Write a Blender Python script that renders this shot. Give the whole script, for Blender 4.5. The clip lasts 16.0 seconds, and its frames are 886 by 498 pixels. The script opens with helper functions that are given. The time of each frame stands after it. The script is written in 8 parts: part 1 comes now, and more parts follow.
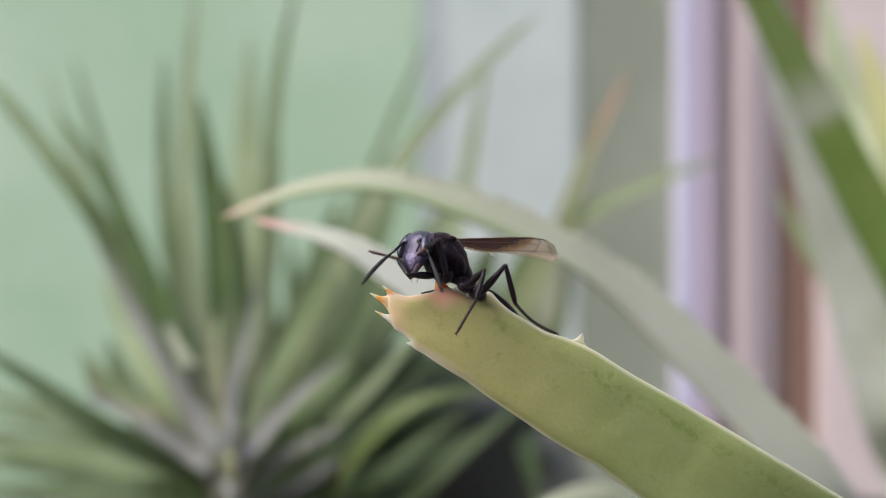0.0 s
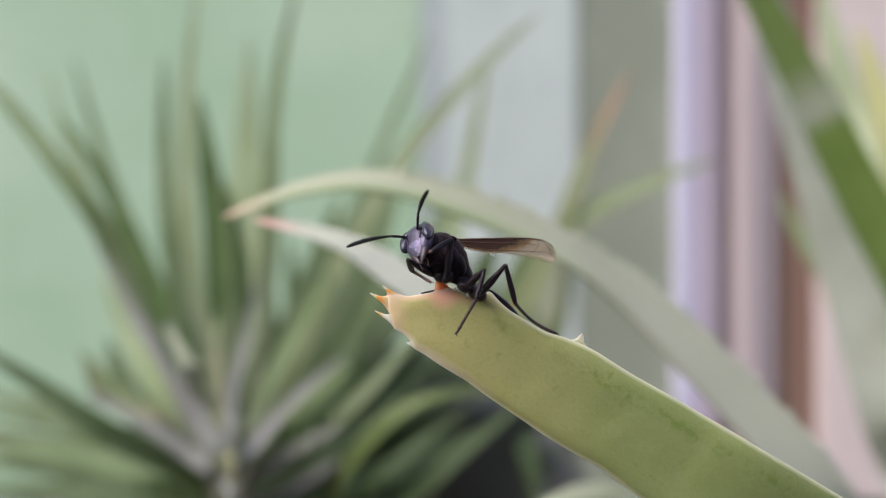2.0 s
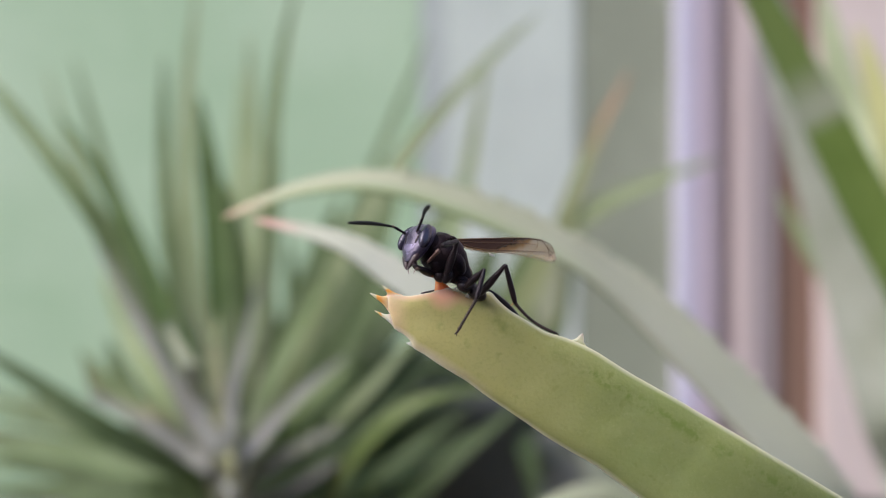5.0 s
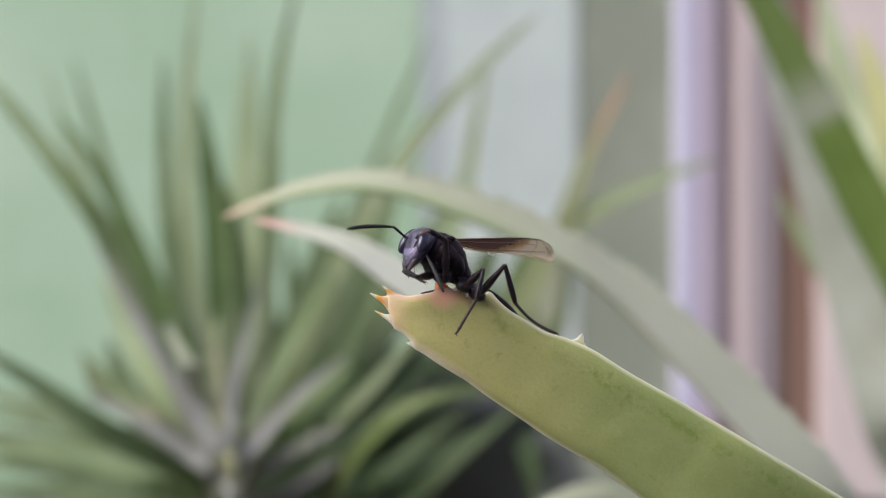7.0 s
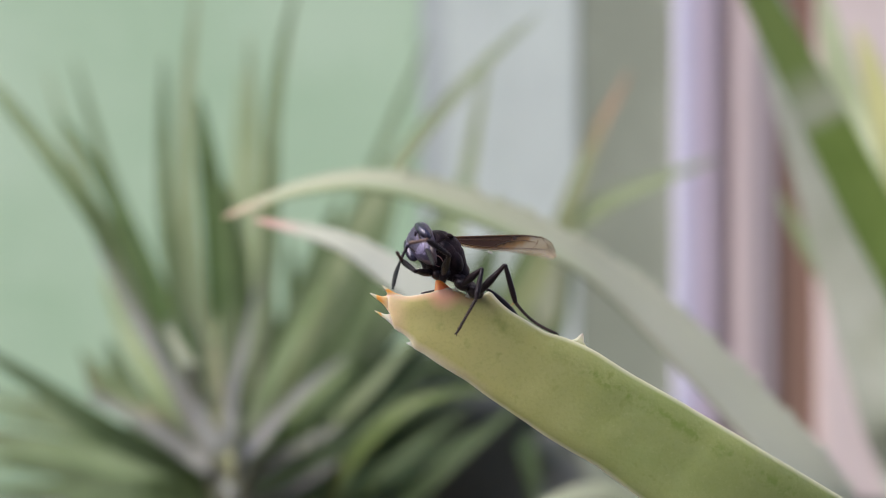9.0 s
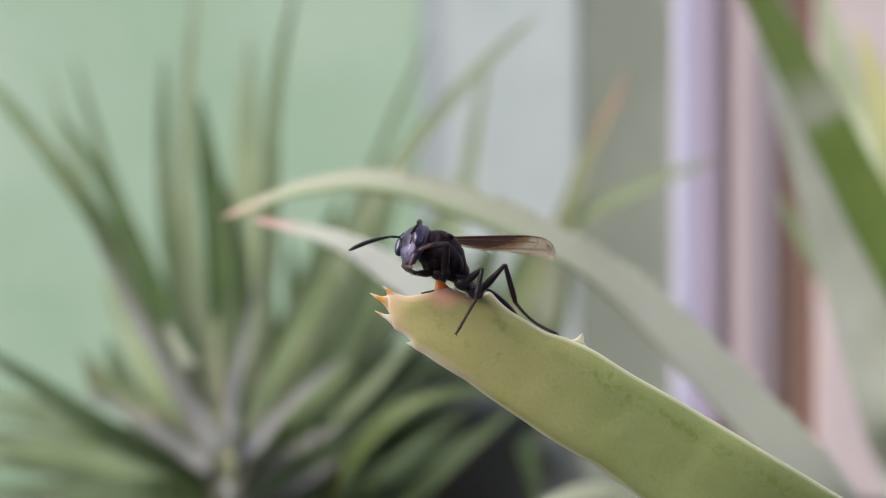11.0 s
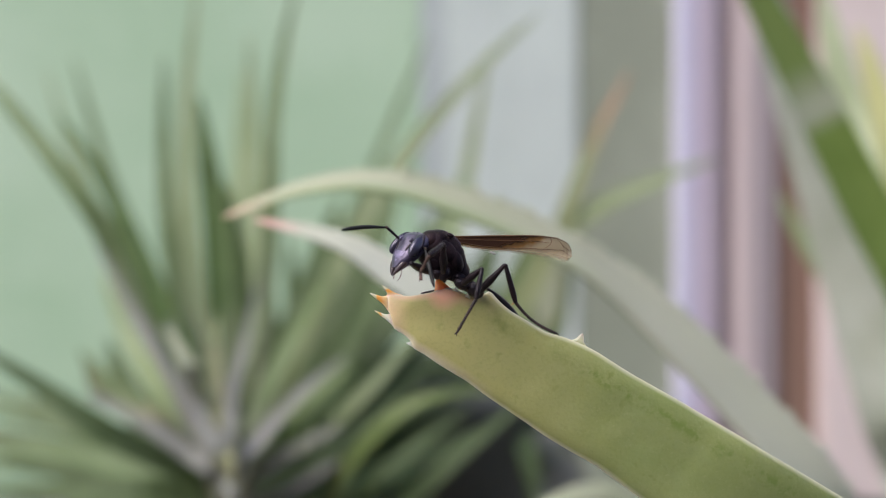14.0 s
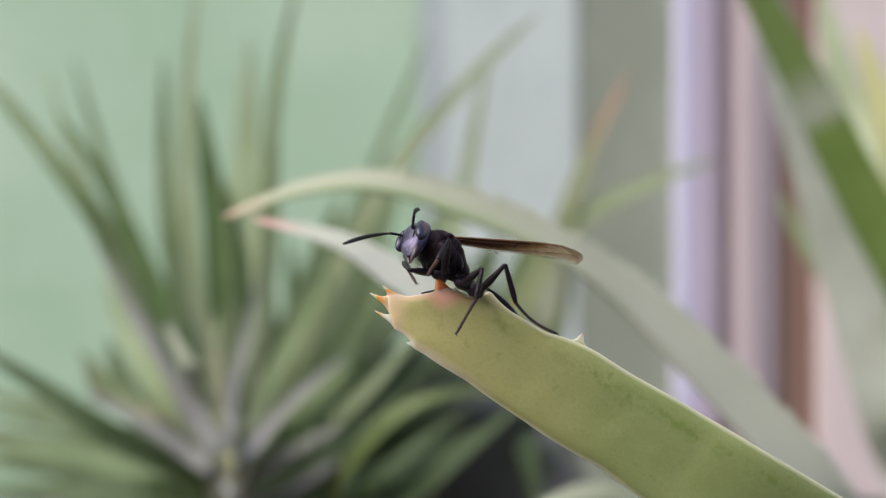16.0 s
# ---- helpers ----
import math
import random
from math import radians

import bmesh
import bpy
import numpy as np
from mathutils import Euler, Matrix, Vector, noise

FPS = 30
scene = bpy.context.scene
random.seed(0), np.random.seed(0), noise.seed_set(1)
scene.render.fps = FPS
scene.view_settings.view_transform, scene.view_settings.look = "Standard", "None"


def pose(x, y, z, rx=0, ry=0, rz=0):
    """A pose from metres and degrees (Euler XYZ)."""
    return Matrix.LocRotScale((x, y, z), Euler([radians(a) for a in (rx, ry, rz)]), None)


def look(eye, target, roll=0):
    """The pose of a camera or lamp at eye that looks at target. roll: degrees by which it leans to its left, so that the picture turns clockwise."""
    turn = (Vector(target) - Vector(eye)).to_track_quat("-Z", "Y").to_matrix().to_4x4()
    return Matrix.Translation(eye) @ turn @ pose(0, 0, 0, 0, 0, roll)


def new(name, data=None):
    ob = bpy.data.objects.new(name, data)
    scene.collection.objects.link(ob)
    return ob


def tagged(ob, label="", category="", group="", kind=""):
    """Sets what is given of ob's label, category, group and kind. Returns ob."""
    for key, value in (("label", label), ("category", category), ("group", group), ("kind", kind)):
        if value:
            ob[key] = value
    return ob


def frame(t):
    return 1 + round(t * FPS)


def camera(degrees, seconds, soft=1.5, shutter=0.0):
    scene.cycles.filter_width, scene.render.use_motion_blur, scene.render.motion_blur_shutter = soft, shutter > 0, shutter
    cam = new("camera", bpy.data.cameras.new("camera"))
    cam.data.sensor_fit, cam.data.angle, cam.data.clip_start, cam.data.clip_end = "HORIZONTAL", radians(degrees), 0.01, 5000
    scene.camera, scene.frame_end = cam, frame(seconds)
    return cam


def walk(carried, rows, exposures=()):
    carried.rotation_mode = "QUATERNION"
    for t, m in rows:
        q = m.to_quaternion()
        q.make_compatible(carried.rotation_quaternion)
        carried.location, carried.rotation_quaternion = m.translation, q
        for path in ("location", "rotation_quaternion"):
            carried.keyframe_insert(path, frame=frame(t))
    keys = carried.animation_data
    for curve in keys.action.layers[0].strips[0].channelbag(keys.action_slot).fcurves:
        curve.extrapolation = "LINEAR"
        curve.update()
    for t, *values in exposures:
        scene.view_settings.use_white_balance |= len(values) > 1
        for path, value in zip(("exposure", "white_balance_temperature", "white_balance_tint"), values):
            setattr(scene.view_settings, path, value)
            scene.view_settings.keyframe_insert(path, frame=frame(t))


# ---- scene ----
# ---- camera ----
cam = camera(50, 16.0, soft=1.0, shutter=0.4)
EYE = (0, 0, 0.2)
walk(cam, [(0, look(EYE, (0, 1, 0.2))), (16, look(EYE, (0, 1, 0.2)))], exposures=[(0, 0.58, 6400, 10), (16, 0.58, 6400, 10)])
cam.data.dof.use_dof = True
cam.data.dof.focus_distance = 0.1005
cam.data.dof.aperture_fstop = 11.8

# ---- light ----
world = bpy.data.worlds.new("sky")
world.use_nodes = True
scene.world = world
sky = world.node_tree.nodes.new("ShaderNodeTexSky")
sky.sky_type, sky.sun_disc = "NISHITA", False
sky.sun_elevation, sky.sun_rotation = radians(47.4), radians(233.8)
sky.air_density, sky.dust_density = 1.0, 3.0
background = world.node_tree.nodes["Background"]
background.inputs["Strength"].default_value = 0.15
world.node_tree.links.new(sky.outputs[0], background.inputs[0])
sun = new("sun", bpy.data.lights.new("sun", "SUN"))
sun.data.energy, sun.data.angle, sun.data.color = 1.35, radians(50), (1.0, 0.97, 0.92)
sun.matrix_world = look((-1.3, -0.95, 1.75), (0, 0, 0))


# ---- materials ----
def material(name, base, rough=0.5, second=None, scale=200.0, bump=0.0, bump_scale=None, spec=0.5, metal=0.0, sss=0.0, varied=0.0, stretch=(1, 1, 1), mix=(0.35, 0.65)):
    """Two tones mixed by noise at two scales, with a fine relief; varied: how much each object's tone differs."""
    m = bpy.data.materials.new(name)
    m.use_nodes = True
    n, l = m.node_tree.nodes, m.node_tree.links
    b = n["Principled BSDF"]
    b.inputs["Roughness"].default_value, b.inputs["Metallic"].default_value = rough, metal
    b.inputs["Specular IOR Level"].default_value = spec
    co = n.new("ShaderNodeTexCoord")
    mp = n.new("ShaderNodeMapping")
    mp.inputs["Scale"].default_value = stretch
    l.new(co.outputs["Object"], mp.inputs[0])
    a, c = n.new("ShaderNodeTexNoise"), n.new("ShaderNodeTexNoise")
    for t, s in ((a, scale), (c, scale * 6)):
        t.inputs["Scale"].default_value, t.inputs["Detail"].default_value = s, 5
        l.new(mp.outputs[0], t.inputs[0])
    add = n.new("ShaderNodeMath")
    add.operation = "MULTIPLY_ADD"
    add.inputs[1].default_value = 0.3
    l.new(c.outputs[0], add.inputs[0])
    l.new(a.outputs[0], add.inputs[2])
    ramp = n.new("ShaderNodeMapRange")
    ramp.inputs[1].default_value, ramp.inputs[2].default_value = mix[0] + 0.15, mix[1] + 0.15
    l.new(add.outputs[0], ramp.inputs[0])
    mx = n.new("ShaderNodeMix")
    mx.data_type = "RGBA"
    mx.inputs[6].default_value = (*base, 1)
    mx.inputs[7].default_value = (*(second or [v * 0.75 for v in base]), 1)
    l.new(ramp.outputs[0], mx.inputs[0])
    out = mx.outputs[2]
    if varied:
        info, hsv = n.new("ShaderNodeObjectInfo"), n.new("ShaderNodeHueSaturation")
        r = n.new("ShaderNodeMapRange")
        r.inputs[3].default_value, r.inputs[4].default_value = 1 - varied, 1 + varied
        l.new(info.outputs["Random"], r.inputs[0])
        l.new(r.outputs[0], hsv.inputs["Value"])
        l.new(out, hsv.inputs["Color"])
        out = hsv.outputs[0]
    l.new(out, b.inputs["Base Color"])
    if sss:
        b.inputs["Subsurface Weight"].default_value = sss
        b.inputs["Subsurface Radius"].default_value = (1.0, 0.9, 0.5)
        b.inputs["Subsurface Scale"].default_value = 0.0022
    if bump:
        t = n.new("ShaderNodeTexNoise")
        t.inputs["Scale"].default_value, t.inputs["Detail"].default_value = bump_scale or scale * 8, 4
        l.new(mp.outputs[0], t.inputs[0])
        bp = n.new("ShaderNodeBump")
        bp.inputs["Strength"].default_value, bp.inputs["Distance"].default_value = bump, 0.0004
        l.new(t.outputs[0], bp.inputs["Height"])
        l.new(bp.outputs[0], b.inputs["Normal"])
    return m


GREEN_WALL = material("green painted plaster", (0.515, 0.675, 0.505), 0.7, (0.425, 0.60, 0.415), 5, 0.3, 300)
WHITE_WALL = material("white painted plaster", (0.68, 0.745, 0.72), 0.6, (0.60, 0.66, 0.645), 8, 0.3, 300)
SHADED_WALL = material("pilaster plaster greyed as its shaded side", (0.54, 0.59, 0.60), 0.6, (0.48, 0.53, 0.54), 8, 0.3, 300)
SAGE_WALL = material("sage painted plaster", (0.335, 0.362, 0.29), 0.7, (0.285, 0.31, 0.245), 8, 0.3, 300)
LILAC = material("lilac painted wood", (0.70, 0.675, 0.85), 0.5, (0.61, 0.585, 0.74), 8, 0.2, 200, stretch=(1, 1, 0.1))
PINK_LILAC = material("pinkish lilac painted wood", (0.67, 0.57, 0.68), 0.5, (0.59, 0.50, 0.60), 8, 0.2, 200, stretch=(1, 1, 0.1))
GROOVE_SHADE = material("jamb wood with groove shade in its mauve", (0.40, 0.31, 0.32), 0.5, (0.34, 0.26, 0.27), 8, 0.2, 200, stretch=(1, 1, 0.1))
GREY_LILAC = material("grey lilac painted wood", (0.60, 0.51, 0.54), 0.5, (0.52, 0.44, 0.46), 8, 0.2, 200, stretch=(1, 1, 0.1))
ROSE = material("rose grey painted wood", (0.74, 0.62, 0.62), 0.5, (0.66, 0.55, 0.56), 8, 0.2, 200, stretch=(1, 1, 0.1))
BROWN = material("brown wood", (0.34, 0.215, 0.165), 0.6, (0.28, 0.17, 0.13), 10, 0.3, 200, stretch=(1, 1, 0.1))
PINK_WALL = material("pink painted plaster", (0.81, 0.70, 0.69), 0.7, (0.74, 0.62, 0.61), 6, 0.3, 300)
BEHIND = material("brown grey plaster", (0.28, 0.25, 0.22), 0.8, (0.22, 0.2, 0.18), 6, 0.3, 200)
FLOOR = material("grey cement floor", (0.12, 0.115, 0.105), 0.85, (0.08, 0.08, 0.075), 6, 0.5, 90)
POT_BLACK = material("black nursery plastic", (0.12, 0.125, 0.115), 0.5, (0.15, 0.155, 0.145), 40, 0.1)
TERRACOTTA = material("terracotta", (0.38, 0.16, 0.09), 0.85, (0.30, 0.13, 0.08), 40, 0.3)
SOIL = material("dark potting soil", (0.035, 0.026, 0.018), 0.95, (0.015, 0.012, 0.009), 120, 1.0)
LEAF_OLIVE = material("olive green leaf skin", (0.185, 0.24, 0.115), 0.5, (0.135, 0.185, 0.075), 60, 0.2, spec=0.25, varied=0.15)
# next two skins: olive stepped darker, painting in shade among back and inner leaves
LEAF_BACK = material("plain olive leaf skin darkened for back leaves", (0.14, 0.19, 0.09), 0.5, (0.10, 0.145, 0.058), 60, 0.2, spec=0.25, varied=0.15)
LEAF_SHADE = material("deep green leaf skin with shade in its colour", (0.10, 0.142, 0.062), 0.55, (0.072, 0.108, 0.042), 60, 0.2, spec=0.25, varied=0.15)
LEAF_DARK = material("dark green leaf skin", (0.075, 0.125, 0.032), 0.5, (0.05, 0.09, 0.02), 60, 0.2, spec=0.25, varied=0.15)
LEAF_PALE = material("pale green leaf skin", (0.38, 0.445, 0.26), 0.5, (0.31, 0.38, 0.20), 60, 0.2, spec=0.25, varied=0.1)
LEAF_RIB = material("grey olive leaf skin", (0.24, 0.285, 0.16), 0.5, (0.19, 0.235, 0.115), 60, 0.2, spec=0.25, varied=0.1)
LEAF_TAN = material("tan green leaf skin", (0.27, 0.265, 0.16), 0.5, (0.22, 0.225, 0.12), 60, 0.2, spec=0.25)
LEAF_GLAUCOUS = material("grey glaucous leaf skin", (0.235, 0.23, 0.225), 0.5, (0.18, 0.19, 0.155), 60, 0.2, spec=0.25, varied=0.1)
LEAF_GREY = material("pale grey green leaf skin", (0.37, 0.385, 0.29), 0.5, (0.31, 0.335, 0.235), 60, 0.2, spec=0.25)
LEAF_SILVER = material("silvery pale leaf skin", (0.55, 0.575, 0.52), 0.45, (0.46, 0.49, 0.42), 60, 0.2, spec=0.25)
LEAF_YELLOW = material("yellow green leaf skin", (0.76, 0.75, 0.38), 0.5, (0.68, 0.69, 0.31), 60, 0.2, spec=0.25)
LEAF_MILKY = material("milky green leaf skin", (0.62, 0.68, 0.48), 0.5, (0.52, 0.60, 0.38), 60, 0.2, spec=0.25)
LEAF_MID = material("mid green leaf skin", (0.16, 0.20, 0.08), 0.45, (0.11, 0.155, 0.042), 60, 0.2, spec=0.25)


def add_tip(m, colour, a, b):
    """Lets a leaf skin turn into a withered tip between two places along the leaf."""
    n, l = m.node_tree.nodes, m.node_tree.links
    base = n["Principled BSDF"].inputs["Base Color"]
    at, r, mx = n.new("ShaderNodeAttribute"), n.new("ShaderNodeMapRange"), n.new("ShaderNodeMix")
    at.attribute_name = "along"
    r.inputs[1].default_value, r.inputs[2].default_value = a, b
    mx.data_type = "RGBA"
    mx.inputs[7].default_value = (*colour, 1)
    l.new(at.outputs["Fac"], r.inputs[0])
    l.new(r.outputs[0], mx.inputs[0])
    l.new(base.links[0].from_socket, mx.inputs[6])
    l.new(mx.outputs[2], base)
    return m


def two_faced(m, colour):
    """Turns a leaf skin greener, its shade painted in, over the half width looking down."""
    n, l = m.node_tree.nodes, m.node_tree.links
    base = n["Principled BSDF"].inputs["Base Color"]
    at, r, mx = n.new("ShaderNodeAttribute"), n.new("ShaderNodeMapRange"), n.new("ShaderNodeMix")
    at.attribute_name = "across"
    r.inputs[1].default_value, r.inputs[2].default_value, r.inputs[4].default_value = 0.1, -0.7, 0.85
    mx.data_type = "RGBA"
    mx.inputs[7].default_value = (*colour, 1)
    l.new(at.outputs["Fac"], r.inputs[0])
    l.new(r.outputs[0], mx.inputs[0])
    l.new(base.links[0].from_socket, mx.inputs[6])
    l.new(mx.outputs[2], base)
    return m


for skin in (LEAF_OLIVE, LEAF_PALE, LEAF_DARK):
    add_tip(skin, (0.40, 0.395, 0.30), 0.5, 0.2)
LEAF_BROAD = add_tip(material("mid green leaf skin with grey bloom", (0.18, 0.255, 0.07), 0.45, (0.14, 0.21, 0.05), 60, 0.2, spec=0.25), (0.36, 0.39, 0.30), 0.575, 0.605)
add_tip(LEAF_BROAD, (0.16, 0.225, 0.07), 0.615, 0.68)
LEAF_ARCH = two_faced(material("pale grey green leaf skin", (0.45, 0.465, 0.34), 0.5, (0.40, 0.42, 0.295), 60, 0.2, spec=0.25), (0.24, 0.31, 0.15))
add_tip(LEAF_ARCH, (0.51, 0.515, 0.395), 0.66, 0.42)
add_tip(LEAF_ARCH, (0.52, 0.40, 0.30), 0.93, 0.985)
LEAF_ARCH_LOW = add_tip(material("whitish leaf skin with pink tip", (0.66, 0.66, 0.56), 0.5, (0.58, 0.59, 0.48), 60, 0.2, spec=0.25), (0.68, 0.41, 0.37), 0.92, 0.975)
LEAF_RUST = add_tip(material("pale green leaf skin with rusty tip", (0.30, 0.33, 0.18), 0.5, (0.25, 0.285, 0.145), 60, 0.2, spec=0.25), (0.42, 0.26, 0.17), 0.74, 0.9)
CUTICLE = material("black chitin", (0.006, 0.004, 0.006), 0.3, (0.020, 0.011, 0.012), 420, 0.25, 4500, spec=0.35)
THORAX = material("brown black chitin with short pile", (0.007, 0.005, 0.006), 0.4, (0.028, 0.016, 0.017), 420, 0.2, 6000, spec=0.13, mix=(0.42, 0.68))
EYE_BLACK = material("blue black compound eye", (0.027, 0.023, 0.044), 0.23, (0.036, 0.031, 0.056), 900, 0.1, 9000, spec=1.0)
TARSUS = material("dark brown chitin", (0.03, 0.02, 0.022), 0.5, (0.06, 0.036, 0.034), 900, 0.2, 5000)
FORE_TARSUS = material("reddish brown chitin", (0.20, 0.115, 0.10), 0.45, (0.10, 0.055, 0.05), 900, 0.2, 5000)
MANDIBLE = material("red brown mandible", (0.050, 0.034, 0.044), 0.32, (0.085, 0.05, 0.058), 900)
PALP = material("pinkish brown mouthparts", (0.30, 0.15, 0.14), 0.45, (0.18, 0.08, 0.075), 900)
VEIN = material("amber brown wing vein", (0.20, 0.09, 0.035), 0.4, (0.12, 0.055, 0.024), 900)
for chitin, tint in ((CUTICLE, (0.9, 0.85, 1.0, 1)), (THORAX, (1.0, 0.8, 0.85, 1)), (EYE_BLACK, (0.85, 0.82, 1.0, 1))):
    chitin.node_tree.nodes["Principled BSDF"].inputs["Specular Tint"].default_value = tint


def perch_skin():
    """Fleshy leaf skin: yellowish at the blunt end, greener along the blade, with darker flecks and a blush at the rim."""
    m = material("toothed leaf skin", (0.295, 0.335, 0.135), 0.5, (0.255, 0.305, 0.11), 220, 0.12, 2200, spec=0.3, sss=0.4)
    n, l = m.node_tree.nodes, m.node_tree.links
    b = n["Principled BSDF"]
    b.inputs["Subsurface Scale"].default_value = 0.0016
    old = b.inputs["Base Color"].links[0].from_socket
    co = n.new("ShaderNodeTexCoord")
    sep = n.new("ShaderNodeSeparateXYZ")
    l.new(co.outputs["Object"], sep.inputs[0])

    def blend(fac, a, colour):
        mx = n.new("ShaderNodeMix")
        mx.data_type = "RGBA"
        l.new(fac, mx.inputs[0])
        l.new(a, mx.inputs[6])
        mx.inputs[7].default_value = (*colour, 1)
        return mx.outputs[2]

    def ranged(v, a, b2, c=0.0, d=1.0):
        r = n.new("ShaderNodeMapRange")
        r.inputs[1].default_value, r.inputs[2].default_value, r.inputs[3].default_value, r.inputs[4].default_value = a, b2, c, d
        l.new(v, r.inputs[0])
        return r.outputs[0]

    def noisy(scale, detail=3):
        t = n.new("ShaderNodeTexNoise")
        t.inputs["Scale"].default_value, t.inputs["Detail"].default_value = scale, detail
        l.new(co.outputs["Object"], t.inputs[0])
        return t.outputs[0]

    def times(a, c):
        q = n.new("ShaderNodeMath")
        q.operation = "MULTIPLY"
        l.new(a, q.inputs[0])
        l.new(c, q.inputs[1])
        return q.outputs[0]

    yellow = blend(ranged(sep.outputs[0], 0.020, -0.003), old, (0.50, 0.455, 0.19))
    flecks = blend(times(ranged(noisy(900, 2), 0.60, 0.72), ranged(noisy(160), 0.5, 0.62, 0.0, 0.5)), yellow, (0.17, 0.22, 0.045))
    streaks = blend(times(ranged(noisy(420, 4), 0.55, 0.75), ranged(noisy(90), 0.52, 0.66, 0.0, 0.6)), flecks, (0.16, 0.22, 0.05))
    at = n.new("ShaderNodeAttribute")
    at.attribute_name = "margin"
    row = times(ranged(at.outputs["Fac"], 0.40, 0.56), ranged(at.outputs["Fac"], 0.78, 0.62))
    streaks = blend(times(times(row, ranged(noisy(1100, 3), 0.47, 0.62)), ranged(sep.outputs[0], 0.010, 0.016, 0.0, 0.55)), streaks, (0.15, 0.23, 0.03))
    stipple = blend(ranged(noisy(3200, 2), 0.5, 0.68, 0.0, 0.13), streaks, (0.18, 0.22, 0.06))
    pale = blend(ranged(noisy(2400, 2), 0.6, 0.75, 0.0, 0.1), stipple, (0.55, 0.52, 0.3))
    blush = blend(ranged(sep.outputs[0], -0.0034, -0.0062, 0.0, 0.7), pale, (0.94, 0.62, 0.46))
    size = n.new("ShaderNodeMath")
    size.operation = "ABSOLUTE"
    l.new(at.outputs["Fac"], size.inputs[0])
    peach = blend(times(ranged(at.outputs["Fac"], 0.62, 0.98), ranged(sep.outputs[0], 0.0065, 0.001, 0.0, 0.7)), blush, (0.95, 0.60, 0.46))
    peach = blend(times(ranged(at.outputs["Fac"], -0.72, -0.97), ranged(sep.outputs[0], 0.006, -0.002, 0.0, 0.7)), peach, (0.92, 0.78, 0.66))
    far = n.new("ShaderNodeVectorMath")
    far.operation = "DISTANCE"
    far.inputs[1].default_value = (0.0001, 0.1003, 0.1953)
    l.new(co.outputs["Object"], far.inputs[0])
    peach = blend(ranged(far.outputs["Value"], 0.0021, 0.0007, 0.0, 0.85), peach, (0.96, 0.52, 0.38))
    rim = blend(ranged(size.outputs[0], 0.91, 1.0, 0.0, 0.65), peach, (0.84, 0.79, 0.63))
    l.new(rim, b.inputs["Base Color"])
    return m


def tooth_skin(name, stops):
    """Horny tooth whose colour runs from its root to its point."""
    m = material(name, stops[0][1], 0.42, None, 900, 0.1, 5000, sss=0.8)
    n, l = m.node_tree.nodes, m.node_tree.links
    at, ramp = n.new("ShaderNodeAttribute"), n.new("ShaderNodeValToRGB")
    at.attribute_name = "along"
    e = ramp.color_ramp.elements
    e[0].position, e[1].position = stops[0][0], stops[-1][0]
    e[0].color, e[1].color = (*stops[0][1], 1), (*stops[-1][1], 1)
    for where, colour in stops[1:-1]:
        e.new(where).color = (*colour, 1)
    l.new(at.outputs["Fac"], ramp.inputs[0])
    l.new(ramp.outputs[0], n["Principled BSDF"].inputs["Base Color"])
    return m


PEACH, HORN, FIRE = (0.66, 0.49, 0.28), (0.80, 0.64, 0.40), (0.94, 0.29, 0.07)
TOOTH_PALE = tooth_skin("pale tooth", [(0.02, (0.36, 0.38, 0.15)), (0.4, (0.68, 0.64, 0.46)), (0.8, (0.72, 0.62, 0.48)), (1.0, (0.50, 0.30, 0.22))])
TOOTH_WHITE = tooth_skin("ivory tooth", [(0.05, (0.62, 0.58, 0.40)), (0.4, (0.80, 0.76, 0.66)), (1.0, (0.86, 0.80, 0.72))])
TOOTH_ORANGE = tooth_skin("orange tooth with a bone point", [(0.02, (0.97, 0.56, 0.38)), (0.24, (0.94, 0.42, 0.22)), (0.4, FIRE), (0.58, FIRE), (0.66, HORN), (1.0, (0.80, 0.68, 0.46))])
TOOTH_TIPPED = tooth_skin("pale tooth with an orange point", [(0.02, (0.95, 0.70, 0.55)), (0.3, (0.84, 0.74, 0.62)), (0.56, (0.82, 0.62, 0.42)), (0.66, FIRE), (0.78, (0.8, 0.55, 0.2)), (1.0, HORN)])
TOOTH_CORAL = tooth_skin("coral tooth", [(0.02, (0.97, 0.44, 0.30)), (0.2, (0.97, 0.29, 0.14)), (1.0, (0.97, 0.24, 0.09))])
SPUR = material("orange brown spur", (0.55, 0.2, 0.06), 0.4, None, 900)
FACE = material("silvery black face pile", (0.078, 0.066, 0.116), 0.28, (0.022, 0.017, 0.030), 700, 0.2, 6000, spec=1.0)

TAN = material("tan brown chitin", (0.17, 0.11, 0.08), 0.5, (0.11, 0.07, 0.05), 900, 0.3, 5000)
TAN_HAIR = material("golden brown hair", (0.20, 0.14, 0.08), 0.5, None, 900)
FOLD = material("whitish wing fold", (0.7, 0.68, 0.64), 0.3, (0.6, 0.57, 0.52), 900)
HAIR = material("brown grey hair", (0.04, 0.03, 0.025), 0.5, None, 900)
ANTENNA = material("matt black antenna", (0.010, 0.010, 0.010), 0.6, (0.018, 0.016, 0.016), 900, 0.2, 6000)
# lilac pile, its base lightened to carry the sky highlight
FACE_PALE = material("lilac face pile with highlight in its colour", (0.25, 0.215, 0.36), 0.3, (0.10, 0.085, 0.14), 700, 0.12, 7000, spec=0.7)
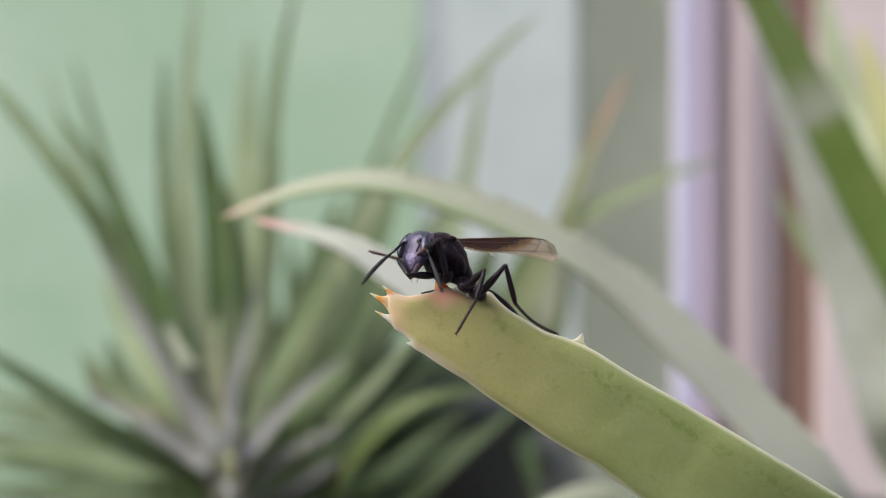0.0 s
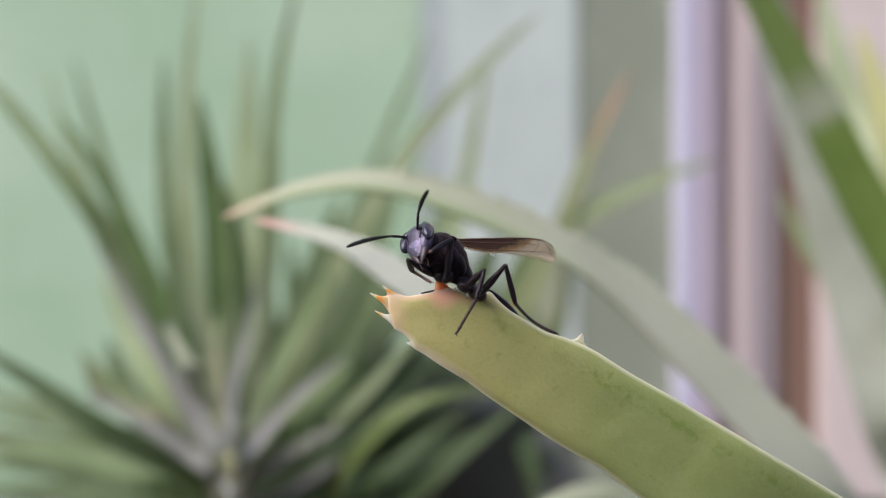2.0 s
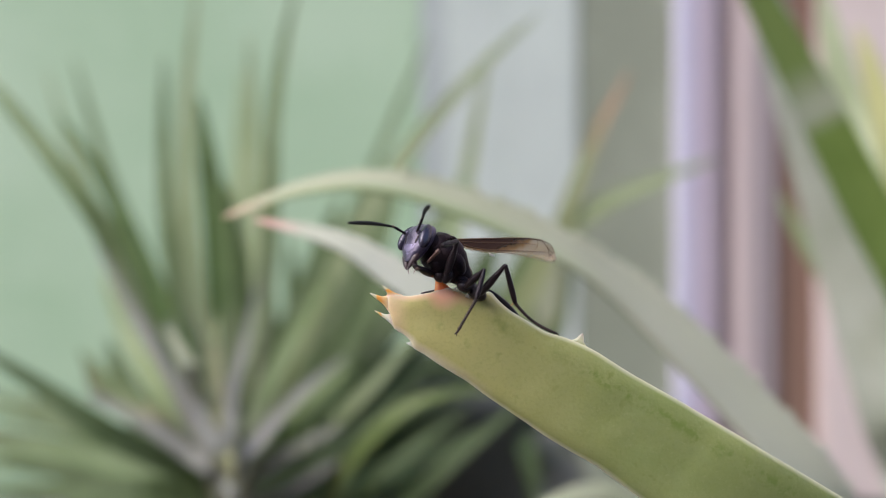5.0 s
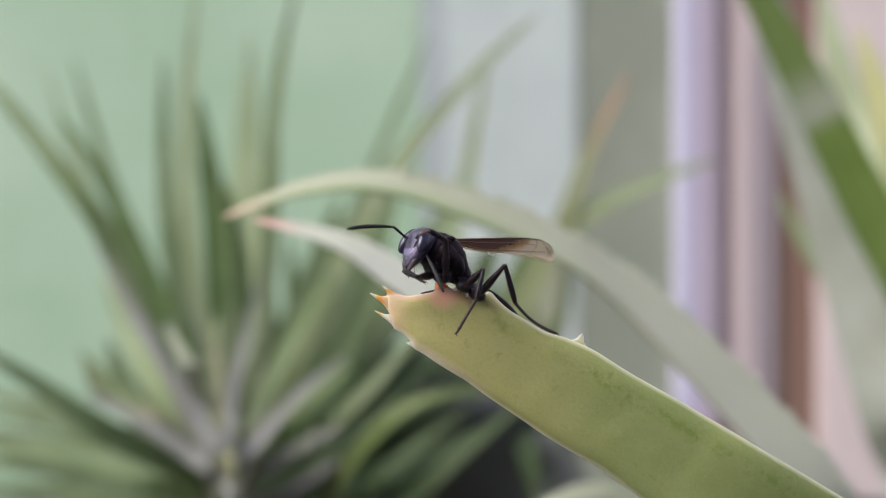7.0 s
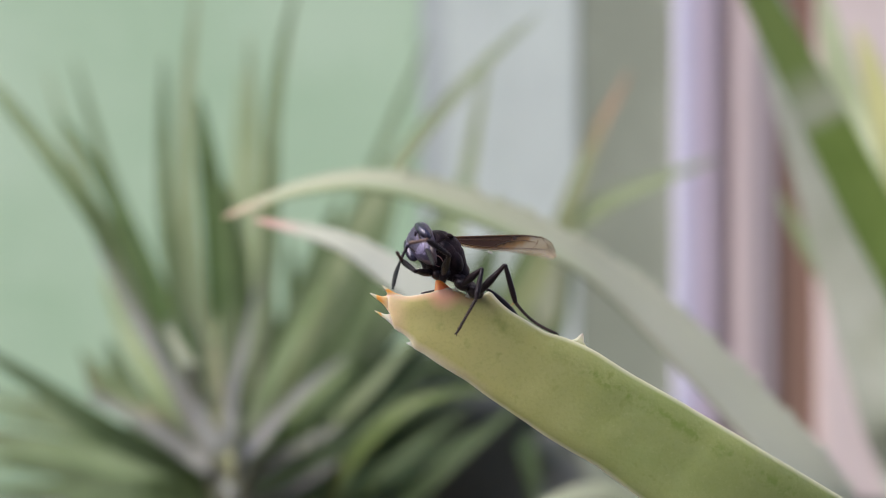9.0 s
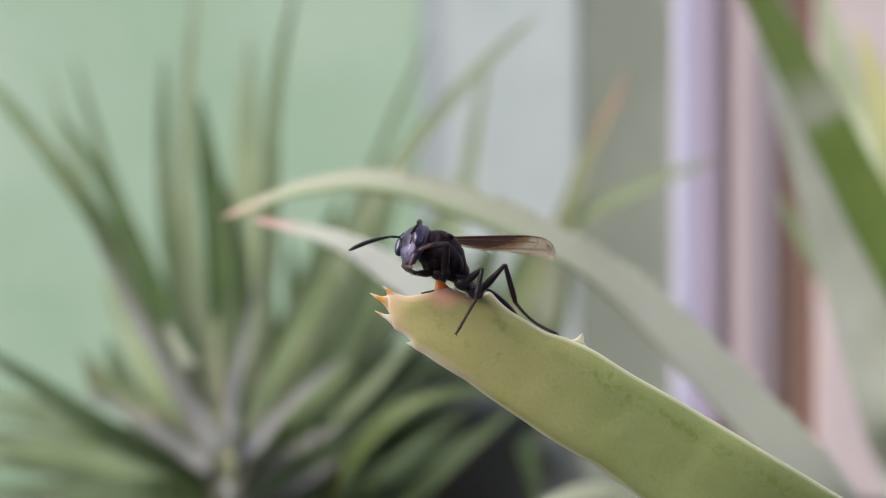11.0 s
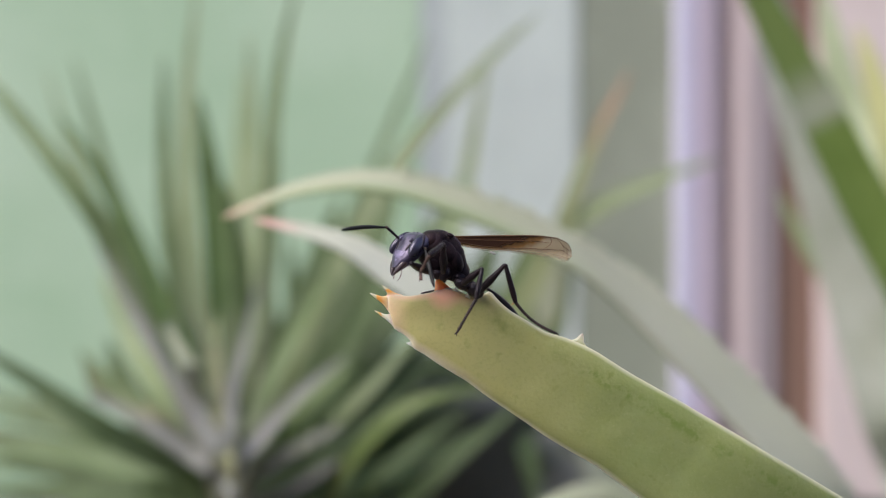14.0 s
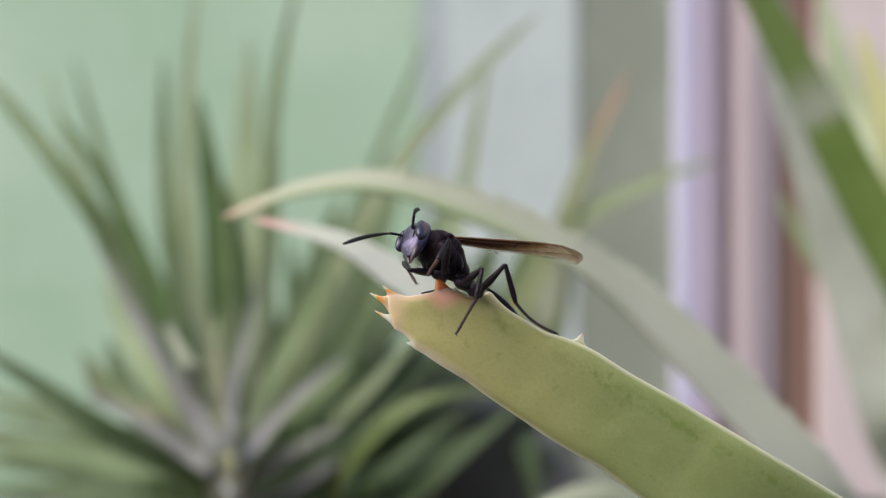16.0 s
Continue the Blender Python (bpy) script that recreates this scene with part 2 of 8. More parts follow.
for pile, much in ((FACE, 0.32), (FACE_PALE, 0.5), (THORAX, 0.16)):
    shader = pile.node_tree.nodes["Principled BSDF"]
    shader.inputs["Sheen Weight"].default_value, shader.inputs["Sheen Roughness"].default_value = much, 0.3
    shader.inputs["Sheen Tint"].default_value = (0.72, 0.62, 1.0, 1)
    shader.inputs["Specular Tint"].default_value = (0.8, 0.72, 1.0, 1)


def membrane():
    """Smoky wing membrane: brown along the front and the base, clear towards the end."""
    m = bpy.data.materials.new("smoky wing membrane")
    m.use_nodes = True
    n, l = m.node_tree.nodes, m.node_tree.links
    b = n["Principled BSDF"]
    co, sep = n.new("ShaderNodeTexCoord"), n.new("ShaderNodeSeparateXYZ")
    l.new(co.outputs["Object"], sep.inputs[0])
    t = n.new("ShaderNodeTexNoise")
    t.inputs["Scale"].default_value, t.inputs["Detail"].default_value = 600, 4
    l.new(co.outputs["Object"], t.inputs[0])
    a = n.new("ShaderNodeMath")
    a.operation = "MULTIPLY_ADD"
    a.inputs[1].default_value = 0.004
    l.new(t.outputs[0], a.inputs[0])
    l.new(sep.outputs[0], a.inputs[2])
    at = n.new("ShaderNodeAttribute")
    at.attribute_name = "front"
    clear, hind, most = n.new("ShaderNodeMapRange"), n.new("ShaderNodeMapRange"), n.new("ShaderNodeMath")
    clear.inputs[1].default_value, clear.inputs[2].default_value = 0.0092, 0.0136
    hind.inputs[1].default_value, hind.inputs[2].default_value = 0.78, 0.92
    most.operation = "MAXIMUM"
    late = n.new("ShaderNodeMath")
    late.operation = "MULTIPLY_ADD"
    late.inputs[1].default_value = 0.004
    l.new(at.outputs["Fac"], late.inputs[0])
    l.new(a.outputs[0], late.inputs[2])
    l.new(late.outputs[0], clear.inputs[0])
    l.new(at.outputs["Fac"], hind.inputs[0])
    l.new(clear.outputs[0], most.inputs[0])
    l.new(hind.outputs[0], most.inputs[1])
    ramp = n.new("ShaderNodeValToRGB")
    e = ramp.color_ramp.elements
    e[0].color, e[1].color = (0.095, 0.045, 0.030, 1), (0.86, 0.66, 0.44, 1)
    e.new(0.3).color = (0.12, 0.055, 0.027, 1)
    e.new(0.65).color = (0.50, 0.26, 0.085, 1)
    l.new(most.outputs[0], ramp.inputs[0])
    l.new(ramp.outputs[0], b.inputs["Base Color"])
    gloss, wet = n.new("ShaderNodeMapRange"), n.new("ShaderNodeMapRange")
    gloss.inputs[3].default_value, gloss.inputs[4].default_value = 0.12, 0.8
    wet.inputs[3].default_value, wet.inputs[4].default_value = 0.3, 0.14
    for r, target in ((gloss, "Specular IOR Level"), (wet, "Roughness")):
        l.new(clear.outputs[0], r.inputs[0])
        l.new(r.outputs[0], b.inputs[target])
    op = n.new("ShaderNodeMapRange")
    op.inputs[3].default_value, op.inputs[4].default_value = 0.985, 0.44
    l.new(clear.outputs[0], op.inputs[0])
    thin, film = n.new("ShaderNodeMapRange"), n.new("ShaderNodeMath")
    thin.inputs[3].default_value, thin.inputs[4].default_value = 1.0, 0.3
    l.new(hind.outputs[0], thin.inputs[0])
    film.operation = "MULTIPLY"
    l.new(op.outputs[0], film.inputs[0])
    l.new(thin.outputs[0], film.inputs[1])
    l.new(film.outputs[0], b.inputs["Alpha"])
    return m


MEMBRANE = membrane()


# ---- mesh tools ----
def part(name, bm, mat, parent=None, label="", smooth=True):
    me = bpy.data.meshes.new(name)
    bmesh.ops.recalc_face_normals(bm, faces=bm.faces)
    bm.to_mesh(me)
    bm.free()
    for m in mat if isinstance(mat, (list, tuple)) else [mat]:
        me.materials.append(m)
    if smooth:
        me.shade_smooth()
    ob = new(name, me)
    ob.parent = parent
    if label:
        ob["label"] = label
    return ob


def glide(points, n):
    """n + 1 places evenly along the smooth line through the points."""
    p = [Vector(v) for v in points]
    p = [2 * p[0] - p[1], *p, 2 * p[-1] - p[-2]]
    out = []
    for i in range(n + 1):
        f = i / n * (len(p) - 3)
        k = min(int(f), len(p) - 4)
        t = f - k
        a, b, c, d = p[k:k + 4]
        out.append(0.5 * (2 * b + (c - a) * t + (2 * a - 5 * b + 4 * c - d) * t * t + (3 * b - a - 3 * c + d) * t ** 3))
    return out


def loft(bm, rings, slot=0):
    """Skin over rings of points, closed at both ends."""
    rows = [[bm.verts.new(v) for v in r] for r in rings]
    n = len(rows[0])
    for a, b in zip(rows, rows[1:]):
        for i in range(n):
            bm.faces.new((a[i], a[(i + 1) % n], b[(i + 1) % n], b[i])).material_index = slot
    bm.faces.new(rows[0][::-1]).material_index = slot
    bm.faces.new(rows[-1]).material_index = slot


def tube(bm, points, radii, sides=8, flat=1.0, slot=0):
    """A round rod along the points with a radius at each."""
    rings = []
    p = [Vector(v) for v in points]
    for i, v in enumerate(p):
        d = (p[min(i + 1, len(p) - 1)] - p[max(i - 1, 0)]).normalized()
        u = d.cross(Vector((0.03, 0.99, 0.02))).normalized()
        w = d.cross(u)
        rings.append([v + radii[i] * (math.cos(a) * u + flat * math.sin(a) * w) for a in (2 * math.pi * k / sides for k in range(sides))])
    loft(bm, rings, slot)


def ball(bm, centre, radii, turn=(0, 0, 0), u=20, v=14, slot=0):
    m = Matrix.LocRotScale(centre, Euler([radians(a) for a in turn]), radii)
    made = bmesh.ops.create_uvsphere(bm, u_segments=u, v_segments=v, radius=1, matrix=m)
    for f in {f for w in made["verts"] for f in w.link_faces}:
        f.material_index = slot


def box(bm, a, b, bevel=0.003):
    made = bmesh.ops.create_cube(bm, size=1, matrix=Matrix.LocRotScale([(p + q) / 2 for p, q in zip(a, b)], None, [abs(q - p) for p, q in zip(a, b)]))
    if bevel:
        es = list({e for v in made["verts"] for e in v.link_edges})
        bmesh.ops.bevel(bm, geom=es, offset=bevel, segments=2, affect="EDGES")


def slab(name, a, b, mat, label, category, bevel=0.003):
    bm = bmesh.new()
    box(bm, a, b, bevel)
    return tagged(part(name, bm, mat, smooth=False), label, category, kind="structure")


# ---- the setting ----
slab("floor", (-8, -8, -0.1), (8, 8, 0), FLOOR, "grey cement floor along the painted wall", "floor", 0)
slab("wall_green", (-4, 0.75, 0), (-0.0174, 0.95, 2.6), GREEN_WALL, "light green painted plaster wall", "wall")
# the pilaster's shaded side is given by a darker grey colour
slab("pilaster_edge", (-0.0174, 0.745, 0), (0.003, 0.95, 2.6), SHADED_WALL, "edge of the wall pilaster, its shade put into the grey", "pilaster", 0.002)
slab("pilaster", (0.003, 0.742, 0), (0.0473, 0.95, 2.6), WHITE_WALL, "white grey painted wall pilaster", "pilaster", 0.002)
slab("pilaster_front", (0.0473, 0.7405, 0), (0.1053, 0.95, 2.6), WHITE_WALL, "bright white painted pilaster front", "pilaster", 0.002)
slab("wall_sage", (0.1053, 0.743, 0), (0.1805, 0.95, 2.6), SAGE_WALL, "grey sage painted wall strip", "wall", 0)
slab("door_jamb", (0.1805, 0.73, 0), (0.1945, 0.95, 2.6), LILAC, "pale lilac painted door jamb", "jamb", 0.003)
slab("jamb_face", (0.1945, 0.732, 0), (0.211, 0.95, 2.6), PINK_LILAC, "pinkish lilac painted face of the door jamb", "jamb", 0.003)
# the recess is shallow; its occlusion is painted as dark mauve
slab("jamb_groove", (0.211, 0.745, 0), (0.2248, 0.95, 2.6), GROOVE_SHADE, "groove beside the door jamb, its shade put into the mauve", "jamb", 0)
slab("jamb_board", (0.2248, 0.742, 0), (0.2475, 0.95, 2.6), ROSE, "rose painted door jamb board", "jamb", 0.004)
slab("jamb_strip", (0.2475, 0.748, 0), (0.2625, 0.95, 2.6), GREY_LILAC, "grey lilac painted strip of the door frame", "jamb", 0.003)
slab("door_edge", (0.2625, 0.76, 0), (0.298, 0.95, 2.6), BROWN, "brown wooden door edge", "door")
slab("wall_pink", (0.298, 0.75, 0), (4, 0.95, 2.6), PINK_WALL, "pale pink painted plaster wall", "wall")


# added out of view behind the camera, to keep low sky light off
slab("wall_behind", (-4, -3.2, 0), (4, -3.0, 2.6), BEHIND, "unseen brown grey wall added behind the camera to block low sky", "wall")


# ---- plants ----
def pot(name, x, y, top, r, mat, label, z=0.0):
    base = new(name)
    base.location = (x, y, z)
    h = top - z
    bm = bmesh.new()
    prof = [(0.0, 0.004), (r * 0.72, 0), (r * 0.95, h * 0.86), (r * 1.02, h * 0.87), (r * 1.04, h), (r * 0.96, h), (r * 0.9, h * 0.85), (r * 0.66, 0.008), (0.0, 0.01)]
    n = 40
    rows = [[bm.verts.new((q * math.cos(2 * math.pi * k / n), q * math.sin(2 * math.pi * k / n), w)) for k in range(n)] for q, w in prof[1:-1]]
    for a, b in zip(rows, rows[1:]):
        for k in range(n):
            bm.faces.new((a[k], a[(k + 1) % n], b[(k + 1) % n], b[k]))
    bm.faces.new(rows[0])
    bm.faces.new(rows[-1])
    part("body", bm, mat, base)
    tagged(base, label, "pot")
    bm = bmesh.new()
    bmesh.ops.create_circle(bm, cap_ends=True, radius=r * 0.91, segments=40, matrix=Matrix.Translation((0, 0, h * 0.9)))
    part("soil", bm, SOIL, base, "dark potting soil")
    return base


def blade(points, width, mat, parent, face=(0, -0.75, 0.65), belly=0.28, n=30, base_w=0.9, name="leaf", point=1.0, teeth=0, grow=3.0, bite=1.0):
    """A channelled, fleshy leaf from its base to its tip."""
    mid = glide(points, n)
    face = Vector(face)
    bm = bmesh.new()
    rings = []
    for i, v in enumerate(mid):
        s = i / n
        d = (mid[min(i + 1, n)] - mid[max(i - 1, 0)]).normalized()
        side = d.cross(face).normalized()
        up = side.cross(d).normalized()
        w = width / 2 * (base_w + (1 - base_w) * min(1, s * grow)) * (1 - s ** (3.0 * point)) ** 0.8 + width * 0.03
        w *= 1 + 0.04 * noise.noise(v * 60)
        ring = []
        for k in range(14):
            a = 2 * math.pi * k / 14
            x, y = math.cos(a), math.sin(a)
            lift = (0.10 + 0.35 * x * x) * 0.55 if y > 0 else (-belly + 0.38 * x * x)
            ring.append(v + side * (w * x) + up * (w * lift * (1 if y > 0 else 1.1)) - up * w * 0.2)
        rings.append(ring)
    loft(bm, rings)
    many = len(bm.verts)
    rnd, seats = random.Random(7), []
    for k in range(teeth):  # small marginal teeth leaning to the tip
        for e in (0, 7) if bite == 1 else (0,):
            i = 2 + int((n - 5) * (k + rnd.random() * 0.8) / teeth) if bite == 1 else 3 + int((n * 0.72) * (k + rnd.random() * 0.8) / teeth)
            q = rnd.uniform(0.25, 0.6) * bite
            root, ahead = rings[i][e], (mid[i + 1] - mid[i]).normalized()
            out = (root - mid[i]).normalized()
            tube(bm, [root - out * 0.0008 * q, root + out * 0.0006 * q + ahead * 0.0006 * q, root + out * 0.0014 * q + ahead * 0.0016 * q], [0.0011 * q, 0.0006 * q, 0.0001 * q], 6)
            seats += [i / n] * 18
    ob = part(name, bm, mat, parent)
    along = ob.data.attributes.new("along", "FLOAT", "POINT")
    across = ob.data.attributes.new("across", "FLOAT", "POINT")
    for i in range(many):
        along.data[i].value = i // 14 / n
        across.data[i].value = math.cos(2 * math.pi * (i % 14) / 14)
    for i, s in enumerate(seats):
        along.data[many + i].value = s
    return ob


def plant(name, label):
    return tagged(new(name), label, "plant")



pot("plant_pot", -0.075, 0.345, 0.088, 0.062, TERRACOTTA, "terracotta pot holding the spiky rosette")
pot("nursery_pot", 0.002, 0.455, 0.142, 0.047, POT_BLACK, "black plastic nursery pot behind the rosette")
pot("aloe_pot", 0.085, 0.128, 0.1, 0.052, TERRACOTTA, "terracotta pot holding the aloe")

rosette = plant("rosette_plant", "spiky rosette plant with long narrow grey green leaves")
ROOT = (-0.0777, 0.34, 0.087)
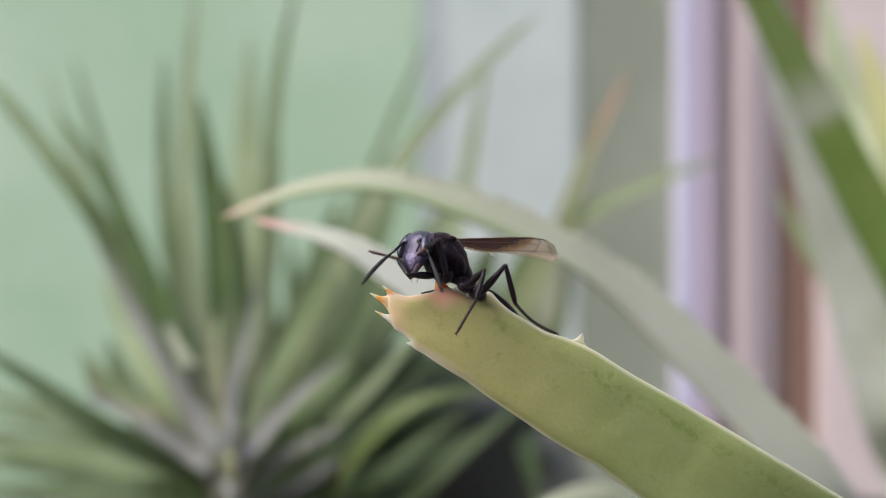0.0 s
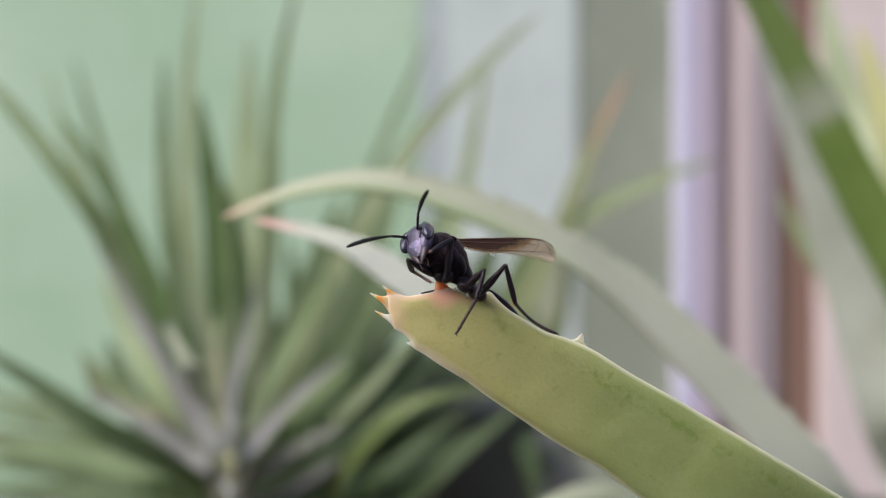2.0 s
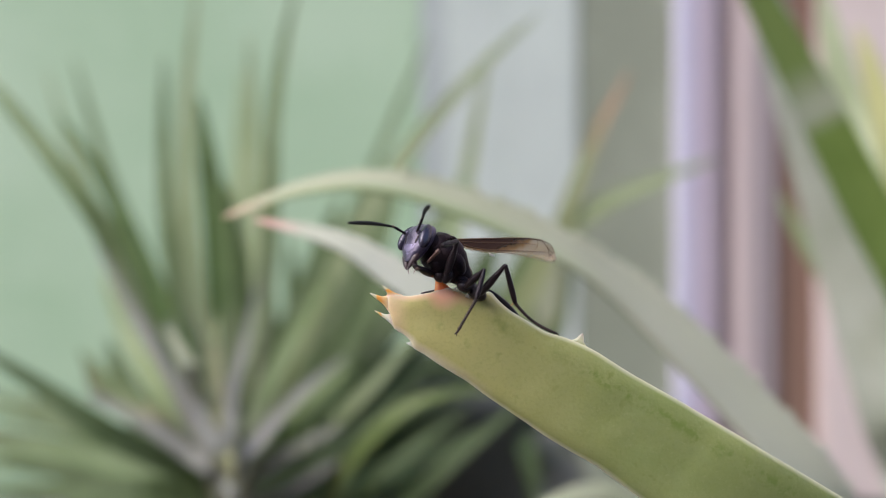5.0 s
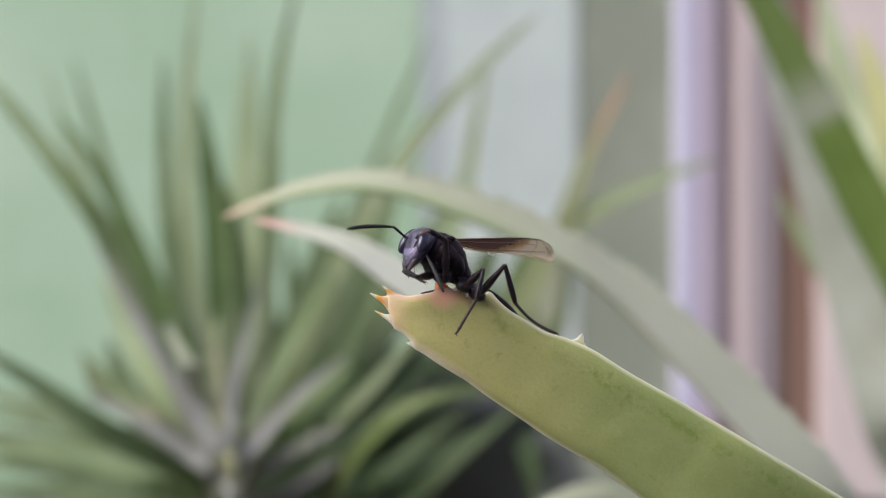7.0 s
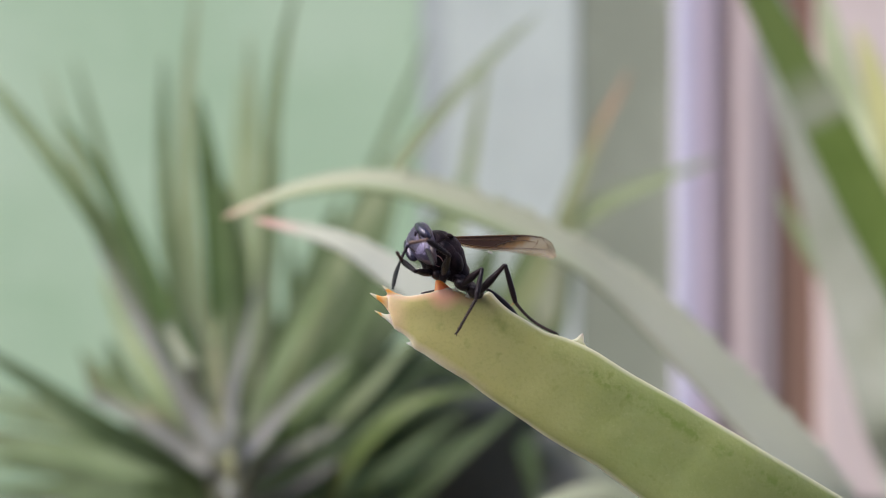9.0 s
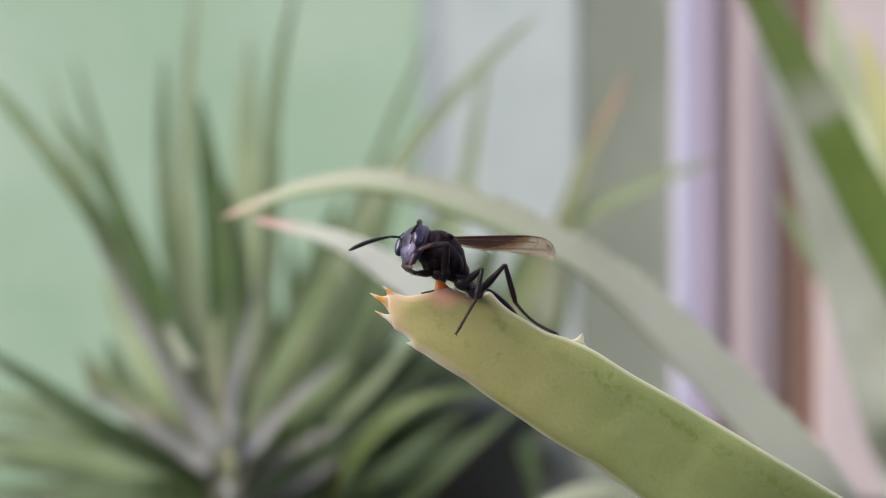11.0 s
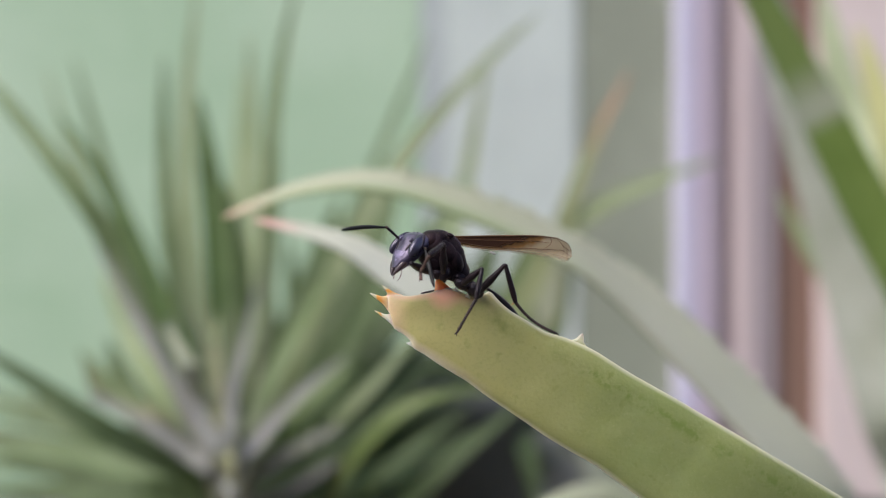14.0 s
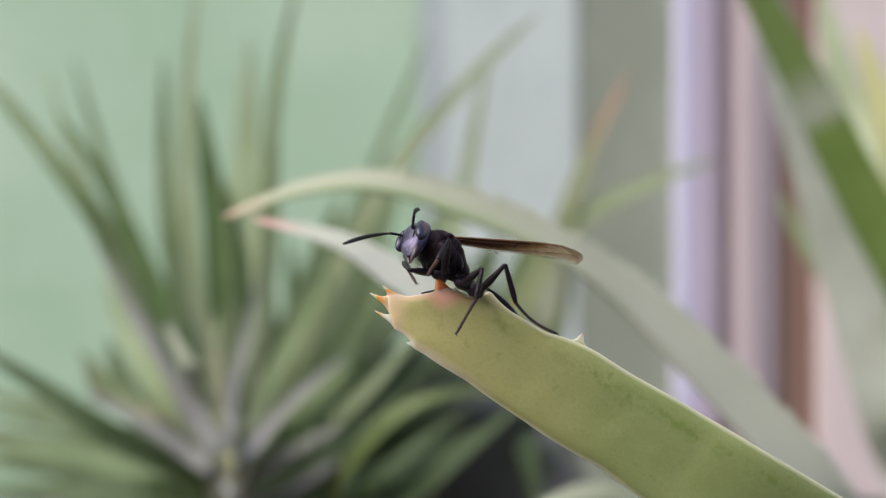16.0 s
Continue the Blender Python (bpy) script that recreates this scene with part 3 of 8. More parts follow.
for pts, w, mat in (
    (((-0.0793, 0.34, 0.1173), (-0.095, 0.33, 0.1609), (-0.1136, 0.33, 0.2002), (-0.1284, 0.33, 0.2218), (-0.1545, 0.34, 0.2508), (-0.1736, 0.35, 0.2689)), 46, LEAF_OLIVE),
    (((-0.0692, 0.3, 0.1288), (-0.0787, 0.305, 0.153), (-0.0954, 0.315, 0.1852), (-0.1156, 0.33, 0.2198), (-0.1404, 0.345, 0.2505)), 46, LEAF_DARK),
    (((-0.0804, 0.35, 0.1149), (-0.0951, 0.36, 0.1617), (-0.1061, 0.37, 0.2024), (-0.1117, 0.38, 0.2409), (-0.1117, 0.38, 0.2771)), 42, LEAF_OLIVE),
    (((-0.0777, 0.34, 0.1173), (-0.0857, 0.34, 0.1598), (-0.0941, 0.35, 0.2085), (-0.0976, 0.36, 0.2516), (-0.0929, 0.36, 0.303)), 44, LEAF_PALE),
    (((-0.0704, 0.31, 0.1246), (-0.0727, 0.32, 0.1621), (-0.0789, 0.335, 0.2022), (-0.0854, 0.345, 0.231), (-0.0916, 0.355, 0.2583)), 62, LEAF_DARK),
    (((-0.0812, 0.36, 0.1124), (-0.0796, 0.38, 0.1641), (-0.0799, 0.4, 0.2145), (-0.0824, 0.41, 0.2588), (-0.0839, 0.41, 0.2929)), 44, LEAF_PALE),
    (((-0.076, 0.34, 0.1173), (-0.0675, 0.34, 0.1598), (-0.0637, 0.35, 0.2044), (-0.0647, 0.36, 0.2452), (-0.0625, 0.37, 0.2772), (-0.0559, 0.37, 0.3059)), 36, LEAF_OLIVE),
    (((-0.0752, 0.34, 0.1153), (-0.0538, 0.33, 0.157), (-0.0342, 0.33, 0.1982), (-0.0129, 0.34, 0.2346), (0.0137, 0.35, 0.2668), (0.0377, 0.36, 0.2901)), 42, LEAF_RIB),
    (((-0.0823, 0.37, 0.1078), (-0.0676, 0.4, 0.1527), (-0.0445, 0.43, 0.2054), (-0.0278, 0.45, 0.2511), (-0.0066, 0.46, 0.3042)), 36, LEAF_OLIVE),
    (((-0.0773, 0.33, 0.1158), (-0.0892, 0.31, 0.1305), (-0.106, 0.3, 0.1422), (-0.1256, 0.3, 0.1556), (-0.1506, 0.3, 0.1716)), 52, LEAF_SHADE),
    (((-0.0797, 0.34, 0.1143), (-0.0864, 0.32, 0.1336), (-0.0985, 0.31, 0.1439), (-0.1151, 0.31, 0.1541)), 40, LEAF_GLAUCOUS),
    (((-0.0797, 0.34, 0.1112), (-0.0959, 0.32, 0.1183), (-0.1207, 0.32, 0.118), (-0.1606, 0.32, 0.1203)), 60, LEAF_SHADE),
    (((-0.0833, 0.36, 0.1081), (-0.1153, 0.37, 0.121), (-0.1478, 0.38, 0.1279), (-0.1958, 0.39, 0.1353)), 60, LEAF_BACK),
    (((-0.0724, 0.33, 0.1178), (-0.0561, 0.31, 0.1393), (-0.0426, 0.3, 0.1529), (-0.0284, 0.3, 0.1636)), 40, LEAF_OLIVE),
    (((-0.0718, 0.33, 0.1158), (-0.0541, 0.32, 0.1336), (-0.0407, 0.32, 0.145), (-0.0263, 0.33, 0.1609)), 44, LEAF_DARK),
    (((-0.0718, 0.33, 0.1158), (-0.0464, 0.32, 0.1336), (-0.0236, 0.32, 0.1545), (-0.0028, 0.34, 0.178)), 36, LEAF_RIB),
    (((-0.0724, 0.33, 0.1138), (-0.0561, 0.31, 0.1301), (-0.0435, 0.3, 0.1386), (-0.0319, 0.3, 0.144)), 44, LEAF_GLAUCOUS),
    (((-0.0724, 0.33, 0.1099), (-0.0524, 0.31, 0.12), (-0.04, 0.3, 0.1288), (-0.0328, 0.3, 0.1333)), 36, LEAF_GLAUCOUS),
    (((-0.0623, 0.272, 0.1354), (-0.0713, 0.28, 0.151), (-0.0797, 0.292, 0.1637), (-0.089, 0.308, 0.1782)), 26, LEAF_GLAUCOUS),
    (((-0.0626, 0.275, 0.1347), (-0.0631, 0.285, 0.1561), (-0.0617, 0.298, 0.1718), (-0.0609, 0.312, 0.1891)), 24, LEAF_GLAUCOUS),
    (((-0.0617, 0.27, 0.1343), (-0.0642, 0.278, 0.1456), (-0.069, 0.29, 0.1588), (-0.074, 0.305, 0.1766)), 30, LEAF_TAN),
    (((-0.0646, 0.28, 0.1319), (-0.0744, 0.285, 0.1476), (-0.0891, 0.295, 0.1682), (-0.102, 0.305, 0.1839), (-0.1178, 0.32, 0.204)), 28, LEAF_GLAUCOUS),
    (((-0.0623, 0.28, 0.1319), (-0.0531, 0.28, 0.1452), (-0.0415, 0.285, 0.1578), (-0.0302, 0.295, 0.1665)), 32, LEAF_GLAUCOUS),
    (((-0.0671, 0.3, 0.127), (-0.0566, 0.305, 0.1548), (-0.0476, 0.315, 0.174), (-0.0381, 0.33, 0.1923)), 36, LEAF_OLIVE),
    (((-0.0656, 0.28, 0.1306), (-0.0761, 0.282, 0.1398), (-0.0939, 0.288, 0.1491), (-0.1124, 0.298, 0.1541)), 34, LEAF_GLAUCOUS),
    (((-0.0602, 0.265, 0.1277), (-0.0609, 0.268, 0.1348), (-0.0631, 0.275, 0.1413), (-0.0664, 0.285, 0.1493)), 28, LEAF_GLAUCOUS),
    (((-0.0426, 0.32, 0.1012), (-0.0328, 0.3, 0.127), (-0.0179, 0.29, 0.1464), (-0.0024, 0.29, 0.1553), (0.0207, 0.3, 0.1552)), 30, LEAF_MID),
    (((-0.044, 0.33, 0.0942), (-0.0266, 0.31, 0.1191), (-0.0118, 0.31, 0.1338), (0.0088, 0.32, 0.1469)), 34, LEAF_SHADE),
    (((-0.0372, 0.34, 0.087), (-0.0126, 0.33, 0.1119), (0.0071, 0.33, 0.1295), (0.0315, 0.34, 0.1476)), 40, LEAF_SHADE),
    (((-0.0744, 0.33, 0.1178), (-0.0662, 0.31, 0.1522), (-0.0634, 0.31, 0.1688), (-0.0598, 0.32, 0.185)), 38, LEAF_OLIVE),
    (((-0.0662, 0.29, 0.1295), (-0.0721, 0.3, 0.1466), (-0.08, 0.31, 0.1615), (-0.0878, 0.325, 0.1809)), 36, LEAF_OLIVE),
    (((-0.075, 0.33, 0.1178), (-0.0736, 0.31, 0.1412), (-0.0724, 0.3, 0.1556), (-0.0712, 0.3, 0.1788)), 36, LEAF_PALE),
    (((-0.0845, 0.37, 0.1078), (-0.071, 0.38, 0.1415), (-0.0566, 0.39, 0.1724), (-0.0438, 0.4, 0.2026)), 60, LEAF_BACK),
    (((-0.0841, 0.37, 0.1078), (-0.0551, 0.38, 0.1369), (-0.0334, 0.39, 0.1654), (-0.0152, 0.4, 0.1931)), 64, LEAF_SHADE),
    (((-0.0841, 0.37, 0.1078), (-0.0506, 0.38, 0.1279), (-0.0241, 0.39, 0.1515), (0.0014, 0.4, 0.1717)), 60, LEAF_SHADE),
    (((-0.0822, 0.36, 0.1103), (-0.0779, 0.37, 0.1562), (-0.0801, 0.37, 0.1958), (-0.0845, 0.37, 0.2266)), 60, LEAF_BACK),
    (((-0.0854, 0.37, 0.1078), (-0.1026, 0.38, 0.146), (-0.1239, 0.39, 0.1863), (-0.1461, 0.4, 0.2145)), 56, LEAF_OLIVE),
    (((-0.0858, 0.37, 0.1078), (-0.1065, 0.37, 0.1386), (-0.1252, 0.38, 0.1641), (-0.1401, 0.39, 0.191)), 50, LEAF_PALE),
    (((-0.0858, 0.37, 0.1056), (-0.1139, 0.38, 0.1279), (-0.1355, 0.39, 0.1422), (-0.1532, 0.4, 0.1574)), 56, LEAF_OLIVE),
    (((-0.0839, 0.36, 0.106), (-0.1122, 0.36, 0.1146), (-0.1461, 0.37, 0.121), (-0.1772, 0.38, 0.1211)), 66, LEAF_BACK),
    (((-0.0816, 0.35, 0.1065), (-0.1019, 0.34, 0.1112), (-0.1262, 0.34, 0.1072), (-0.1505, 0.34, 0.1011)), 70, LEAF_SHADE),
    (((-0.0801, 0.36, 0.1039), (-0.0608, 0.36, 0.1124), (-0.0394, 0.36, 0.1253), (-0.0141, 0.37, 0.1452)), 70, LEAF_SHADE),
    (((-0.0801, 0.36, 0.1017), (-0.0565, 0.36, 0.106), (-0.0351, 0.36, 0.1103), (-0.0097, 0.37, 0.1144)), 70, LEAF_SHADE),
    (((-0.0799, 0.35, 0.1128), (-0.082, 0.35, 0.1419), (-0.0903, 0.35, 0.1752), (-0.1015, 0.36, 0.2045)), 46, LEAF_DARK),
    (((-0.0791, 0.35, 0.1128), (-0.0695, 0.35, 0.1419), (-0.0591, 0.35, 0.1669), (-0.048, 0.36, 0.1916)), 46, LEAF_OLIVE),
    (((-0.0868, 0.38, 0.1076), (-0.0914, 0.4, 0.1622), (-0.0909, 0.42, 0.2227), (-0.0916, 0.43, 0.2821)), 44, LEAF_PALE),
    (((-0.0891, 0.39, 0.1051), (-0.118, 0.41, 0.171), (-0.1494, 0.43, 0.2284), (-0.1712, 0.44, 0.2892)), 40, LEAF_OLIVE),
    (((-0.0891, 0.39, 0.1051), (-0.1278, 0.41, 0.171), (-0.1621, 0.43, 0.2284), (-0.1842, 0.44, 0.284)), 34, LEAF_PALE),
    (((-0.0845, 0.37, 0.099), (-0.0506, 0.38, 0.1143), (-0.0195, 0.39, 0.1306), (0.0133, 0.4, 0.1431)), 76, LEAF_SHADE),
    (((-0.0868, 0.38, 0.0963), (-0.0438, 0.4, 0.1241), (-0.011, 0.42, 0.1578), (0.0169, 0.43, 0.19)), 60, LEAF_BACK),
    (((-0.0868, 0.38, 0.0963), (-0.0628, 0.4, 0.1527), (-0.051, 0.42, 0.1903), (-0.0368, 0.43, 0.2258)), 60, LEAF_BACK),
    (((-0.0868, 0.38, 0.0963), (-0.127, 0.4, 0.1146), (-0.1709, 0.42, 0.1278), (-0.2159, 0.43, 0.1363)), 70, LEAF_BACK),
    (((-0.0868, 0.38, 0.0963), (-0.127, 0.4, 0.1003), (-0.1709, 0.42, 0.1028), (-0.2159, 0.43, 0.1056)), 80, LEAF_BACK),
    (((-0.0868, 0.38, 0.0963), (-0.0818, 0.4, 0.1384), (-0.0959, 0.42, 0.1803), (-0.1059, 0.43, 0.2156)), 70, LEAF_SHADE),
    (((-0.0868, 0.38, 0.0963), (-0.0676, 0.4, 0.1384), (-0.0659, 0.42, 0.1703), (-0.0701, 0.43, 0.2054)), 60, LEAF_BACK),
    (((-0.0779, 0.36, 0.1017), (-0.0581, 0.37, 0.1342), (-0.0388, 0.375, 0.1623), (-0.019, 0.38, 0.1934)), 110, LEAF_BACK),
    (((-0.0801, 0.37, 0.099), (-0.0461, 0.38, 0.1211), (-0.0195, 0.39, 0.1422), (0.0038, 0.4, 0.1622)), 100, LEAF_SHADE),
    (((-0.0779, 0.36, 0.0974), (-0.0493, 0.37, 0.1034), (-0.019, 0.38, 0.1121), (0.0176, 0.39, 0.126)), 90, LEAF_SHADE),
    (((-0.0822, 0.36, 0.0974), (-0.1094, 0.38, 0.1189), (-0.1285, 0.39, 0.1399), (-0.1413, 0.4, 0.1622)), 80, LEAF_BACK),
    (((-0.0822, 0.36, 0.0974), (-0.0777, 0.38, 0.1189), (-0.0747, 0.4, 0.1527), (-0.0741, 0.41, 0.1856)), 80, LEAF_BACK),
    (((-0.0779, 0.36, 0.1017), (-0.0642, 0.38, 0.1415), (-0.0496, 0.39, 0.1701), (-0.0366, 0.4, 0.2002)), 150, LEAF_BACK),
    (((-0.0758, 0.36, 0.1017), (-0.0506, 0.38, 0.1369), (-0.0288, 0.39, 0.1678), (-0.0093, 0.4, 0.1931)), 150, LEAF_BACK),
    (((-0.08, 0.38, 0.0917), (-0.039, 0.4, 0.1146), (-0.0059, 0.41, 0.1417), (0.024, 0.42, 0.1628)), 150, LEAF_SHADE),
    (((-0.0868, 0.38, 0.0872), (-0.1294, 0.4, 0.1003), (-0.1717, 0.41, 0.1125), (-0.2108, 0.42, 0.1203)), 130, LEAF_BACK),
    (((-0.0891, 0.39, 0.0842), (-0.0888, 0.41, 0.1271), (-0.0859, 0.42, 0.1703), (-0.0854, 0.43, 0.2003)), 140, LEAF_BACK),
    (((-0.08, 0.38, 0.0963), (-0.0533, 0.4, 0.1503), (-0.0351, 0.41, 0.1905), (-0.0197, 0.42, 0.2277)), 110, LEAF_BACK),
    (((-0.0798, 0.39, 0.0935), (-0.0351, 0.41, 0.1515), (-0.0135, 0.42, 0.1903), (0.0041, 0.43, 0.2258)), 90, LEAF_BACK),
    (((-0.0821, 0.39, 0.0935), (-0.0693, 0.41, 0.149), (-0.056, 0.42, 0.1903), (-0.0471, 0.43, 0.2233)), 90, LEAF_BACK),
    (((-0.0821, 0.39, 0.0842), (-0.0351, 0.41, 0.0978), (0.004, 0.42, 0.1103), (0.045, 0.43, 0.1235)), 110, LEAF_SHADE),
    (((-0.0731, 0.28, 0.1602), (-0.0758, 0.282, 0.1653), (-0.0797, 0.285, 0.1710), (-0.0856, 0.29, 0.1774)), 24, LEAF_GREY),
    (((-0.0950, 0.33, 0.1374), (-0.1107, 0.33, 0.1442), (-0.1205, 0.33, 0.1511), (-0.1245, 0.33, 0.1633)), 26, LEAF_TAN),
):
    blade((ROOT, *pts), w * (0.84 if mat is LEAF_GLAUCOUS else 1) * 0.32 / 1681, mat, rosette)

shoot = plant("potted_shoot", "slender green plant with orange dried leaf tips")
FOOT = (0.013, 0.455, 0.1267)
for pts, w, mat in (
    (((0.015, 0.45, 0.1467), (0.0382, 0.44, 0.1767), (0.0552, 0.43, 0.2156), (0.068, 0.43, 0.2488), (0.0847, 0.43, 0.2808)), 33, LEAF_RUST),
    (((0.0177, 0.45, 0.1441), (0.0434, 0.44, 0.1924), (0.0655, 0.43, 0.2161), (0.091, 0.43, 0.2284), (0.1243, 0.43, 0.2412)), 44, LEAF_RIB),
    (((0.0181, 0.46, 0.1319), (0.0324, 0.47, 0.1639), (0.0417, 0.48, 0.1889), (0.0488, 0.48, 0.2146)), 90, LEAF_BACK),
    (((0.0098, 0.46, 0.1319), (0.0129, 0.47, 0.1639), (0.0188, 0.48, 0.186), (0.0274, 0.48, 0.206)), 80, LEAF_BACK),
    (((0.0257, 0.45, 0.1414), (0.0461, 0.44, 0.1427), (0.0644, 0.44, 0.127), (0.0801, 0.44, 0.0956)), 56, LEAF_OLIVE),
    (((0.0044, 0.46, 0.1565), (0.0045, 0.47, 0.2031), (0.0131, 0.48, 0.2431), (0.0231, 0.48, 0.3002)), 36, LEAF_PALE),
    (((0.0213, 0.46, 0.1319), (0.0386, 0.46, 0.1428), (0.0542, 0.465, 0.1588), (0.0604, 0.47, 0.1807), (0.0637, 0.47, 0.2045)), 40, LEAF_RIB),
    (((0.0233, 0.445, 0.1341), (0.0327, 0.43, 0.1235), (0.0385, 0.42, 0.1053), (0.0415, 0.42, 0.0803)), 44, LEAF_BACK),
    (((0.0338, 0.47, 0.1388), (0.0422, 0.47, 0.1583), (0.0498, 0.47, 0.1779), (0.0562, 0.47, 0.2003)), 96, LEAF_GREY),
    # two broad grey leaves added in place of shade low on the pilaster
    (((0.0310, 0.55, 0.1040), (0.0539, 0.6, 0.0854), (0.0682, 0.6, 0.0611), (0.0735, 0.6, 0.0254)), 150, LEAF_GLAUCOUS),
    (((0.0310, 0.55, 0.1130), (0.0520, 0.6, 0.1004), (0.0736, 0.6, 0.0754), (0.0914, 0.6, 0.0361)), 120, LEAF_GLAUCOUS),
    (((0.0280, 0.48, 0.1150), (0.0400, 0.5, 0.0990), (0.0450, 0.5, 0.0820), (0.0480, 0.5, 0.0560)), 70, LEAF_BACK),
):
    blade((FOOT, *pts), w * 0.45 / 1681, mat, shoot)

aloe = plant("aloe_plant", "potted aloe with fleshy toothed pale green leaves")
CROWN = (0.088, 0.13, 0.082)
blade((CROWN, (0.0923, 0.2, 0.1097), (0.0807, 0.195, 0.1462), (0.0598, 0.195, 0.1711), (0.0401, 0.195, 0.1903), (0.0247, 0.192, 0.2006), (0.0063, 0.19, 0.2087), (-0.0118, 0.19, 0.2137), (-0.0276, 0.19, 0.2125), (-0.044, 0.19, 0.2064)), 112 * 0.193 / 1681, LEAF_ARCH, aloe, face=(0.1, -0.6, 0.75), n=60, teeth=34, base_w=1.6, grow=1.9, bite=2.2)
blade((CROWN, (0.0969, 0.21, 0.099), (0.0553, 0.18, 0.1509), (0.0231, 0.18, 0.1744), (0.0039, 0.18, 0.1872), (-0.0090, 0.18, 0.1956), (-0.0197, 0.18, 0.2018), (-0.0357, 0.18, 0.2057)), 104 * 0.18 / 1681, LEAF_ARCH_LOW, aloe, face=(0.05, -0.6, 0.75), n=60, teeth=18)
blade((CROWN, (0.1701, 0.2992, 0.1361), (0.1523, 0.2992, 0.1788), (0.1363, 0.2992, 0.2091), (0.1221, 0.2992, 0.2367), (0.1078, 0.2992, 0.2642), (0.0936, 0.2992, 0.2910), (0.0794, 0.2992, 0.3229)), 90 * 0.2992 / 1681, LEAF_BROAD, aloe, face=(-0.3, -0.9, 0.2))
blade((CROWN, (0.1625, 0.3155, 0.1139), (0.1522, 0.3155, 0.1438), (0.1384, 0.3155, 0.1890), (0.1259, 0.3155, 0.2283), (0.1118, 0.3155, 0.2696), (0.0997, 0.3155, 0.2997)), 130 * 0.3155 / 1681, LEAF_SILVER, aloe, face=(-0.5, -0.8, 0.3))
blade((CROWN, (0.1838, 0.345, 0.1469), (0.1780, 0.3588, 0.2130), (0.1690, 0.3588, 0.2414), (0.1621, 0.3588, 0.2662), (0.1566, 0.3588, 0.2842)), 62 * 0.3588 / 1681, LEAF_YELLOW, aloe, face=(-0.2, -0.9, 0.3))
blade((CROWN, (0.1875, 0.3864, 0.1727), (0.1835, 0.4002, 0.2098), (0.1801, 0.414, 0.2471), (0.1714, 0.414, 0.2840), (0.1641, 0.414, 0.3161)), 80 * 0.414 / 1681, LEAF_MILKY, aloe, face=(-0.2, -0.9, 0.3))
blade((CROWN, (0.1806, 0.3864, 0.1520), (0.1623, 0.3864, 0.1818), (0.1474, 0.3864, 0.2025), (0.1358, 0.3864, 0.2232)), 40 * 0.3864 / 1681, LEAF_PALE, aloe, face=(-0.2, -0.9, 0.3))
blade((CROWN, (0.0688, 0.22, 0.1242), (0.0466, 0.22, 0.1415), (0.0315, 0.22, 0.1436), (0.0152, 0.22, 0.136)), 60 * 0.22 / 1681, LEAF_GREY, aloe, face=(0.1, -0.5, 0.8))

# the leaf on which the wasp sits: a thick blade of even thickness with a blunt, toothed end
LEAF_PERCH = perch_skin()
bm = bmesh.new()
stations = [  # x and height of the upper and of the lower margin, in millimetres from the lens axis
    (-5.88, -4.98, -5.82, -6.66), (-5.6, -4.8, -5.64, -6.9), (-4.92, -4.82, -5.22, -8.34), (-4.08, -4.92, -4.86, -8.57),
    (-3.24, -4.92, -4.44, -8.84), (-2.34, -4.77, -4.02, -9.17), (-1.44, -4.62, -3.69, -9.47), (-0.54, -4.32, -3.39, -9.83),
    (0.36, -4.08, -3.06, -10.49), (1.44, -4.32, -2.52, -10.82), (2.76, -4.92, -1.74, -11.27), (3.96, -4.92, -1.08, -11.75),
    (4.92, -4.5, -0.54, -12.14), (5.88, -5.46, 0.36, -12.71), (7.26, -6.6, 1.44, -13.37), (9.05, -7.68, 2.76, -14.15),
    (10.85, -8.69, 4.92, -15.77), (12.95, -9.41, 8.04, -17.87), (15.47, -10.43, 10.43, -19.49), (19.37, -12.83, 13.19, -21.23),
    (23.45, -15.17, 16.55, -23.09), (28.24, -17.93, 20.99, -26.44), (34.3, -21.53, 27.1, -30.4),
]
stations = [((a / 1000, 0.1008, 0.2 + b / 1000), (c / 1000, 0.1008, 0.2 + d / 1000)) for a, b, c, d in stations] + [
    ((0.0439, 0.103, 0.1727), (0.0377, 0.103, 0.1627)), ((0.0545, 0.107, 0.166), (0.0462, 0.107, 0.1558)), ((0.0677, 0.112, 0.1548), (0.057, 0.112, 0.1441)),
    ((0.0783, 0.118, 0.1376), (0.0664, 0.118, 0.1299)), ((0.0874, 0.126, 0.1056), (0.0739, 0.126, 0.1026)), ((0.0932, 0.13, 0.0756), (0.0817, 0.13, 0.0748)),
]
N = 196
tops, lows = glide([a for a, b in stations], N), glide([b for a, b in stations], N)
rings = []
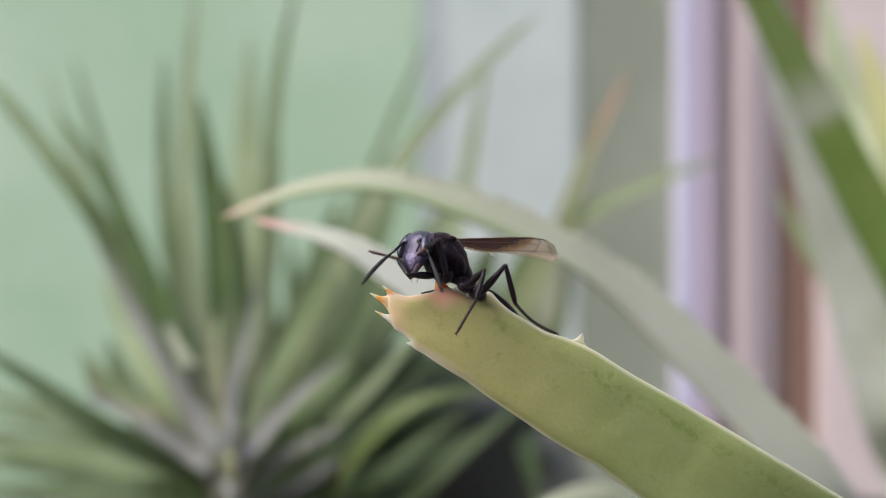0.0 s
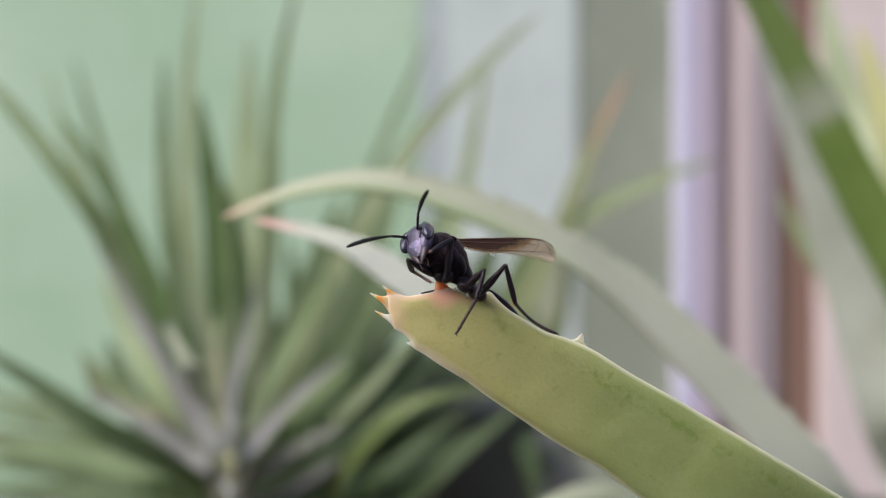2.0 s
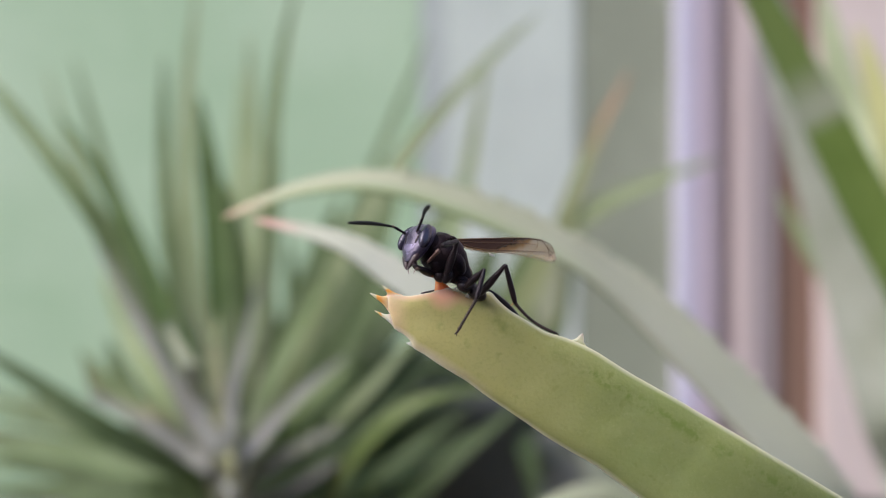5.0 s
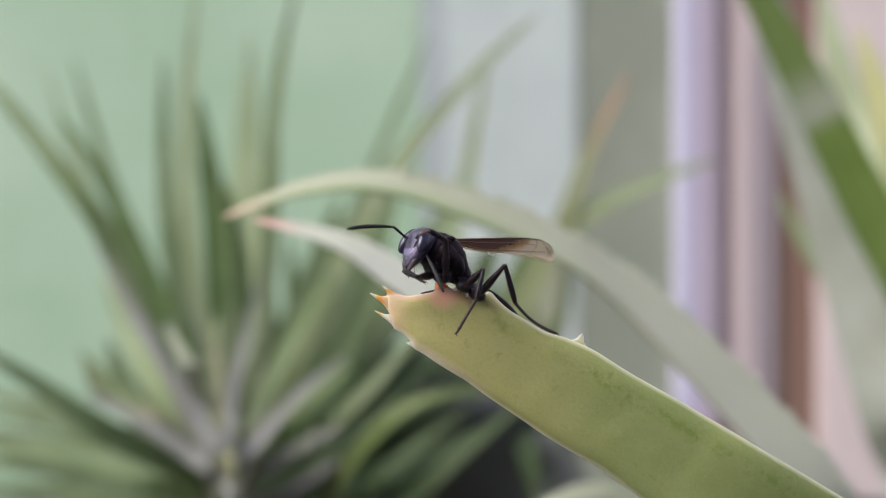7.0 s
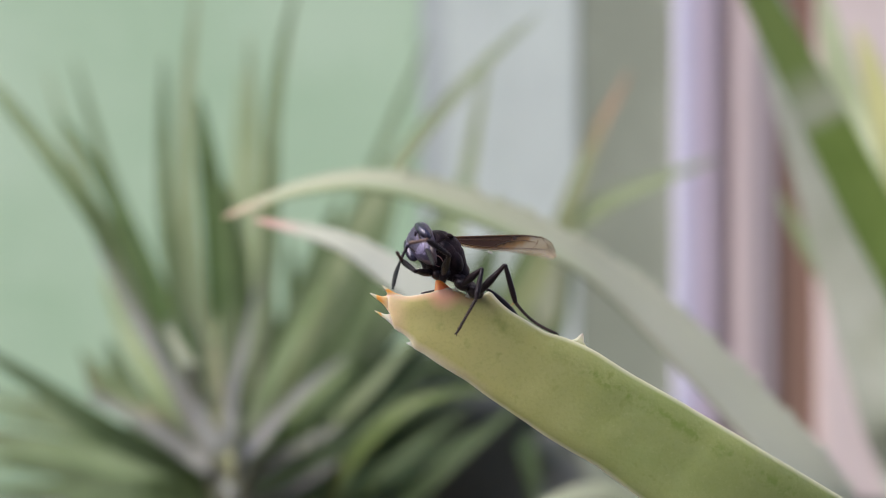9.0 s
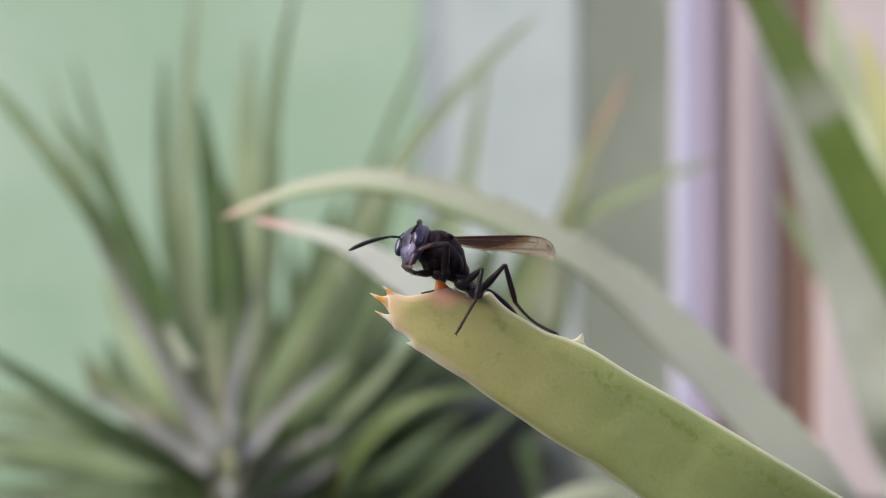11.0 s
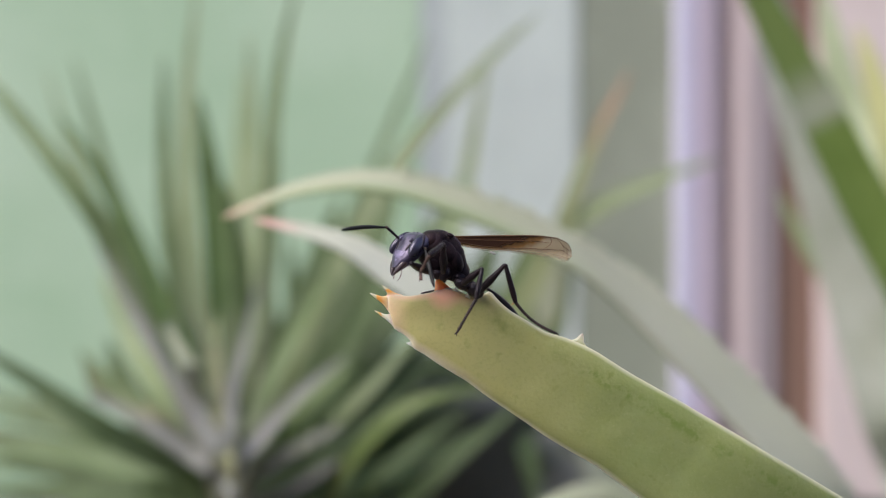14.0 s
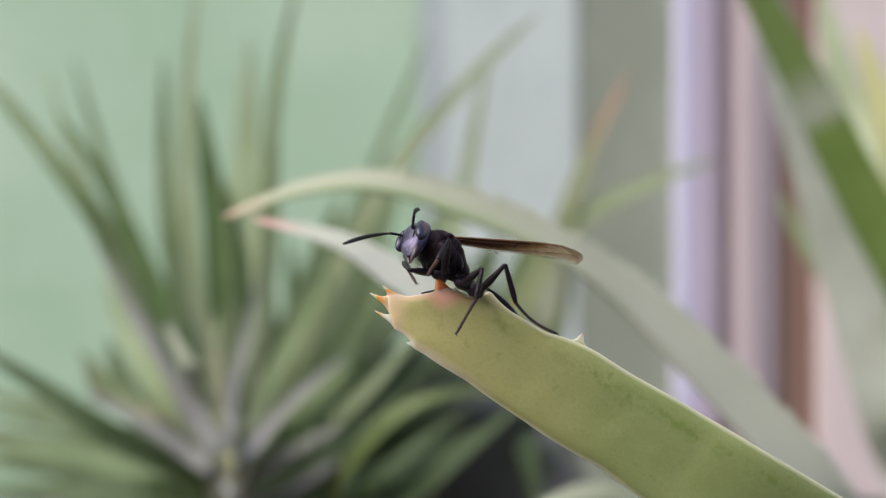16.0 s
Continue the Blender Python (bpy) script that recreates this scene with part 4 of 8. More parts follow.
for i, (a, b) in enumerate(zip(tops, lows)):
    s = i / N
    mid, half = (a + b) / 2, (a - b) / 2
    along = ((tops[min(i + 1, N)] + lows[min(i + 1, N)]) - (tops[max(i - 1, 0)] + lows[max(i - 1, 0)])).normalized()
    back = along.cross(half).normalized()
    if back.y < 0:
        back = -back
    thick = 0.0017 * (0.16 + 0.84 * (1 - math.exp(-s * 4)))
    flat = 2.2 + 5 * min(1, s * 2)
    ring = []
    for k in range(64):
        an = 2 * math.pi * k / 64
        x, y = math.cos(an), math.sin(an)
        # nearly flat face between two thin horny margins, rounder back
        x = math.copysign(abs(x) ** 0.8, x)
        w = -thick * (0.35 + 0.45 * (1 - abs(x) ** flat)) if y < 0 else thick * (1.5 * (1 - abs(x) ** 2.4) - 0.35)
        w += 0.00006 * y
        v = mid + half * x + back * w
        v += back * 0.00010 * noise.noise(v * 330) * (1 - x * x) + half.normalized() * 0.00005 * noise.noise(v * 420) * abs(x)
        ring.append(v)
    rings.append(ring)
loft(bm, rings)
perch = part("toothed_leaf", bm, LEAF_PERCH, aloe, "pale yellow green fleshy leaf with orange marginal teeth")
margin = perch.data.attributes.new("margin", "FLOAT", "POINT")
for i in range(len(perch.data.vertices)):
    margin.data[i].value = math.copysign(abs(math.cos(2 * math.pi * (i % 64) / 64)) ** 0.8, math.cos(2 * math.pi * (i % 64) / 64))


def tooth(one, two, tip, mat, hollow=0.3, depth=0.0005):
    """A flat marginal tooth with hollow flanks, from two places on the margin to its point."""
    bm = bmesh.new()
    one, two, tip = Vector(one), Vector(two), Vector(tip)
    root = (one + two) / 2
    n = 14
    rings, marks = [], []
    for i in range(-3, n + 1):
        s = i / n
        g = max(s, 0)
        a, b = (p.lerp(tip, s) for p in (one, two))
        c = root.lerp(tip, s)
        pinch = hollow * math.sin(math.pi * min(1, g * 1.05)) if g < 0.95 else 0
        a, b = a.lerp(c, pinch), b.lerp(c, pinch)
        half = (a - b) / 2 + (one - two).normalized() * 0.00002
        thick = depth * (1 - g) ** 0.7 * min(1, 0.15 + max(0, s + 0.22) * 2.5) + 0.00003
        marks.append(g)
        rings.append([(a + b) / 2 + math.cos(q) * half + thick * math.sin(q) * Vector((0, 1, 0)) for q in (2 * math.pi * k / 14 for k in range(14))])
    loft(bm, rings)
    ob = part("tooth", bm, mat, aloe)
    along = ob.data.attributes.new("along", "FLOAT", "POINT")
    for i in range(len(ob.data.vertices)):
        along.data[i].value = marks[i // 14]


tooth((-0.00438, 0.1008, 0.19514), (-0.00600, 0.1008, 0.19496), (-0.00645, 0.1008, 0.19616), TOOTH_ORANGE, 0.42, 0.00026)
tooth((-0.00582, 0.1008, 0.19514), (-0.00576, 0.1008, 0.19334), (-0.00780, 0.1008, 0.19532), TOOTH_ORANGE, 0.42, 0.00026)
tooth((-0.00564, 0.1008, 0.19313), (-0.00504, 0.1008, 0.19152), (-0.00726, 0.1008, 0.19346), TOOTH_TIPPED, 0.36, 0.00026)
tooth((-0.00096, 0.1008, 0.19532), (0.00096, 0.1008, 0.19574), (-0.00072, 0.1008, 0.19712), TOOTH_CORAL, 0.05, 0.0006)
tooth((-0.00342, 0.1008, 0.19035), (-0.00282, 0.1008, 0.18927), (-0.00390, 0.1008, 0.18999), TOOTH_WHITE, 0.3, 0.00024)
tooth((0.01307, 0.1008, 0.19035), (0.01559, 0.1008, 0.18933), (0.01481, 0.1008, 0.19104), TOOTH_PALE, 0.45, 0.00026)
tooth((0.02788, 0.1008, 0.18177), (0.02998, 0.1008, 0.18063), (0.02902, 0.1008, 0.18159), TOOTH_PALE, 0.3, 0.00024)
tooth((0.01535, 0.1008, 0.17757), (0.01991, 0.1008, 0.17440), (0.01811, 0.1008, 0.17595), TOOTH_WHITE, 0.1, 0.00024)
tooth((0.00107, 0.1002, 0.19565), (0.00167, 0.1002, 0.19547), (0.00129, 0.0984, 0.19611), TOOTH_WHITE, 0.2, 0.00026)
tooth((0.00232, 0.1002, 0.19499), (0.00298, 0.1002, 0.19469), (0.00252, 0.0984, 0.19546), TOOTH_WHITE, 0.2, 0.00026)


# ---- the wasp, in millimetres about the place where it stands ----
WASP_AT = (0.0032, 0.1, 0.195)
wasp = tagged(new("wasp"), "black wasp with smoky brown wings grooming on the leaf", "wasp")
wasp.location = WASP_AT
P = 0.0595


def piece(name, bm, mat, parent, label="", smooth=True):
    bmesh.ops.scale(bm, vec=(0.001, 0.001, 0.001), verts=bm.verts)
    return part(name, bm, mat, parent, label, smooth)


def fuzz(bm, centre, radii, count, length, seed, slot=0, lean=(0, 0, 0.3)):
    """Short hairs standing on an ellipsoid."""
    rnd = random.Random(seed)
    for _ in range(count):
        u = Vector((rnd.gauss(0, 1), rnd.gauss(0, 1), rnd.gauss(0, 1))).normalized()
        p = Vector(centre) + Vector([a * b for a, b in zip(u, radii)])
        d = (u + Vector(lean) + 0.4 * Vector((rnd.gauss(0, 1), rnd.gauss(0, 1), rnd.gauss(0, 1)))).normalized() * length * rnd.uniform(0.5, 1.2)
        s = d.cross(Vector((0.2, 1, 0.1))).normalized() * 0.012
        f = bm.faces.new([bm.verts.new(q) for q in (p - s, p + s, p + d)])
        f.material_index = slot


# thorax with its plates
bm = bmesh.new()
spine = glide(((-4.94, 0.2, 5.83), (-3.87, 0.3, 4.88), (-2.61, 0.4, 3.62), (-1.36, 0.4, 2.31), (-0.23, 0.3, 1.06)), 28)
rad = [1.15, 1.6, 1.9, 2.13, 2.27, 2.36, 2.38, 2.3, 2.1, 1.8, 1.48, 1.2, 0.95, 0.75, 0.6]
rings = []
for i, v in enumerate(spine):
    r = rad[i // 2] if i % 2 == 0 else (rad[i // 2] + rad[i // 2 + 1]) / 2
    d = (spine[min(i + 1, 28)] - spine[max(i - 1, 0)]).normalized()
    u = d.cross(Vector((0, 1, 0))).normalized()
    w = u.cross(d)
    seam = 1 - (0.035 if i in (7, 8, 15, 21) else 0)
    ring = []
    for k in range(40):
        a = 2 * math.pi * k / 40
        q = v + seam * r * (math.cos(a) * u + 0.86 * math.sin(a) * w)
        ring.append(q + (q - v).normalized() * 0.06 * noise.noise(q * 1.6))
    rings.append(ring)
loft(bm, rings)
ball(bm, (-4.16, 0.1, 5.47), (1.25, 1.6, 1.25), (0, -30, 0), 24, 16)
ball(bm, (-3.21, 0.3, 5.83), (1.35, 1.5, 0.85), (0, 18, 0), 28, 18)
ball(bm, (-2.08, 0.5, 5.65), (0.8, 1.0, 0.6), (0, 35, 0), 20, 14)
ball(bm, (-2.68, -0.75, 4.35), (1.2, 1.1, 1.5), (0, -35, 0), 24, 16)
ball(bm, (-3.69, -0.5, 3.28), (1.1, 1.1, 1.1), (0, 35, 0), 24, 16)
ball(bm, (-1.67, -0.4, 3.63), (0.8, 1.1, 1.5), (0, -22, 0), 24, 16)
ball(bm, (-2.15, -0.9, 6.12), (0.42, 0.3, 0.24), (0, 25, 0), 16, 10)
ball(bm, (-1.19, -0.1, 1.61), (0.9, 0.9, 0.7), (0, 40, 0), 20, 12)
fuzz(bm, (-3.15, 0.3, 6.01), (1.35, 1.5, 0.85), 160, 0.13, 3, 1)
fuzz(bm, (-2.44, 0.4, 3.86), (2.3, 2.0, 2.5), 260, 0.11, 4, 1)
ball(bm, (-0.4, 0.5, 2.78), (0.24, 0.4, 0.6), (0, -25, 0), 16, 12, 2)
fuzz(bm, (-1.6, 0.2, 3.6), (1.02, 1.15, 1.6), 260, 0.2, 5, 3)
fuzz(bm, (-3.18, 0.3, 5.83), (1.35, 1.5, 0.84), 240, 0.2, 8, 3, (0.5, 0, 0.6))
thorax = piece("thorax", bm, [THORAX, HAIR, TAN, TAN_HAIR], wasp, "satin black thorax with short pile")

# waist and gaster behind the edge of the leaf
bm = bmesh.new()
tube(bm, glide(((0.03, 0.8, 0.98), (1.28, 2, 0.69), (2.16, 2.6, 0.3), (3.18, 3.4, -0.66), (4.09, 4, -1.68), (4.92, 4.4, -2.7), (5.58, 4.8, -3.67)), 18), [0.42, 0.36, 0.28, 0.2, 0.16, 0.16, 0.18, 0.22, 0.3, 0.38, 0.43, 0.46, 0.48, 0.48, 0.46, 0.42, 0.34, 0.2, 0.05], 16)
gaster = piece("gaster", bm, CUTICLE, wasp, "black spindle-shaped gaster on a thin waist")

H = P * 1.06
# head, built facing the viewer and turned by its keys
bm = bmesh.new()
rings = []
levels = glide([(9, 8, -38), (14, 11, -31), (21, 15, -20), (25.5, 17.5, -8), (27.5, 19, 4), (27, 19.5, 15), (22, 16.5, 24), (11, 8, 29), (2, 2, 31)], 32)
for wide, deep, z in levels:
    ring = []
    for k in range(44):
        a = 2 * math.pi * k / 44
        c, s = math.cos(a), math.sin(a)
        x = wide * math.copysign(abs(c) ** 0.85, c)
        y = deep * math.copysign(abs(s) ** 0.9, s) + 0.42 * z + 2
        if s < 0:  # furrows beside the face shield and a keel between the antennae
            y -= 2.2 * math.exp(-(x / 3.2) ** 2) * math.exp(-((z - 12) / 9) ** 2)
            y += 1.8 * math.exp(-((abs(x) - 13.5) / 2.4) ** 2) * math.exp(-((z + 8) / 14) ** 2)
        v = Vector((x, y, z)) * H
        ring.append(v + Vector((0, -1, 0)) * 0.03 * noise.noise(v * 3.5))
    rings.append(ring)
loft(bm, rings)
for x in (-1, 1):
    ball(bm, (x * 13.5 * H, -11 * H, 12 * H), (4 * H, 3.4 * H, 4 * H), (0, 0, 0), 14, 10)
for x in (-1, 1):  # black bulges paint the furrows' dark between the face shield and the eyes
    ball(bm, (x * 12.4 * H, -12.6 * H, 0 * H), (2.4 * H, 3 * H, 10 * H), (-20, x * 14, 0), 16, 12, 3)
head = piece("head", bm, [FACE, HAIR, FACE_PALE, CUTICLE], wasp, "black head with silvery pile on its face")
for x in (-1, 1):
    bm = bmesh.new()
    ball(bm, (x * 20.4 * H, -2.6 * H, 6 * H), (9.6 * H, 12.4 * H, 25 * H), (-34, x * -3, x * 16), 32, 24)
    piece("compound_eye", bm, EYE_BLACK, head, "glossy blue black compound eye")
bm = bmesh.new()
ball(bm, (0, -14.4 * H, -9 * H), (13.5 * H, 4.6 * H, 16 * H), (-22, 0, 0), 32, 20)
ball(bm, (0, -18.5 * H, -24 * H), (8 * H, 3.4 * H, 6 * H), (-14, 0, 0), 20, 14)
piece("clypeus", bm, FACE_PALE, head, "silvery lilac face shield, highlight put into its colour")
for x in (-1, 1):
    bm = bmesh.new()
    tube(bm, glide(((x * 11 * H, -12 * H, -24 * H), (x * 8.5 * H, -16 * H, -34 * H), (x * 4.5 * H, -19 * H, -44 * H), (x * 1 * H, -20 * H, -52 * H)), 10), [0.45, 0.46, 0.45, 0.42, 0.38, 0.34, 0.29, 0.23, 0.17, 0.11, 0.03], 10, 0.7)
    piece("mandible", bm, MANDIBLE, head, "dark red brown mandible")
    bm = bmesh.new()
    tube(bm, glide(((x * 5 * H, -8 * H, -36 * H), (x * 8 * H, -9 * H, -48 * H), (x * 5 * H, -10 * H, -57 * H)), 8), [0.05, 0.05, 0.045, 0.045, 0.04, 0.04, 0.035, 0.03, 0.015], 6)
    piece("palp", bm, PALP, head)
for x, z in ((0, 27), (-4.5, 28), (4.5, 28)):
    bm = bmesh.new()
    ball(bm, (x * H, 5 * H, z * H), (1.6 * H, 1.8 * H, 1.6 * H), (0, 0, 0), 10, 8)
    piece("ocellus", bm, EYE_BLACK, head)


for o in (head, *head.children):  # the neck sits a little beside the middle of the head
    o.data.transform(Matrix.Translation((0.003 * H, 0, 0.0005 * H)))


def rod(name, length, radii, mat, parent, label="", bow=0.0, rings=0.0, sides=10, hairs=0, claw=False):
    """A limb along its own x axis; bow: how far it sags; rings: depth of its joints."""
    bm = bmesh.new()
    n = 36
    pts, rr = [], []
    for i in range(n + 1):
        s = i / n
        pts.append((length * s, 0, bow * math.sin(math.pi * s)))
        f = s * (len(radii) - 1)
        k = min(int(f), len(radii) - 2)
        r = radii[k] + (radii[k + 1] - radii[k]) * (f - k)
        rr.append(r * (1 - rings * (1 if i % 3 == 0 else 0)))
    p = [Vector(v) for v in pts]
    loft(bm, [[v + rr[i] * Vector((0, math.cos(a), math.sin(a))) for a in (2 * math.pi * k / sides for k in range(sides))] for i, v in enumerate(p)])
    for y in (-1, 1) if claw else ():
        tube(bm, glide(((length, 0, 0), (length + 0.12, y * 0.12, 0.06), (length + 0.26, y * 0.2, -0.1)), 6), [0.07, 0.06, 0.05, 0.04, 0.03, 0.02, 0.01], 6)
    rnd = random.Random(int(length * 1000))
    for _ in range(hairs):
        i = rnd.randrange(2, n)
        a = rnd.uniform(0, 6.28)
        u = Vector((0, math.cos(a), math.sin(a)))
        q = p[i] + u * rr[i]
        d = (u + Vector((0.8, 0, 0))) * 0.13
        w = Vector((0, -u.z, u.y)) * 0.012
        bm.faces.new([bm.verts.new(c) for c in (q - w, q + w, q + d)])
    return piece(name, bm, mat, parent, label)


SCAPE, FLAGEL = 30 * P, 86 * P
FEMUR, TIBIA, TARS = 64 * P, 48 * P, 52 * P


def antenna():
    a = rod("antenna", SCAPE, [0.13, 0.13, 0.14, 0.15, 0.13], CUTICLE, wasp, "long black bent antenna")
    bm = bmesh.new()
    ball(bm, (SCAPE + 0.06, 0, 0), (0.2, 0.15, 0.15), (0, 0, 0), 14, 10)
    piece("pedicel", bm, TAN, a, "pale brown joint of the antenna")
    return a, rod("flagellum", FLAGEL, [0.11, 0.13, 0.17, 0.2, 0.22, 0.23, 0.23, 0.22, 0.19, 0.1], ANTENNA, a, "", bow=0.2, rings=0.06)


def leg(femur, tibia, tarsus, thick=1.0, bow=0.0, foot=TARSUS):
    f = rod("leg", femur, [v * thick for v in (0.26, 0.34, 0.4, 0.42, 0.4, 0.35, 0.28, 0.24, 0.22)], CUTICLE, wasp, "jointed satin black leg", hairs=40)
    t = rod("tibia", tibia, [v * thick for v in (0.2, 0.24, 0.27, 0.29, 0.31, 0.32, 0.3, 0.22)], CUTICLE, f, hairs=50)
    s = rod("tarsus", tarsus, [v * thick for v in (0.21, 0.19, 0.175, 0.165, 0.16, 0.16, 0.17, 0.18, 0.12)], foot, f, "brown segmented foot", bow=bow, rings=0.22, hairs=60, claw=True)
    return f, t, s


antenna_l, flagellum_l = antenna()
antenna_r, flagellum_r = antenna()
foreleg_l, foreleg_l_tibia, foreleg_l_tarsus = leg(FEMUR, TIBIA, TARS, foot=FORE_TARSUS)
foreleg_r, foreleg_r_tibia, foreleg_r_tarsus = leg(FEMUR, TIBIA, TARS, foot=FORE_TARSUS)
midleg, midleg_tibia, midleg_tarsus = leg(3.01, 3.27, 4.00, 0.95)
hindleg, hindleg_tibia, hindleg_tarsus = leg(4.47, 4.25, 5.60, 1.0, -0.45)
for y in (-0.12, 0.1):
    bm = bmesh.new()
    tube(bm, glide(((4.25 - 0.1, y, 0), (4.25 + 0.1, y * 2, -0.3), (4.25 + 0.25, y * 2.2, -0.62)), 6), [0.07, 0.065, 0.06, 0.05, 0.04, 0.03, 0.01], 6)
    piece("spur", bm, SPUR, hindleg_tibia)
for a, r in (((-3.51, -0.8, 2.11), (0.7, 0.7, 0.6)), ((-2.74, -1.2, 2.12), (0.55, 0.6, 0.8)), ((-0.97, -1, 1.05), (0.85, 0.8, 0.6)), ((0.45, -0.6, 0.33), (1.0, 0.9, 0.75)), ((0.02, 0.6, 0.69), (1.2, 1.0, 0.7))):
    bm = bmesh.new()
    ball(bm, a, r, (0, 30, 0), 20, 14)
    fuzz(bm, a, r, 60, 0.15, 11)
    piece("coxa", bm, CUTICLE, thorax)


def wing(name, cells=True):
    """A folded forewing along its own x axis: thin membrane, dark front margin, veins as raised ribs."""
    lead = glide([(0, 0, 0.12), (1.4, 0, 0.38), (3.4, 0, 0.72), (6.8, 0, 1.32), (9.2, 0, 1.76), (10.7, 0, 1.92), (12.0, 0, 1.84), (13.0, 0, 1.45), (13.6, 0, 0.8), (13.85, 0, 0.2)], 60)
    trail = glide([(0, 0, -0.3), (1.4, 0, -0.6), (4.0, 0, -0.6), (6.8, 0, -0.36), (9.6, 0, -0.3), (11.6, 0, -0.3), (13.0, 0, -0.38), (13.5, 0, -0.3), (13.8, 0, 0.1)], 60)
    n = 10

    def at(i, f):
        v = lead[i] * (1 - f) + trail[i] * f
        return Vector((v.x, (0.05 + 0.09 * max(0, (i - 38) / 22)) * math.sin(f * 5 + i * 0.05 + (0.35 * i if i > 40 else 14) * 0.6) - 0.25 * f * f, v.z))

    bm = bmesh.new()
    for lift in (0.0, 0.02):
        rows = [[bm.verts.new(at(i, j / n) + Vector((0, lift, 0))) for j in range(n + 1)] for i in range(61)]
        for i in range(60):
            for j in range(n):
                bm.faces.new((rows[i][j], rows[i + 1][j], rows[i + 1][j + 1], rows[i][j + 1]))
    w = piece(name, bm, MEMBRANE, wasp, "folded smoky brown translucent wing")
    front = w.data.attributes.new("front", "FLOAT", "POINT")
    for i in range(len(w.data.vertices)):
        front.data[i].value = i % (n + 1) / n

    def rib(cells, r):
        b = bmesh.new()
        p = glide([at(i, f) for i, f in cells], 24)
        tube(b, p, [r * (1 - 0.4 * k / 24) for k in range(25)], 6)
        piece("vein", b, VEIN, w)

    rib([(0, 0.05), (10, 0.0), (25, 0.0), (38, 0.0)], 0.11)
    rib([(38, 0.0), (46, 0.0), (53, 0.0), (58, 0.0)], 0.045)
    rib([(2, 0.4), (14, 0.3), (26, 0.3), (34, 0.32)], 0.05)
    rib([(2, 0.75), (14, 0.8), (28, 0.72), (38, 0.6), (44, 0.5)], 0.045)
    if not cells:
        return w
    b = bmesh.new()
    ball(b, (4.75, -0.35, -0.86), (0.3, 0.06, 0.13), (0, 8, 0), 14, 8)
    ball(b, (4.45, -0.35, -0.78), (0.12, 0.05, 0.12), (0, 8, 0), 10, 8)
    piece("wing_fold", b, FOLD, w, "whitish fold of the hind wing")
    rib([(34, 0.05), (35, 0.3), (33, 0.6), (30, 0.95)], 0.035)
    rib([(38, 0.05), (42, 0.25), (44, 0.5), (43, 0.8), (41, 0.98)], 0.035)
    rib([(42, 0.25), (46, 0.3), (51, 0.28), (55, 0.2)], 0.03)
    rib([(46, 0.3), (48, 0.55), (52, 0.6), (56, 0.5)], 0.028)
    rib([(48, 0.55), (48, 0.8), (50, 0.97)], 0.035)
    rib([(44, 0.5), (46, 0.62), (48, 0.55)], 0.035)
    rib([(10, 0.97), (24, 0.97), (36, 0.97)], 0.035)
    return w


wing_near = wing("wing")
wing_far = wing("wing", False)

# the far middle leg, folded behind the body with its foot on the leaf's edge
knee, ankle = Vector((-2.24, 2.6, 3.1)), Vector((-3.82, 3, 0.52))
far_leg = rod("leg", 2.6, [0.26, 0.36, 0.4, 0.36, 0.26, 0.22], CUTICLE, wasp, "jointed satin black leg")
far_foot = rod("tarsus", 1.8, [0.17, 0.15, 0.14, 0.14, 0.1], TARSUS, far_leg, "dark brown segmented foot", rings=0.22)
far_tibia = rod("tibia", (ankle - knee).length, [0.2, 0.25, 0.28, 0.3, 0.22], CUTICLE, far_leg)


# ---- motion helpers: a limb is aimed from its joint to its end ----
def aimed(a, b):
    d = (Vector(b) - Vector(a)).normalized()
    rest = Vector((0.35, -0.85, 0.4)).normalized() if abs(d.x) < 2 else d
    turn = rest.rotation_difference(d) @ Vector((1, 0, 0)).rotation_difference(rest)
    return Matrix.Translation(Vector(a) * 0.001) @ turn.to_matrix().to_4x4()


def rolled(a, b, turn):
    return aimed(a, b) @ Matrix.Rotation(radians(turn), 4, "X")


def bent(a, b, c):
    return aimed(a, b).inverted() @ aimed(b, c)


def bent2(a, b, c, d):
    return aimed(a, b).inverted() @ aimed(c, d)


def shifted(v):
    return Matrix.Translation(Vector(v) * 0.001)


def headed(at, turn):
    v = Vector([radians(a) for a in turn])
    return Matrix.Translation(Vector(at) * 0.001) @ Matrix.Rotation(v.length, 4, v.normalized())


hip, toe = Vector((-0.68, 1.4, 1.44)), Vector((-5.96, 2.6, 0.11))
far_leg.matrix_local = aimed(hip, knee)
far_tibia.matrix_local = bent(hip, knee, ankle)
far_foot.matrix_local = bent2(hip, knee, ankle, toe)



